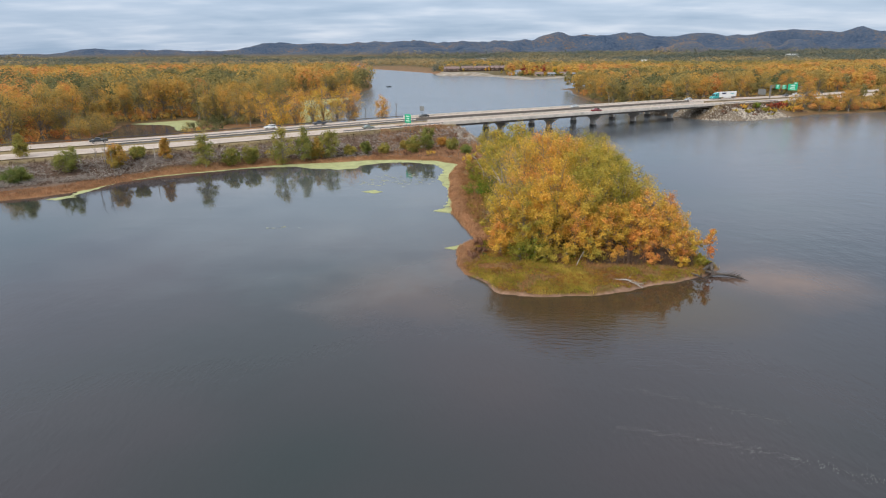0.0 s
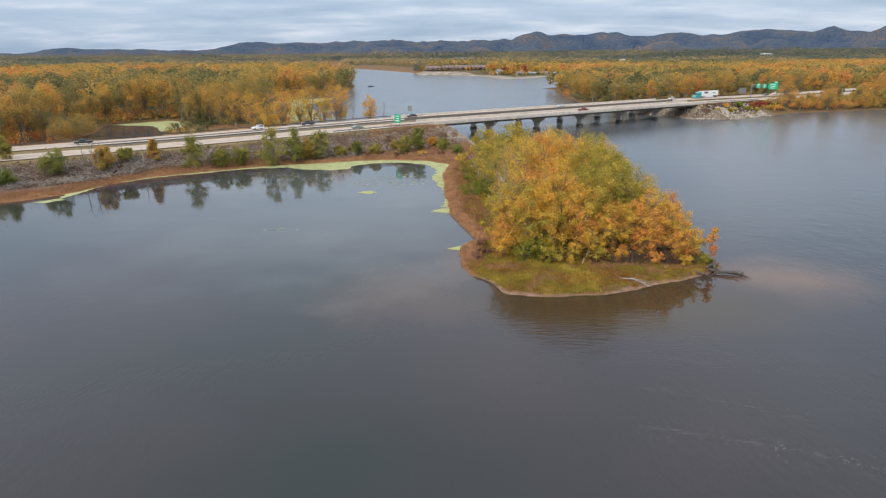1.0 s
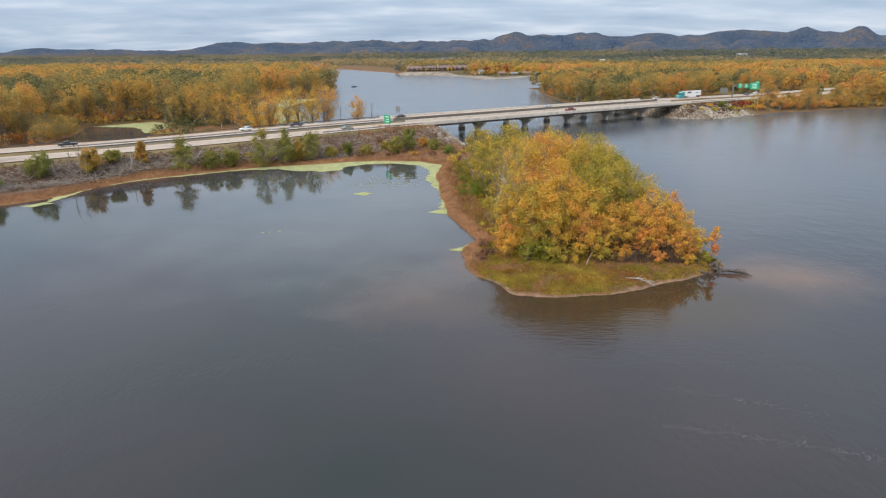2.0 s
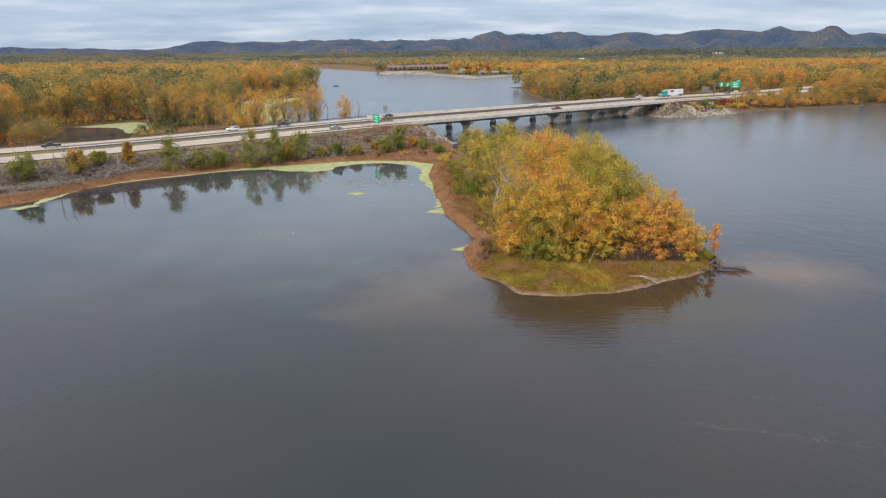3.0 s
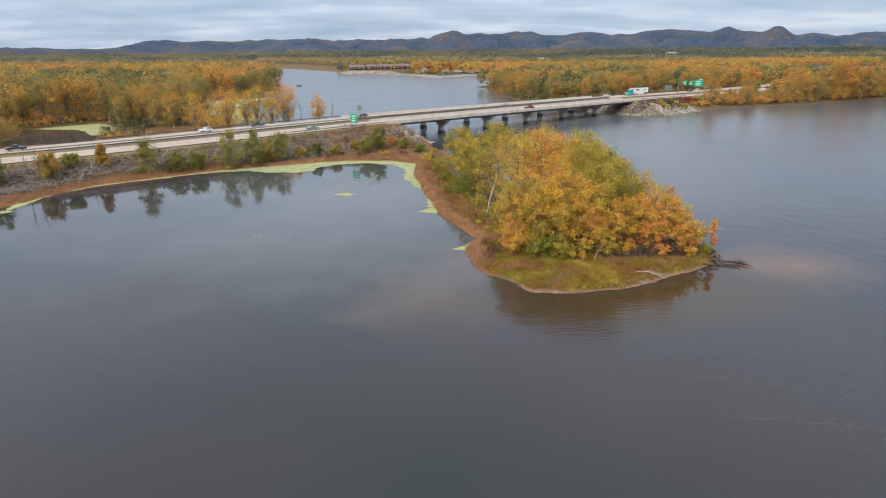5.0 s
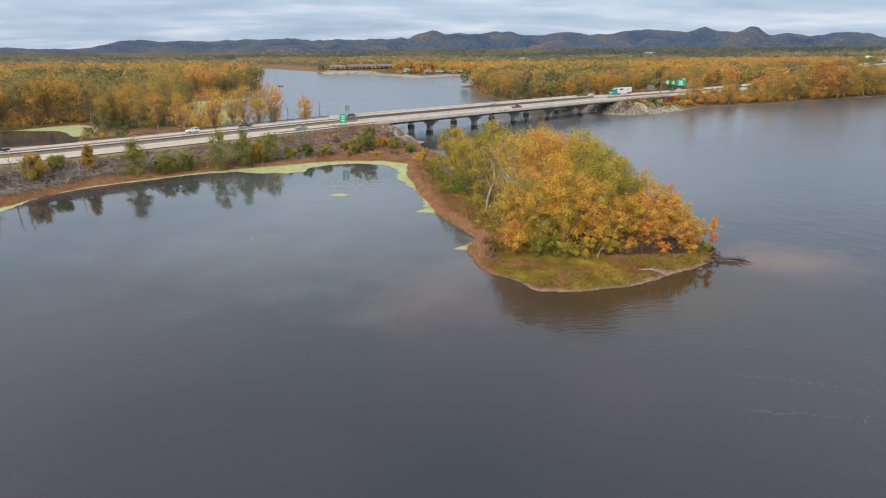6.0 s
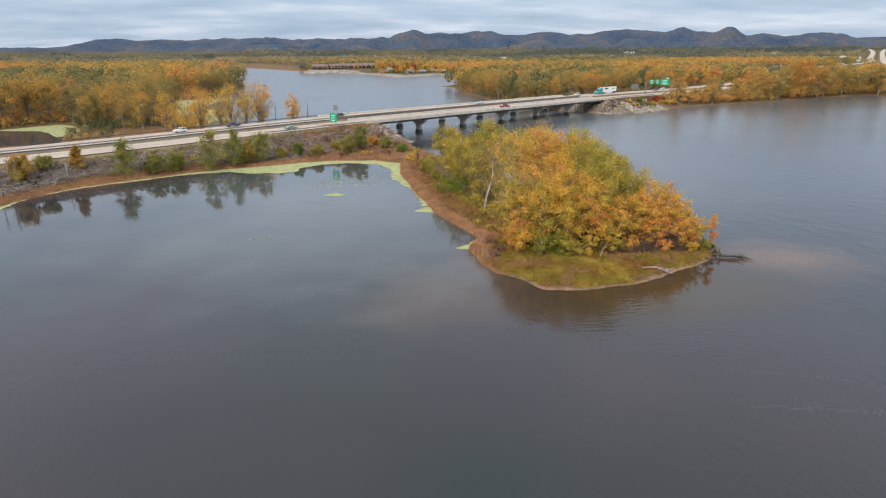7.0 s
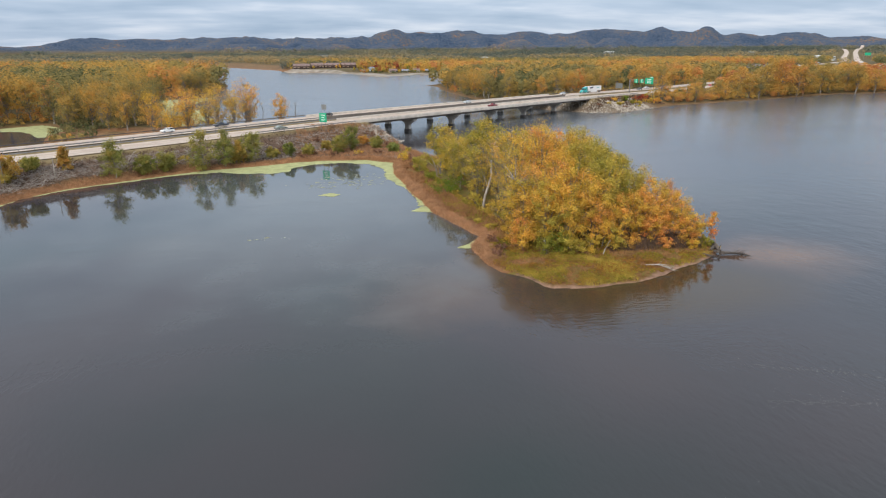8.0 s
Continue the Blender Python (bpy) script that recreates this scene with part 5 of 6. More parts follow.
def dead_brush():
    """Heaps of bleached dead branches that cover the bank below the road."""
    rng = np.random.default_rng(61)
    runs = []
    s, n = rng.uniform(-185, -24, 2600), rng.uniform(-26.5, -11.5, 2600)
    x, y = ROAD_AT[0] + UX * s - UY * n, ROAD_AT[1] + UY * s + UX * n
    z, d = land_height(x, y)[:2]
    ok = ~((s > -70) & (rng.uniform(size=2600) < 0.45)) & (fbm(x, y, 9, 88) > -0.28) & (d > 4.0)
    for px, py, pz in zip(x[ok][:1150], y[ok][:1150], z[ok][:1150]):
        for k in range(rng.integers(4, 8)):
            a, up = rng.uniform(0, 6.283), abs(rng.normal(0.25, 0.4))
            ln = rng.uniform(0.9, 2.9)
            o = Vector((px + rng.normal(0, 0.7), py + rng.normal(0, 0.7), pz + rng.uniform(0, 0.5)))
            d3 = Vector((math.cos(a), math.sin(a), up)).normalized() * ln
            mid = o + d3 * 0.5 + Vector((rng.normal(0, 0.12), rng.normal(0, 0.12), rng.normal(0, 0.1)))
            r = rng.uniform(0.025, 0.075)
            runs.append(([o, mid, o + d3], [r, r * 0.7, r * 0.3], 3))
    tagged(new("dead_branches", tubes_mesh("dead_branches", runs, GREYWOOD)), "heaps of bleached grey dead branches on the bank", "branches", kind="stuff")


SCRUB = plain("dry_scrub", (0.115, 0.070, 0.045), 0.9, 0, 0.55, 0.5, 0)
GREYWOOD = bark_material("grey_brushwood", (0.17, 0.14, 0.12), (0.52, 0.46, 0.41))
ground_cover()
dead_brush()


# ---- floating duckweed ----
def weed_mat(outline, cell, label, seed, ragged=1.0, thresh=0.0):
    """A thin floating mat over an outline on the plan, with ragged edges and holes."""
    xs = [p[0] for p in outline]
    ys = [p[1] for p in outline]
    gx, gy = np.arange(min(xs) - 2, max(xs) + 2, cell), np.arange(min(ys) - 2, max(ys) + 2, cell)
    X, Y = np.meshgrid(gx + cell / 2, gy + cell / 2)
    x, y = X.ravel(), Y.ravel()
    d = inside_distance(outline, x, y) + ragged * (fbm(x, y, 5, seed) * 1.3 + fbm(x, y, 1.4, seed + 5, 2) * 0.5) - thresh
    land = shore_distance(x, y)
    ok = (d > 0) & (land < 0.5)
    if not ok.any():
        return
    cx, cy = x[ok], y[ok]
    m = len(cx)
    h = cell / 2 * 1.02
    top = np.stack([np.stack([cx + sx * h, cy + sy * h, np.full(m, 0.028)], 1) for sx, sy in ((-1, -1), (1, -1), (1, 1), (-1, 1))], 1).reshape(-1, 3)
    tagged(new("duckweed_mat", mesh_of("duckweed_mat", top, np.arange(4 * m).reshape(m, 4), DUCKWEED)), label, "duckweed", "floating duckweed mats")


weed_mat([(-96, 150), (-93.2, 167.2), (-84.8, 177.4), (-73.6, 184.3), (-65.2, 189.2), (-58.6, 192.0), (-51, 192.5), (-43.5, 189), (-36, 188), (-32, 190), (-30, 195.5), (-25, 200.6), (-18, 201.4), (-13.5, 200.0), (-8, 197.2), (-5, 189.5), (-6, 172),
          (-3.5, 165), (-2, 150), (-2.5, 140), (3, 140), (4, 200), (-10, 212), (-40, 210), (-66, 198), (-90, 184), (-100, 160)], 0.4, "pale yellow-green duckweed fringe along the lake shore", 5, 0.85, 0.35)
weed_mat([(-4.4, 136.0), (-1.8, 139.5), (2, 140), (1.5, 132.5), (-0.4, 133.4)], 0.2, "wedge of pale green duckweed against the shore", 6, 0.4)
weed_mat([(-24.3, 156.2), (-21, 158.3), (-18.4, 156.3), (-20.5, 154.4)], 0.25, "small yellow-green duckweed patch on open water", 7, 0.25)
weed_mat([(1, 106.5), (-1.5, 107.8), (0.5, 109.4), (3.6, 112), (4, 108)], 0.2, "scum of duckweed in the island's notch", 8, 0.6, 0.2)
weed_mat([(-101, 145.5), (-97, 150), (-94, 149), (-97, 145)], 0.3, "floating weed beside the reeds", 10, 0.5, 0.1)
weed_mat([(-178, 322), (-164, 328), (-163, 345), (-150, 352), (-134, 330), (-124, 296), (-134, 291), (-142, 306), (-149, 315), (-160, 317)], 0.7, "duckweed on the pond behind the road", 15, 0.6)
weed_mat([(-145, 470), (-122, 500), (-92, 515), (-98, 470), (-100, 430), (-86, 400), (-72, 345), (-84, 322), (-100, 330), (-125, 420)], 1.0, "duckweed on the backwater behind the trees", 16, 0.9)


def weed_flecks():
    """Torn scraps of duckweed scattered over the bay."""
    rng = np.random.default_rng(73)
    verts, faces = [], []
    for cx, cy, sx, sy, count in ((-17, 168, 6, 4, 60), (-12, 176, 4, 4, 36), (-24, 172, 4, 3, 18), (-34, 121, 1.8, 0.6, 8)):
        for _ in range(count):
            x, y, r = cx + rng.normal(0, sx), cy + rng.normal(0, sy), rng.uniform(0.08, 0.36) * (1.6 if rng.uniform() < 0.12 else 1.0)
            o = len(verts)
            for q in range(6):
                w = q * math.pi / 3
                verts.append((x + 1.7 * r * math.cos(w) * rng.uniform(0.5, 1.2), y + r * math.sin(w) * rng.uniform(0.5, 1.2), 0.026))
            faces += [(o, o + 1, o + 2, o + 3), (o, o + 3, o + 4, o + 5)]
    tagged(new("duckweed_flecks", mesh_of("duckweed_flecks", verts, faces, SCUM)), "thin scattered scraps of duckweed on the bay", "duckweed", kind="stuff")


SCUM = plain("pale_duckweed_scum", (0.30, 0.30, 0.19), 0.9, 0, 0.3, 0.6, 0)
weed_flecks()


# ---- flecks of foam that drift on the lake ----
def foam():
    rng = np.random.default_rng(71)
    verts = []
    for line, count in (([(20, 59), (25, 57), (29, 55.3), (34.3, 52.5)], 300), ([(18, 51.6), (23.2, 50.3), (28.2, 48.8), (33.1, 46.8), (39, 43.8)], 560), ([(-33.5, 121.5), (-29.5, 120)], 60), ([(-26, 146), (-10, 150)], 40), ([(4, 40), (20, 34)], 40)):
        pts = np.array(line, float)
        k = rng.uniform(0, len(pts) - 1.001, count)
        i = k.astype(int)
        c = pts[i] + (pts[i + 1] - pts[i]) * (k - i)[:, None] + rng.normal(0, 1.0, (count, 2)) * rng.choice([0.25, 1.0], (count, 1), p=[0.6, 0.4])
        for (x, y), r in zip(c, rng.uniform(0.010, 0.034, count)):
            for q in range(4):
                verts.append((x + r * math.cos(q * 1.571) * rng.uniform(0.7, 2.2), y + r * math.sin(q * 1.571), 0.02))
    tagged(new("foam_flecks", mesh_of("foam_flecks", verts, np.arange(len(verts)).reshape(-1, 4), FOAM)), "thin lines of pale foam flecks on dark water", "foam", kind="stuff")


FOAM = plain("foam", (0.24, 0.24, 0.22), 0.8, 0, 0.2, 1.0, 0)
foam()


# ---- dead wood ----
def log(points, radii, mat, label, name="driftwood_log", twigs=0, seed=0):
    rng = np.random.default_rng(seed)
    ob = tagged(new(name), label, "dead wood", "dead wood on the shores")
    ob.location = points[0]
    rel = [Vector(p) - Vector(points[0]) for p in points]
    part("stem", tubes_mesh("stem", [(rel, radii, 7)], mat), ob)
    for k in range(twigs):
        f = rng.uniform(0.25, 0.95) * (len(rel) - 1)
        i = min(int(f), len(rel) - 2)
        a = rel[i].lerp(rel[i + 1], f - i)
        ln = (rel[-1] - rel[0]).length * rng.uniform(0.15, 0.35)
        d = (rel[-1] - rel[0]).normalized() + Vector((rng.normal(0, 0.7), rng.normal(0, 0.7), abs(rng.normal(0, 0.4))))
        d = d.normalized() * ln
        part("branch", tubes_mesh("branch", [([a, a + d * 0.5 + Vector((0, 0, 0.08)), a + d], [radii[0] * 0.35, radii[0] * 0.22, radii[0] * 0.06], 5)], mat), ob)
    return ob


log([(41.0, 95.2, 0.55), (43.0, 94.0, 0.42), (46.2, 92.6, 0.06)], [0.16, 0.12, 0.04], DRIFTWOOD, "dark waterlogged driftwood trunk off the island's point", twigs=14, seed=1)
log([(41.6, 94.2, 0.35), (43.6, 93.4, 0.5), (45.6, 93.6, 0.05)], [0.17, 0.13, 0.05], DRIFTWOOD, "dark tangle of dead branches in the shallows", "fallen_branch", 16, 51)
log([(40.8, 94.9, 0.55), (42.9, 94.3, 0.3), (44.9, 93.6, 0.1)], [0.15, 0.11, 0.04], DRIFTWOOD, "dark driftwood trunk lying in the shallows", twigs=12, seed=2)
log([(42.2, 96.6, 0.9), (42.0, 95.0, 0.5), (41.2, 93.4, 0.15)], [0.34, 0.22, 0.08], DRIFTWOOD, "dark uprooted stump on the island's point", twigs=14, seed=3)
log([(42.6, 97.4, 0.9), (41.6, 96.2, 0.7), (40.6, 95.6, 0.4)], [0.42, 0.36, 0.2], DRIFTWOOD, "dark root mass washed up on the island's point", "tree_stump", 16, 19)
log([(38.2, 94.2, 0.5), (39.4, 93.4, 0.3), (40.2, 92.3, 0.1)], [0.18, 0.14, 0.06], DRIFTWOOD, "dark rotting log on the bank", twigs=8, seed=4)
log([(25.6, 90.3, 0.7), (27.4, 89.1, 1.1), (29.4, 87.7, 0.3)], [0.13, 0.10, 0.03], DEADWOOD, "bleached fallen branch on the sandy edge", "fallen_branch", 20, 5)
log([(23.2, 91.4, 0.6), (24.4, 91.2, 0.7), (25.4, 90.6, 0.5)], [0.10, 0.08, 0.03], DEADWOOD, "bleached fallen branch in the grass", "fallen_branch", 3, 6)
log([(20.6, 95.2, 0.6), (21.2, 95.4, 2.2), (21.9, 95.3, 3.6)], [0.07, 0.05, 0.02], DEADWOOD, "thin bleached dead stem standing in the grass", "dead_sapling", 2, 7)
log([(9.6, 129.4, 0.4), (10.1, 129.2, 4.2), (11.2, 128.6, 8.4), (11.0, 128.2, 11.8)], [0.30, 0.26, 0.2, 0.10], DEADWOOD, "tall bleached dead trunk leaning among the trees", "dead_tree", 4, 8)
log([(12.6, 109, 0.6), (12.2, 108.6, 6), (11.2, 108, 10.2), (8.6, 107.2, 12.4)], [0.32, 0.27, 0.18, 0.05], GREYWOOD, "grey dead tree with bare limbs in the wood", "dead_tree", 13, 9)
log([(22.4, 99.4, 0.6), (22.6, 99.0, 3), (22.2, 98.6, 5.4)], [0.14, 0.1, 0.05], BARK, "dark bare trunk at the front of the wood", "dead_tree", 4, 16)
log([(31.8, 113.5, 0.8), (32.6, 113.2, 7), (34.2, 112.2, 12.6)], [0.16, 0.1, 0.03], BARK, "bare grey tree above the wood's edge", "bare_tree", 16, 17)
log([(12.0, 99.2, 0.4), (12.1, 99.0, 2.2), (11.9, 98.8, 3.6)], [0.24, 0.2, 0.12], GREYWOOD, "pale stout broken snag at the front of the wood", "snag", 0, 18)
log([(7.5, 168, 0.7), (6.8, 166, 4), (4.6, 163, 8)], [0.2, 0.15, 0.05], DEADWOOD, "grey leaning dead trunk on the neck of the island", "dead_tree", 5, 10)
log([(34.5, 121, 0.8), (35, 121, 6), (36.4, 121.4, 11.5)], [0.2, 0.13, 0.04], BARK, "bare grey tree at the wood's edge", "bare_tree", 14, 11)
log([(37.6, 104, 0.8), (38, 104, 4.6), (38.8, 104.3, 8.8)], [0.15, 0.1, 0.03], BARK, "bare grey tree near the island's point", "bare_tree", 12, 12)
log([(18, 135, 0.8), (17.8, 135, 8), (17.4, 135, 17.6)], [0.26, 0.18, 0.04], BARK, "tall bare grey tree in the wood", "bare_tree", 14, 14)
log([(9, 172, 0.8), (9.2, 172, 6), (9.6, 172, 13.4)], [0.2, 0.14, 0.03], BARK, "bare grey tree on the neck of the island", "bare_tree", 14, 15)
for k, (x, y, h, dx, mat) in enumerate(((-90, 182, 6.0, 0.15, DEADWOOD), (-106, 172, 6.4, -1.6, DEADWOOD), (-102.5, 173, 7.6, 0.3, BARK), (-100.5, 174, 8.2, 0.5, BARK), (-98.5, 174.5, 6.5, -0.4, BARK),
                                    (-76, 195, 3.4, 2.4, DEADWOOD), (-92, 177.6, 2.2, 1.7, DEADWOOD), (-60, 199, 3.5, 0.3, BARK), (3, 226, 4.2, 0.4, BARK), (6, 231, 3.8, -0.3, BARK), (-1, 236, 4.4, 0.5, BARK))):
    z = height_at(x, y)
    log([(x, y, z - 0.2), (x + dx * 0.5, y, z + h * 0.55), (x + dx, y + 0.1, z + h)], [0.13, 0.1, 0.04], mat, ("bleached bare snag" if mat is DEADWOOD else "thin bare dead tree") + " on the causeway bank", "snag", 3 if mat is DEADWOOD else 9, 20 + k)
for k, (s, n, h) in enumerate(((-30, 40, 9.5), (-44, 43, 9.0), (-56, 47, 10.5), (-86, 45, 9.0), (-66, 49, 12.0))):
    p = on_road(s, n)
    z = height_at(p.x, p.y)
    log([(p.x, p.y, z - 0.2), (p.x + 0.3, p.y, z + h * 0.5), (p.x + 0.6, p.y, z + h)], [0.16, 0.11, 0.03], BARK, "leafless grey tree on the strip behind the road", "bare_tree", 16, 40 + k)


NECK_BUSHES = [(-4, 212, 1.4, 1.6, 0.86), (-10, 212, 1.2, 1.5, 0.5), (-18, 211, 1.3, 1.6, 0.8), (-28, 210, 1.3, 1.5, 0.84), (4, 206, 1.8, 1.8, 0.45), (7, 214, 1.6, 1.6, 0.35), (1, 228, 1.6, 1.6, 0.82), (-14, 228, 1.6, 1.7, 0.88),
               (-34, 217, 1.6, 1.6, 0.86), (-44, 212, 1.4, 1.5, 0.82), (-23, 228, 1.8, 1.8, 0.9), (-3, 240, 1.8, 1.8, 0.86), (-52, 206, 1.5, 1.6, 0.8), (-62, 202, 1.3, 1.5, 0.45)]
SPIT_BUSHES = [(4, 198, 1.5, 1.5, 0.85), (6, 190, 1.8, 1.7, 0.33), (3.5, 184, 1.2, 1.2, 0.84), (5, 170, 1.3, 1.4, 0.8), (7, 145, 1.0, 1.1, 0.42),
               (7.5, 138, 0.9, 1.2, 0.3), (8, 116, 1.1, 1.3, 0.45), (6.5, 120, 0.9, 1.0, 0.34), (6, 103, 1.0, 1.2, 0.8), (4.5, 100, 0.9, 1.1, 0.82), (5.5, 107, 1.1, 1.2, 0.84)]
# on the rocky bank beyond the bridge: along the road, across it
ROCK_BUSHES = [(133, -13, 1.6, 1.8, 0.82), (138, -16, 1.4, 1.7, 0.5), (144, -12, 1.8, 2.0, 0.84), (151, -17, 1.5, 1.8, 0.45), (158, -14, 1.8, 2.0, 0.8), (165, -18, 1.6, 1.8, 0.62), (171, -14, 1.8, 2.0, 0.85), (178, -17, 2.2, 2.2, 0.58), (184, -20, 2.4, 2.4, 0.66), (190, -16, 2.6, 2.6, 0.52), (148, -21, 1.0, 1.3, 0.8), (161, -22, 1.0, 1.4, 0.36)]
ROCK_BUSHES = [(on_road(s, n).x, on_road(s, n).y, h, r, v) for s, n, h, r, v in ROCK_BUSHES]
for k, (x, y, h, r, tint) in enumerate(NECK_BUSHES + SPIT_BUSHES + ROCK_BUSHES):
    build_tree("shrub", (x, y, height_at(x, y)), h, r, tint, f"low {'russet brown' if tint > 0.78 else tone_word(tint)} bush in the rough bank vegetation", 420, 0.16, 0.05, 9, "round", "low bushes on the bank", seed=900 + k, spread=0.05, girth=0.03, mat=RUSSET if tint > 0.78 else None)


# ---- riprap ----
def stone_mesh(seed):
    rng = np.random.default_rng(seed)
    bm = bmesh.new()
    bmesh.ops.create_icosphere(bm, subdivisions=1, radius=0.5)
    for v in bm.verts:
        v.co *= rng.uniform(0.75, 1.2)
        v.co.z *= 0.7
    return from_bm("stone", bm, STONE)


def riprap(label, seed, picks):
    rng = np.random.default_rng(seed)
    shapes = [stone_mesh(seed * 10 + k) for k in range(6)]
    ob = tagged(new("riprap"), label, "rocks")
    loose_v, loose_f = [], []
    made = 0
    for s0, s1, n0, n1, count in picks:
        sa, na = rng.uniform(s0, s1, count), rng.uniform(n0, n1, count)
        za = land_height(ROAD_AT[0] + UX * sa - UY * na, ROAD_AT[1] + UY * sa + UX * na)[0]
        for k, (s, n, z) in enumerate(zip(sa, na, za)):
            p = on_road(s, n)
            if z < -0.4 or z > float(road_z(s)) - 1.0:
                continue
            size = rng.uniform(0.5, 1.35)
            m = Matrix.LocRotScale((p.x, p.y, z + size * 0.1), Euler((rng.uniform(0, 6), rng.uniform(0, 6), rng.uniform(0, 6))), Vector((size, size * rng.uniform(0.7, 1.2), size * rng.uniform(0.6, 1))))
            if made < 290:
                part("stone", shapes[k % 6], ob).matrix_basis = m
                made += 1
            else:
                me = shapes[k % 6]
                o = len(loose_v)
                loose_v += [tuple(m @ v.co) for v in me.vertices]
                loose_f += [tuple(i + o for i in f.vertices) for f in me.polygons]
    if loose_f:
        tagged(part("loose_stones", mesh_of("loose_stones", loose_v, loose_f, STONE), ob), kind="stuff")


riprap("pale limestone rubble on the bank below the bridge", 5, ((118, 172, -26, -8, 900), (122, 140, -8, 30, 300)))
riprap("grey limestone rubble round the bridge end", 6, ((-34, -14, -22, -7, 420), (-24, -12, -7, 30, 160)))
EAST_BUSHES = [(158, -15, 3.6, 2.4, 0.06), (161, -18, 2.4, 1.9, 0.28), (150, -13, 2.2, 1.6, 0.6), (172, -14, 2.0, 2.4, 0.93), (178, -15, 2.2, 2.6, 0.95), (184, -14, 2.4, 2.2, 0.9), (181, -19, 2.4, 1.8, 0.5), (190, -19, 2.8, 2.2, 0.68),
               (146, -18, 1.6, 1.4, 0.4), (189, -12, 2.6, 2.0, 0.4), (168, -19, 1.6, 1.5, 0.45)]
for k, (s, n, h, r, tint) in enumerate(EAST_BUSHES):
    p = on_road(s, n)
    build_tree("shrub", (p.x, p.y, height_at(p.x, p.y)), h, r, tint, f"{'dark green' if tint < 0.1 else tone_word(tint)} bush among the rocks by the bridge", 700, 0.28, 0.05, 10, "round", "bushes on the rocky bank", seed=600 + k, spread=0.04, girth=0.05)


# ---- signs ----
def box_part(name, size, at, mat, parent, label="", bevel=0.0):
    bm = bmesh.new()
    add_box(bm, size, (0, 0, 0), bevel)
    ob = part(name, from_bm(name, bm, mat), parent, label)
    ob.location = at
    return ob


def road_sign(s, n, width, height, low, mat, label, turn=0.0, bars=(), face=SIGN_WHITE, posts=2, foot=None):
    """A panel on posts; its face looks along the road towards lower s, the bars stand for lettering."""
    ob = tagged(new("road_sign"), label, "road sign")
    p = on_road(s, n)
    z = height_at(p.x, p.y)
    low += 0 if foot is None else foot - z
    ob.matrix_basis = Matrix.Translation((p.x, p.y, z)) @ Matrix.Rotation(ROAD_TURN + turn, 4, "Z")
    panel = box_part("panel", (0.06, width, height), (0, 0, low + height / 2), mat, ob)
    for k in range(posts):
        y = 0 if posts == 1 else (k - 0.5) * width * 0.6
        box_part("post", (0.12, 0.12, low + height * 0.9 + 0.4), (0.12, y, (low + height * 0.9 - 0.4) / 2), STEEL, ob)
    for y, h, w, t in bars:
        box_part("bar", (0.02, w * width, t * height), (-0.045, y * width, h * height), face, panel)
    return ob


road_sign(-50.5, -10.0, 3.2, 3.2, 3.0, SIGN_GREEN, "green motorway information sign on two steel posts", radians(15), ((0, 0.26, 0.6, 0.07), (0, 0.0, 0.45, 0.07), (0, -0.26, 0.6, 0.07)))
road_sign(-22.6, 28.5, 2.6, 2.1, 3.0, SIGN_BACK, "plain grey back of a road sign beside the bridge", radians(15), posts=2, foot=6.2)
road_sign(236, 33.0, 6.2, 3.6, 2.4, SIGN_BACK, "large plain grey back of a road sign", radians(-10), posts=2)
road_sign(131, 28.0, 0.9, 1.4, 1.3, SIGN_WHITE, "small pale road marker beside the bridge end", radians(-30), posts=1)
road_sign(194, 29.0, 0.9, 1.6, 1.8, SIGN_BACK, "small grey road sign on a post", radians(-30), posts=1)


def gantry(s):
    ob = tagged(new("sign_gantry"), "steel sign gantry over the carriageway with three green signs", "gantry")
    z = float(road_z(s))
    ob.matrix_basis = Matrix.Translation(on_road(s, 0, z)) @ Matrix.Rotation(ROAD_TURN, 4, "Z")
    for y in (-9.2, 9.2):
        for x in (-0.45, 0.45):
            box_part("post", (0.26, 0.26, 8.4), (x, y, 3.8), STEEL, ob)
    for x in (-0.45, 0.45):
        for h in (6.6, 7.9):
            box_part("chord", (0.16, 18.6, 0.16), (x, 0, h), STEEL, ob)
    bm = bmesh.new()
    for k in range(12):
        y = -8.6 + k * 1.56
        for x in (-0.45, 0.45):
            add_box(bm, (0.07, 0.07, 1.9), (x, y, 7.25))
    part("lattice", from_bm("lattice", bm, STEEL), ob)
    for y, w, h, mid in ((4.4, 2.6, 2.6, 7.3), (0.5, 2.4, 2.4, 7.3), (-4.6, 5.6, 3.6, 7.4)):
        sign = box_part("sign", (0.12, w, h), (-0.75, y, mid), SIGN_GREEN, ob, "green motorway direction sign")
        for k in (-0.28, 0.0, 0.28):
            box_part("bar", (0.03, w * 0.5, h * 0.08), (-0.085, 0, k * h), SIGN_WHITE, sign)
    tab = box_part("exit_tab", (0.12, 2.4, 0.9), (-0.75, -6.1, 9.7), SIGN_GREEN, ob)
    box_part("bar", (0.03, 1.6, 0.3), (-0.085, 0, 0), SIGN_WHITE, tab)


gantry(207)


# ---- vehicles ----
PAINTS = {}


def paint(colour):
    if colour not in PAINTS:
        m, t, b = material("car_paint")
        c = ramp(t, noise_of(t, 3.0, 3), [(0.3, tuple(v * 0.9 for v in colour)), (0.7, colour)])
        link(t, c, b.inputs["Base Color"])
        b.inputs["Roughness"].default_value, b.inputs["Coat Weight"].default_value = 0.35, 0.6
        PAINTS[colour] = m
    return PAINTS[colour]


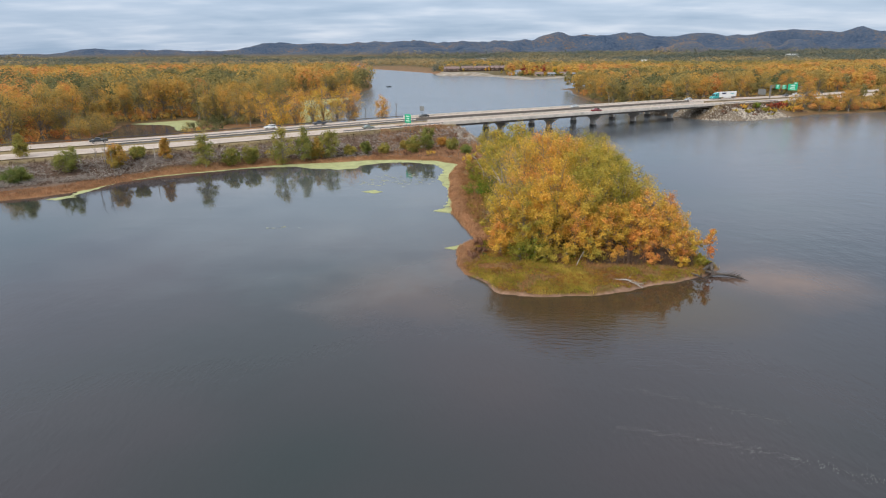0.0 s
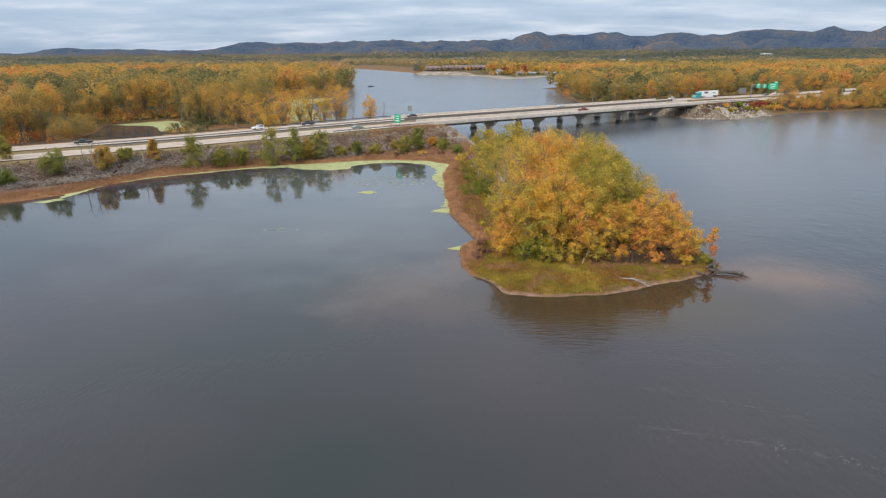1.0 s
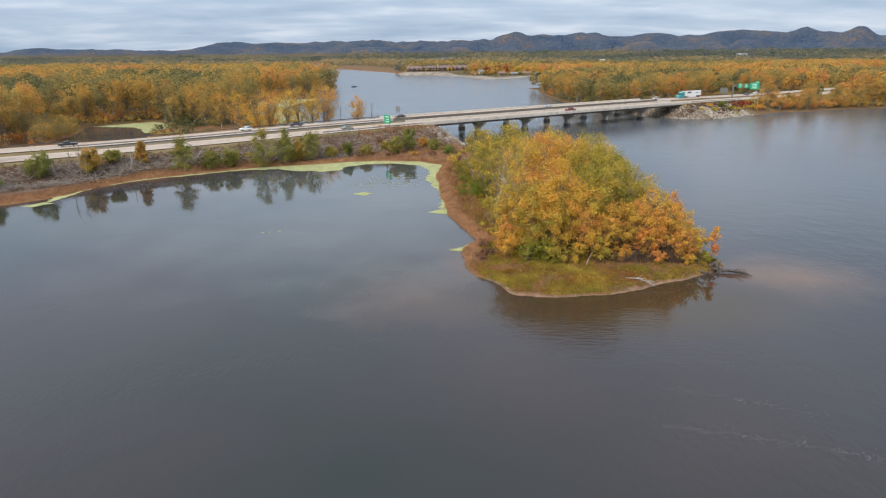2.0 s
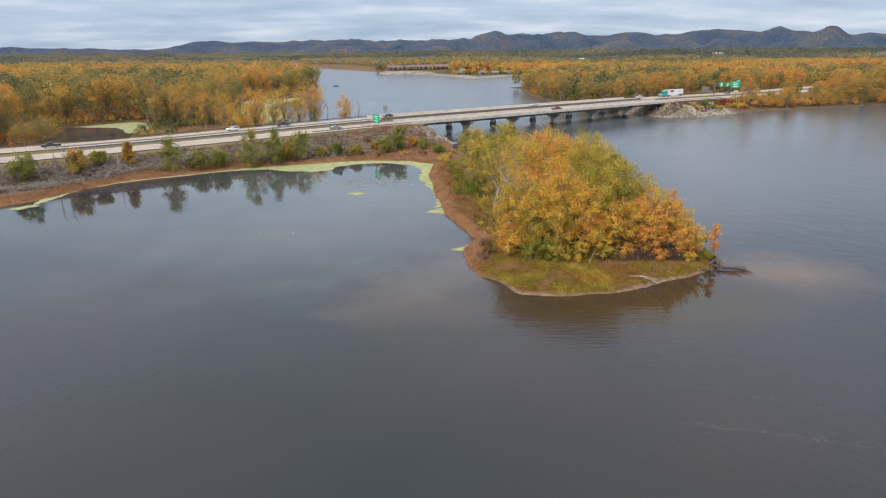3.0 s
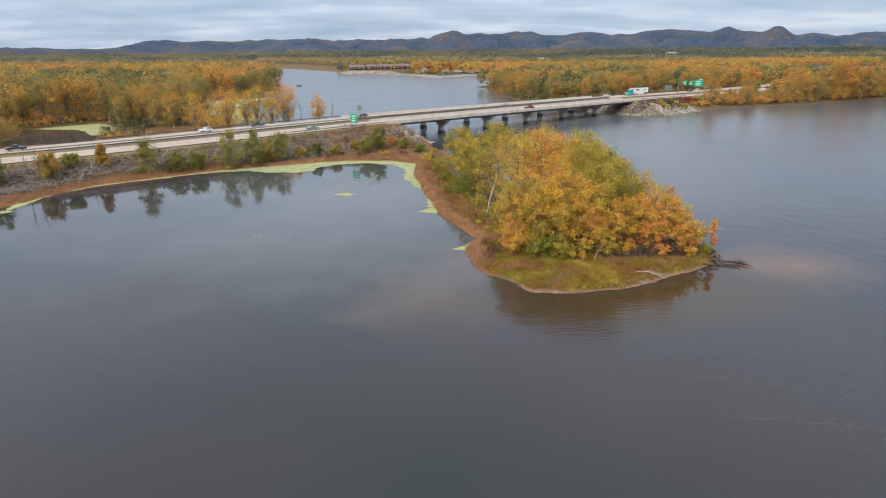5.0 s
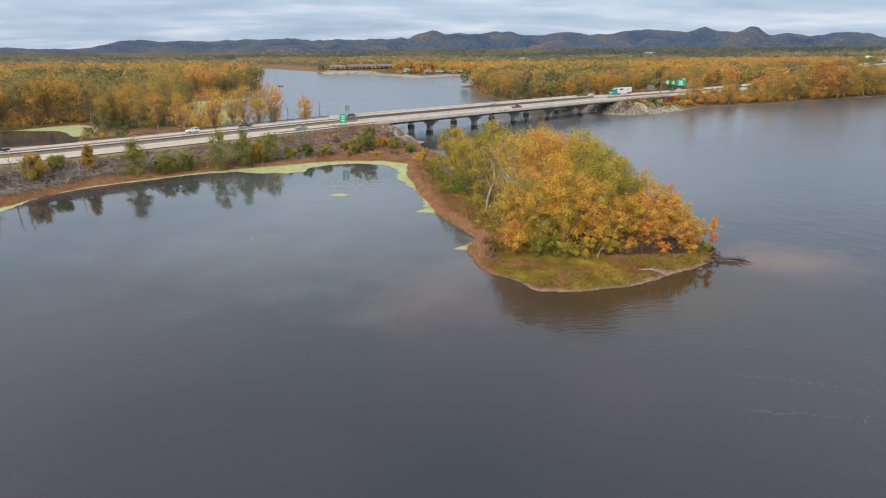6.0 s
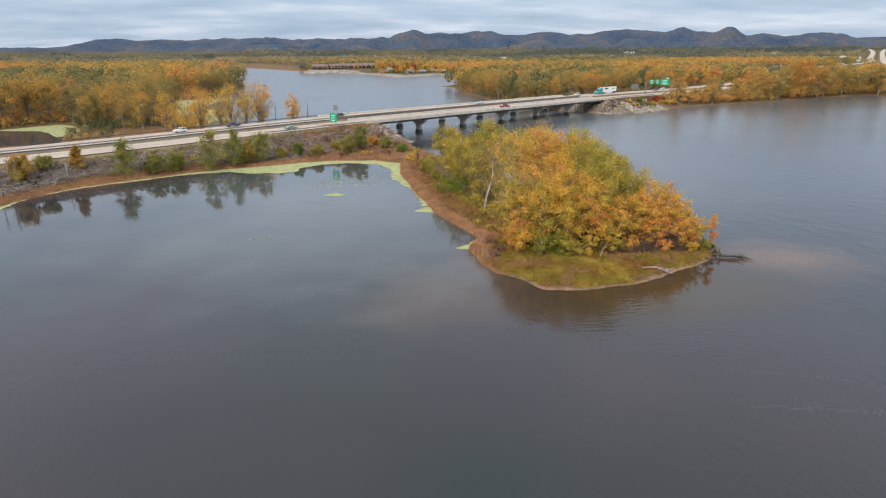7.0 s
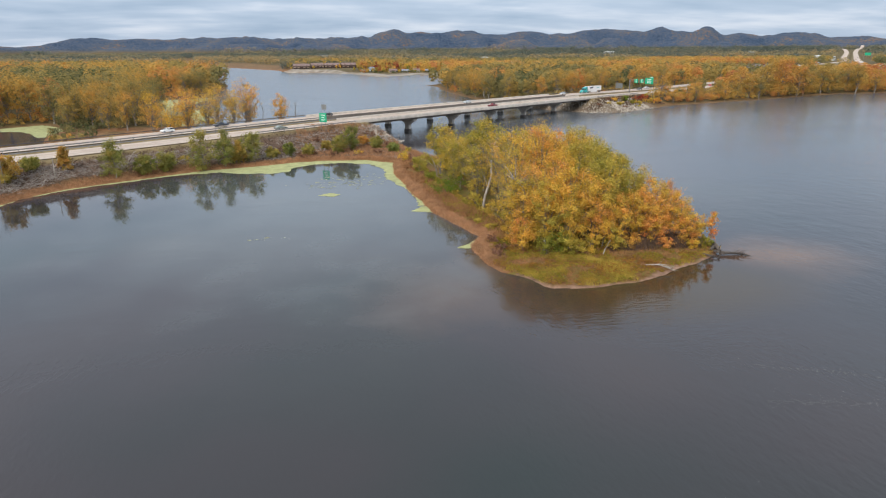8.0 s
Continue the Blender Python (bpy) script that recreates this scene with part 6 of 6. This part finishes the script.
GLASS = plain("dark_car_glass", (0.02, 0.025, 0.03), 0.12, 0, 0.1, 2.0, 0)
RUBBER = plain("tyre_rubber", (0.025, 0.025, 0.026), 0.9, 0, 0.2, 3.0)
RIM = plain("wheel_rim", (0.45, 0.45, 0.46), 0.35, 0.8, 0.15, 4.0, 0)
LAMP_CLEAR = plain("headlight_lens", (0.75, 0.76, 0.74), 0.2, 0, 0.05, 4.0, 0)
LAMP_RED = plain("rear_light_lens", (0.35, 0.02, 0.02), 0.3, 0, 0.1, 4.0, 0)


def profile_mesh(name, outline, width, mat, top_in=0.0, high=1e9, bevel=0.06):
    """A side outline (x, z) widened to a solid, its upper part drawn in."""
    bm = bmesh.new()
    rows = []
    for side in (-1, 1):
        rows.append([bm.verts.new((x, side * (width / 2 - (top_in if z > high else 0)), z)) for x, z in outline])
    bm.faces.new(rows[0])
    bm.faces.new(list(reversed(rows[1])))
    k = len(outline)
    for i in range(k):
        bm.faces.new((rows[0][i], rows[1][i], rows[1][(i + 1) % k], rows[0][(i + 1) % k]))
    bmesh.ops.recalc_face_normals(bm, faces=bm.faces)
    if bevel:
        bmesh.ops.bevel(bm, geom=list(bm.edges), offset=bevel, segments=1, affect="EDGES", clamp_overlap=True)
    return from_bm(name, bm, mat)


def wheel_meshes(radius, width):
    out = []
    for name, r, w, mat in (("tyre", radius, width, RUBBER), ("rim", radius * 0.62, width + 0.02, RIM)):
        bm = bmesh.new()
        bmesh.ops.create_cone(bm, cap_ends=True, segments=14, radius1=r, radius2=r, depth=w)
        bmesh.ops.rotate(bm, verts=bm.verts, cent=(0, 0, 0), matrix=Matrix.Rotation(radians(90), 3, "X"))
        bmesh.ops.bevel(bm, geom=[e for e in bm.edges if e.calc_length() > r * 0.3 and len(e.link_faces) == 2 and any(len(f.verts) > 4 for f in e.link_faces)], offset=0.03, segments=1, affect="EDGES")
        out.append(from_bm(name, bm, mat))
    return out


def add_wheels(ob, places, radius, width):
    tyre, rim = wheel_meshes(radius, width)
    for x, y in places:
        w = part("wheel", tyre, ob)
        w.location = (x, y, radius)
        part("rim", rim, w)


CAR_SHAPES = {
    "saloon": ([(-2.35, 0.35), (2.3, 0.35), (2.35, 0.62), (1.95, 0.84), (1.0, 0.93), (0.25, 1.38), (-0.95, 1.42), (-1.7, 1.0), (-2.3, 0.92)], [(0.9, 0.95), (0.24, 1.33), (-0.92, 1.36), (-1.55, 0.98)]),
    "estate car": ([(-2.3, 0.4), (2.25, 0.4), (2.3, 0.75), (1.9, 0.98), (1.05, 1.08), (0.4, 1.62), (-1.7, 1.68), (-2.2, 1.1)], [(0.98, 1.1), (0.4, 1.56), (-1.66, 1.6), (-2.02, 1.12)]),
    "pickup truck": ([(-2.8, 0.5), (2.7, 0.5), (2.75, 0.95), (2.3, 1.12), (1.3, 1.18), (0.75, 1.76), (-0.55, 1.8), (-0.75, 1.18), (-2.8, 1.18)], [(1.22, 1.2), (0.76, 1.7), (-0.5, 1.73), (-0.66, 1.2)]),
}


def build_car(kind, s, n, heading, colour, words):
    ob = tagged(new("car" if kind != "pickup truck" else "pickup"), f"{words} {kind} on the concrete motorway", "car", "vehicles on the motorway")
    ob.matrix_basis = Matrix.Translation(on_road(s, n, float(road_z(s)) + 0.01)) @ Matrix.Rotation(ROAD_TURN + (0 if heading > 0 else math.pi), 4, "Z")
    body, glass = CAR_SHAPES[kind]
    part("body", profile_mesh("body", body, 1.82, paint(colour), 0.16, 1.2), ob)
    part("side_windows", profile_mesh("side_windows", glass, 1.80, GLASS, 0.12, 1.25, 0.0), ob, "dark tinted side windows")
    f = body[2][0]
    b = body[0][0]
    for y in (-0.66, 0.66):
        box_part("headlight", (0.12, 0.34, 0.16), (f - 0.08, y, body[2][1] + 0.02), LAMP_CLEAR, ob, "clear headlight", 0.03)
        box_part("rear_light", (0.10, 0.26, 0.2), (b + 0.02, y, 0.85), LAMP_RED, ob, "red rear light", 0.03)
    box_part("windscreen", (0.05, 1.36, 0.55), ((glass[0][0] + glass[1][0]) / 2 + 0.06, 0, (glass[0][1] + glass[1][1]) / 2), GLASS, ob, "dark sloping windscreen").rotation_euler = (0, -math.atan2(glass[0][0] - glass[1][0], glass[1][1] - glass[0][1]), 0)
    add_wheels(ob, [(x, y) for x in (-0.6 * abs(b), 0.6 * f) for y in (-0.84, 0.84)], 0.34, 0.22)
    return ob


for kind, s, n, heading, colour, words in (
        ("pickup truck", -152, FAR_N - 1.8, -1, (0.03, 0.035, 0.04), "black"), ("estate car", -93, FAR_N + 1.8, -1, (0.75, 0.76, 0.76), "white"), ("pickup truck", -73, FAR_N + 1.8, -1, (0.03, 0.04, 0.06), "dark blue"),
        ("saloon", -25, FAR_N + 1.8, -1, (0.03, 0.03, 0.03), "black"), ("saloon", 63, FAR_N + 1.8, -1, (0.45, 0.47, 0.48), "silver"), ("estate car", 150, FAR_N + 1.8, -1, (0.50, 0.52, 0.53), "silver"),
        ("saloon", 240, FAR_N - 1.8, -1, (0.06, 0.06, 0.065), "dark grey"), ("estate car", 257, FAR_N + 1.8, -1, (0.55, 0.53, 0.5), "beige"), ("saloon", 286, FAR_N + 1.8, -1, (0.05, 0.05, 0.055), "dark grey"),
        ("saloon", -63, -1.8, 1, (0.20, 0.24, 0.22), "grey-green"), ("pickup truck", 54, -1.8, 1, (0.16, 0.02, 0.025), "dark red"), ("saloon", 321, 1.8, 1, (0.45, 0.04, 0.04), "red"), ("saloon", -210, -1.8, 1, (0.10, 0.11, 0.13), "dark grey")):
    build_car(kind, s, n, heading, colour, words)


def build_truck(s, n):
    ob = tagged(new("lorry"), "articulated lorry with a teal cab and white trailer on the motorway", "lorry", "vehicles on the motorway")
    ob.matrix_basis = Matrix.Translation(on_road(s, n, float(road_z(s)) + 0.01)) @ Matrix.Rotation(ROAD_TURN + math.pi, 4, "Z")
    teal, white = paint((0.02, 0.33, 0.33)), paint((0.82, 0.83, 0.83))
    part("cab", profile_mesh("cab", [(0.6, 0.5), (7.4, 0.5), (7.5, 1.3), (7.2, 1.75), (5.6, 2.0), (5.0, 3.1), (3.6, 3.7), (2.2, 3.9), (2.0, 1.2), (0.6, 1.1)], 2.45, teal, 0.1, 2.2, 0.08), ob, "teal sleeper cab with a long bonnet")
    box_part("windscreen", (0.06, 2.0, 0.95), (5.36, 0, 2.55), GLASS, ob, "dark sloping windscreen").rotation_euler = (0, radians(-28), 0)
    for y in (-1.2, 1.2):
        box_part("side_window", (0.9, 0.06, 0.7), (4.5, y, 2.5), GLASS, ob, "dark side window")
        box_part("headlight", (0.12, 0.36, 0.24), (7.45, y * 0.75, 1.15), LAMP_CLEAR, ob, "clear headlight")
        box_part("exhaust_stack", (0.18, 0.18, 3.2), (1.9, y * 0.95, 2.7), RIM, ob, "chrome exhaust stack", 0.04)
    box_part("trailer", (15.8, 2.55, 2.85), (-6.6, 0, 2.65), white, ob, "long white box trailer", 0.06)
    for y in (-1.285, 1.285):
        box_part("side_panel", (3.8, 0.02, 0.9), (-2.6, y, 3.2), paint((0.03, 0.04, 0.09)), ob, "dark blue printed shape on the trailer")
        box_part("side_stripe", (3.4, 0.02, 0.4), (-10.4, y, 2.9), paint((0.05, 0.4, 0.45)), ob, "teal printed bar on the trailer")
        box_part("side_skirt", (7.5, 0.05, 0.75), (-5.8, y * 0.97, 0.85), white, ob, "white side skirt")
    add_wheels(ob, [(x, y) for x in (6.5, 1.6, 0.3, -11.8, -13.1) for y in (-1.1, 1.1)], 0.5, 0.3)


build_truck(178, FAR_N + 1.8)


# ---- far shore: apartments, houses, boat ----
BROWN_WALL = plain("brown_siding", (0.105, 0.062, 0.048), 0.85, 0, 0.3, 0.4)
BROWN_ROOF = plain("brown_shingles", (0.20, 0.138, 0.122), 0.9, 0, 0.3, 0.5)
PALE_WALL = plain("pale_grey_siding", (0.45, 0.46, 0.48), 0.85, 0, 0.15, 0.4)
WHITE_WALL = plain("white_siding", (0.70, 0.70, 0.68), 0.8, 0, 0.12, 0.4)
TAN_WALL = plain("tan_siding", (0.42, 0.33, 0.25), 0.85, 0, 0.2, 0.4)
GREY_ROOF = plain("grey_shingles", (0.22, 0.23, 0.25), 0.9, 0, 0.25, 0.5)
WINDOW = plain("dark_window", (0.03, 0.035, 0.045), 0.15, 0, 0.2, 0.5, 0)


def gable(length, depth, wall, rise, over=0.5):
    """Roof of two slopes with gable ends, as a bmesh."""
    bm = bmesh.new()
    l, d = length / 2 + over, depth / 2 + over
    v = [bm.verts.new(p) for p in ((-l, -d, wall - 0.15), (l, -d, wall - 0.15), (l, d, wall - 0.15), (-l, d, wall - 0.15), (-l + over, 0, wall + rise), (l - over, 0, wall + rise))]
    for f in ((0, 1, 5, 4), (2, 3, 4, 5), (1, 2, 5), (3, 0, 4), (3, 2, 1, 0)):
        bm.faces.new([v[i] for i in f])
    return bm


def building(name, x, y, turn, length, depth, wall, rise, wall_mat, roof_mat, label, bays, floors, category="house"):
    ob = tagged(new(name), label, category, "buildings on the far shore")
    ob.matrix_basis = pose(x, y, height_at(x, y) - 0.3, 0, 0, turn)
    bm = bmesh.new()
    add_box(bm, (length, depth, wall + 0.3), (0, 0, (wall + 0.3) / 2), 0.05)
    part("wall", from_bm("wall", bm, wall_mat), ob)
    part("roof", from_bm("roof", gable(length, depth, wall + 0.3, rise), roof_mat), ob)
    w = length / bays
    for k in range(bays):
        for f in range(floors):
            box_part("window", (w * 0.52, 0.12, wall / floors * 0.5), (-length / 2 + (k + 0.5) * w, -depth / 2 - 0.03, (f + 0.52) * wall / floors), WINDOW, ob, "dark window")
    box_part("door", (1.1, 0.12, 2.1), (length * 0.12, -depth / 2 - 0.05, 1.35), BROWN_WALL, ob, "brown door")
    return ob


for x, y, turn, ln in ((-34, 1122, 4, 26), (-8, 1128, 10, 20), (17, 1134, 6, 26), (47, 1140, 12, 30)):
    block = building("apartment_block", x, y, turn, ln, 13, 5.0, 3.6, BROWN_WALL, BROWN_ROOF, "long brown two-storey apartment block on the far shore", 8, 2, "apartments")
    for k in (-0.33, 0.0, 0.33):
        bm = gable(15.6, 5.2, 4.6, 3.2, 0.4)
        bm.transform(Matrix.Translation((k * ln, 0, 0)) @ Matrix.Rotation(math.pi / 2, 4, "Z"))
        part("cross_gable", from_bm("cross_gable", bm, BROWN_ROOF), block)
    for k in (-0.42, -0.17, 0.17, 0.42):
        box_part("balcony", (3.0, 1.4, 1.0), (k * ln, -7.2, 3.1), TAN_WALL, block, "tan balcony")
for x, y, turn, ln, dp, wl, rs, wm_, rf, lab in (
        (72, 1012, 30, 9, 8, 4.4, 3.6, PALE_WALL, GREY_ROOF, "pale gabled house with a steep grey roof by the beach"), (60, 1022, -10, 6, 5, 2.6, 1.6, WHITE_WALL, GREY_ROOF, "small white shed on the far shore"),
        (102, 990, 10, 12, 8, 2.8, 2.2, TAN_WALL, BROWN_ROOF, "low tan house behind the beach"), (120, 984, 5, 11, 7, 2.6, 2.0, PALE_WALL, GREY_ROOF, "low pale house behind the beach"),
        (138, 992, -8, 11, 7, 2.8, 2.2, WHITE_WALL, BROWN_ROOF, "white house with a brown roof"), (151, 985, 4, 8, 6, 2.6, 1.8, TAN_WALL, GREY_ROOF, "small tan house near the shore")):
    building("house", x, y, turn, ln, dp, wl, rs, wm_, rf, lab, 4, 1 if wl < 4 else 2)
for x, y, turn, ln, dp, wl, lab in ((385, 1500, 15, 12, 9, 14.5, "white building among far trees"), (1060, 2250, 20, 40, 20, 13, "long low white roof among far trees"),
                                (1100, 1285, 45, 24, 12, 15, "long white building by the interchange"), (1330, 1500, 40, 30, 16, 10, "pale building by the interchange"), (1500, 2050, 42, 40, 16, 9, "pale building beyond the interchange"),
                                (40, 2300, 0, 60, 20, 12, "blue-grey roofed hall beyond the woods")):
    building("far_building", x, y, turn, ln, dp, wl, 2.0, PALE_WALL if "blue" in lab else WHITE_WALL, GREY_ROOF if "blue" in lab else WHITE_WALL, lab, 5, 2, "building")
# trees by the apartments and the far houses: place, height, tint
APARTMENT_TREES = [(-52, 1146, 11, 0.5), (-22, 1150, 12, 0.42), (6, 1156, 12, 0.55), (34, 1160, 13, 0.48), (62, 1150, 12, 0.6), (-14, 1118, 5, 0.5), (24, 1124, 5, 0.6), (70, 1118, 10, 0.45), (84, 1060, 12, 1.0), (102, 1044, 12, 1.0),
                   (56, 1060, 9, 0.45), (48, 1048, 5, 0.4), (60, 1170, 10, 0.4), (66, 1055, 11, 0.6), (30, 1125, 7, 0.55)]
BEACH_TREES = [(96, 998, 5, 0.4), (78, 1034, 9, 1.0), (90, 1018, 8, 0.52), (60, 1032, 8, 0.45), (84, 1022, 11, 1.0), (92, 1005, 9, 1.0), (78, 1000, 8, 0.3), (66, 1000, 6, 0.5), (88, 988, 6, 0.42), (96, 1030, 12, 0.58)]
GARDEN_TREES = [(118, 1034, 12, 0.5), (140, 1022, 12, 0.56), (116, 990, 4, 0.5), (150, 1010, 11, 0.62), (135, 984, 4, 0.45), (162, 980, 8, 0.55), (108, 1008, 9, 0.6), (110, 1000, 10, 1.0), (126, 996, 9, 0.02), (112, 1015, 13, 1.0),
                (142, 1000, 8, 1.0), (110, 978, 5, 0.55), (130, 978, 5, 0.36), (146, 975, 6, 0.6), (160, 1000, 10, 0.5), (172, 985, 11, 0.56), (130, 1025, 13, 0.52)]
for k, (x, y, h, tint) in enumerate(APARTMENT_TREES + BEACH_TREES + GARDEN_TREES):
    build_tree("tree", (x, y, height_at(x, y)), h, h * 0.36, tint, f"{'dark evergreen' if tint < 0.05 else tone_word(tint)} tree by the far houses", 260, 0.8, 0.1, 10, "round", "trees by the far houses", seed=800 + k, spread=0.03)

rng = np.random.default_rng(57)
x, y = scatter(58, 176, 996, 1085, 6.5, rng)
joined_wood("undergrowth", x, y, rng.uniform(3.0, 8.5, len(x)), np.clip(0.46 + rng.normal(0, 0.16, len(x)), 0.05, 0.95), 46, 0.75, "garden trees and bushes among the far houses", 58, LEAF_SHARED, 1.6, low=0.0)
x, y = scatter(64, 172, 958, 998, 5.5, rng)
keep = (shore_distance(x, y) > 20) & (rng.uniform(size=len(x)) < 0.55)
x, y = x[keep], y[keep]
joined_wood("undergrowth", x, y, rng.uniform(1.4, 4.2, len(x)), np.where(rng.uniform(size=len(x)) < 0.4, 0.02, 0.4 + rng.normal(0, 0.12, len(x))), 40, 0.6, "dark hedges and garden bushes before the far houses", 60, LEAF_SHARED, 1.7, low=0.0)
x, y = scatter(-64, 84, 1150, 1230, 8.0, rng)
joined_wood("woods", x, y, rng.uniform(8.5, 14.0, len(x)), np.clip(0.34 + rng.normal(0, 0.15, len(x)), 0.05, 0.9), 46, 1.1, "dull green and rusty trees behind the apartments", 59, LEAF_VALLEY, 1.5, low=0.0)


def motor_boat(x, y):
    ob = tagged(new("fishing_boat"), "small dark open fishing boat on the river", "boat")
    ob.matrix_basis = pose(x, y, 0, 0, 0, 10)
    rings, verts, faces = [(-2.6, 1.0), (-1, 1.1), (1, 1.0), (2.2, 0.55), (2.8, 0.05)], [], []
    for px, w in rings:
        verts += [(px, -w, 0.75), (px, -w * 0.6, -0.15), (px, w * 0.6, -0.15), (px, w, 0.75), (px, w * 0.85, 0.72), (px, -w * 0.85, 0.72)]
    for i in range(4):
        for j in range(6):
            faces.append((i * 6 + j, (i + 1) * 6 + j, (i + 1) * 6 + (j + 1) % 6, i * 6 + (j + 1) % 6))
    part("hull", mesh_of("hull", verts, faces, paint((0.05, 0.06, 0.07))), ob)
    box_part("motor", (0.4, 0.4, 0.9), (-2.8, 0, 0.7), RUBBER, ob, "black outboard motor", 0.08)
    for px in (-1.4, 0.6):
        box_part("seat", (0.5, 1.4, 0.12), (px, 0, 0.6), TAN_WALL, ob, "tan bench seat", 0.03)
        box_part("seat_back", (0.1, 1.1, 0.6), (px - 0.3, 0, 0.95), RUBBER, ob, "black seat back", 0.03)


motor_boat(-87, 697)


# ---- the interchange beyond the right bank ----
def ribbon(run, width, z, mat, name, label, thick=0.0):
    """A raised road over places on the plan, smoothed, with sloping sides."""
    pts = [Vector((x, y, 0)) for x, y in run]
    fine = []
    for i in range(len(pts) - 1):
        a, b, c, d = pts[max(i - 1, 0)], pts[i], pts[i + 1], pts[min(i + 2, len(pts) - 1)]
        for k in range(6):
            t = k / 6
            fine.append(0.5 * ((2 * b) + (c - a) * t + (2 * a - 5 * b + 4 * c - d) * t * t + (3 * b - a - 3 * c + d) * t * t * t))
    fine.append(pts[-1])
    verts, faces = [], []
    for i, p in enumerate(fine):
        d = (fine[min(i + 1, len(fine) - 1)] - fine[max(i - 1, 0)]).normalized()
        side = Vector((-d.y, d.x, 0))
        rise_ = max(0.0, height_at(p.x, p.y) - 3.0)
        for o, h in ((-width * 1.4, -3.5), (-width / 2, z + rise_), (width / 2, z + rise_), (width * 1.4, -3.5)) if thick else ((-width / 2, z + rise_), (width / 2, z + rise_)):
            verts.append(tuple(p + side * o + Vector((0, 0, h))))
    k = 4 if thick else 2
    for i in range(len(fine) - 1):
        for j in range(k - 1):
            faces.append((i * k + j, (i + 1) * k + j, (i + 1) * k + j + 1, i * k + j + 1))
    me = mesh_of(name, verts, faces, mat, {"track": [0.2] * len(verts)})
    tagged(new(name, me), label, "road" if not thick else "bank", kind="structure")


BROWN_GRASS = plain("dry_verge_grass", (0.17, 0.125, 0.055), 0.9, 0, 0.35, 0.1)
for run in SLIP_ROADS:
    ribbon(run, 15, 5.7, BROWN_GRASS, "road_bank", "dry grass bank under a slip road", 1.0)
    ribbon(run, 13, 5.95, ROAD, "slip_road", "pale concrete slip road of the interchange")
far_sign = tagged(new("road_sign"), "large green direction sign over the far slip road", "road sign")
far_sign.matrix_basis = pose(1395, 1452, 0, 0, 0, 45)
box_part("panel", (0.4, 13, 7), (0, 0, 18), SIGN_GREEN, far_sign)
for y in (-8, 8):
    box_part("post", (0.6, 0.6, 22), (0.6, y, 11), STEEL, far_sign)


# queues of cars on the slip roads
def slip_traffic():
    rng = np.random.default_rng(91)
    paints = ((0.72, 0.72, 0.72), (0.05, 0.05, 0.06), (0.45, 0.46, 0.48), (0.30, 0.03, 0.03), (0.08, 0.11, 0.2))
    words = ("white", "black", "silver", "red", "dark blue")
    for run, leg, steps_at in ((0, 1, (0.3, 0.6, 0.85)), (0, 2, (0.2, 0.5, 0.8)), (0, 3, (0.1, 0.35, 0.5, 0.8)), (0, 4, (0.2, 0.45, 0.7, 0.9)), (0, 5, (0.3, 0.7)), (1, 2, (0.2, 0.6)), (1, 3, (0.15, 0.4, 0.75)), (1, 4, (0.3, 0.6, 0.9)), (2, 0, (0.3, 0.7))):
        (x0, y0), (x1, y1) = SLIP_ROADS[run][leg], SLIP_ROADS[run][leg + 1]
        turn = math.atan2(y1 - y0, x1 - x0)
        for f in steps_at:
            k = int(rng.integers(0, 5))
            side = rng.choice([-2.6, 2.6])
            ob = build_car(rng.choice(["saloon", "estate car", "pickup truck"]), 0, 0, 1, paints[k], words[k])
            ob.matrix_basis = Matrix.Translation((x0 + f * (x1 - x0) - side * math.sin(turn), y0 + f * (y1 - y0) + side * math.cos(turn), 5.97)) @ Matrix.Rotation(turn + (math.pi if side > 0 else 0), 4, "Z")


slip_traffic()


# the car park among the trees beyond the interchange
def car_park():
    rng = np.random.default_rng(95)
    asphalt = plain("car_park_asphalt", (0.12, 0.11, 0.115), 0.9, 0, 0.25, 0.2)
    a, run, deep = (700, 985), Vector((0.84, 0.54, 0)), Vector((-0.54, 0.84, 0))
    verts = [tuple(Vector((*a, 1.9)) + run * u + deep * v) for u, v in ((0, 0), (260, 0), (260, 90), (0, 90))]
    tagged(new("car_park", mesh_of("car_park", verts, [(0, 1, 2, 3)], asphalt)), "dark asphalt car park among the far trees", "car park", kind="structure")
    paints = (((0.72, 0.72, 0.72), "white"), ((0.05, 0.05, 0.06), "black"), ((0.45, 0.46, 0.48), "silver"), ((0.30, 0.03, 0.03), "red"))
    for k in range(30):
        colour, word = paints[int(rng.integers(0, 4))]
        ob = build_car(str(rng.choice(["saloon", "estate car"])), 0, 0, 1, colour, word)
        p = Vector((*a, 1.92)) + run * (8 + (k % 15) * 16.5 + rng.uniform(-4, 4)) + deep * (14 + (k // 15) * 38)
        ob.matrix_basis = Matrix.Translation(p) @ Matrix.Rotation(math.atan2(0.84, -0.54), 4, "Z")
        tagged(ob, f"{word} car parked in the car park by the interchange", "car", "cars in the car park")


car_park()
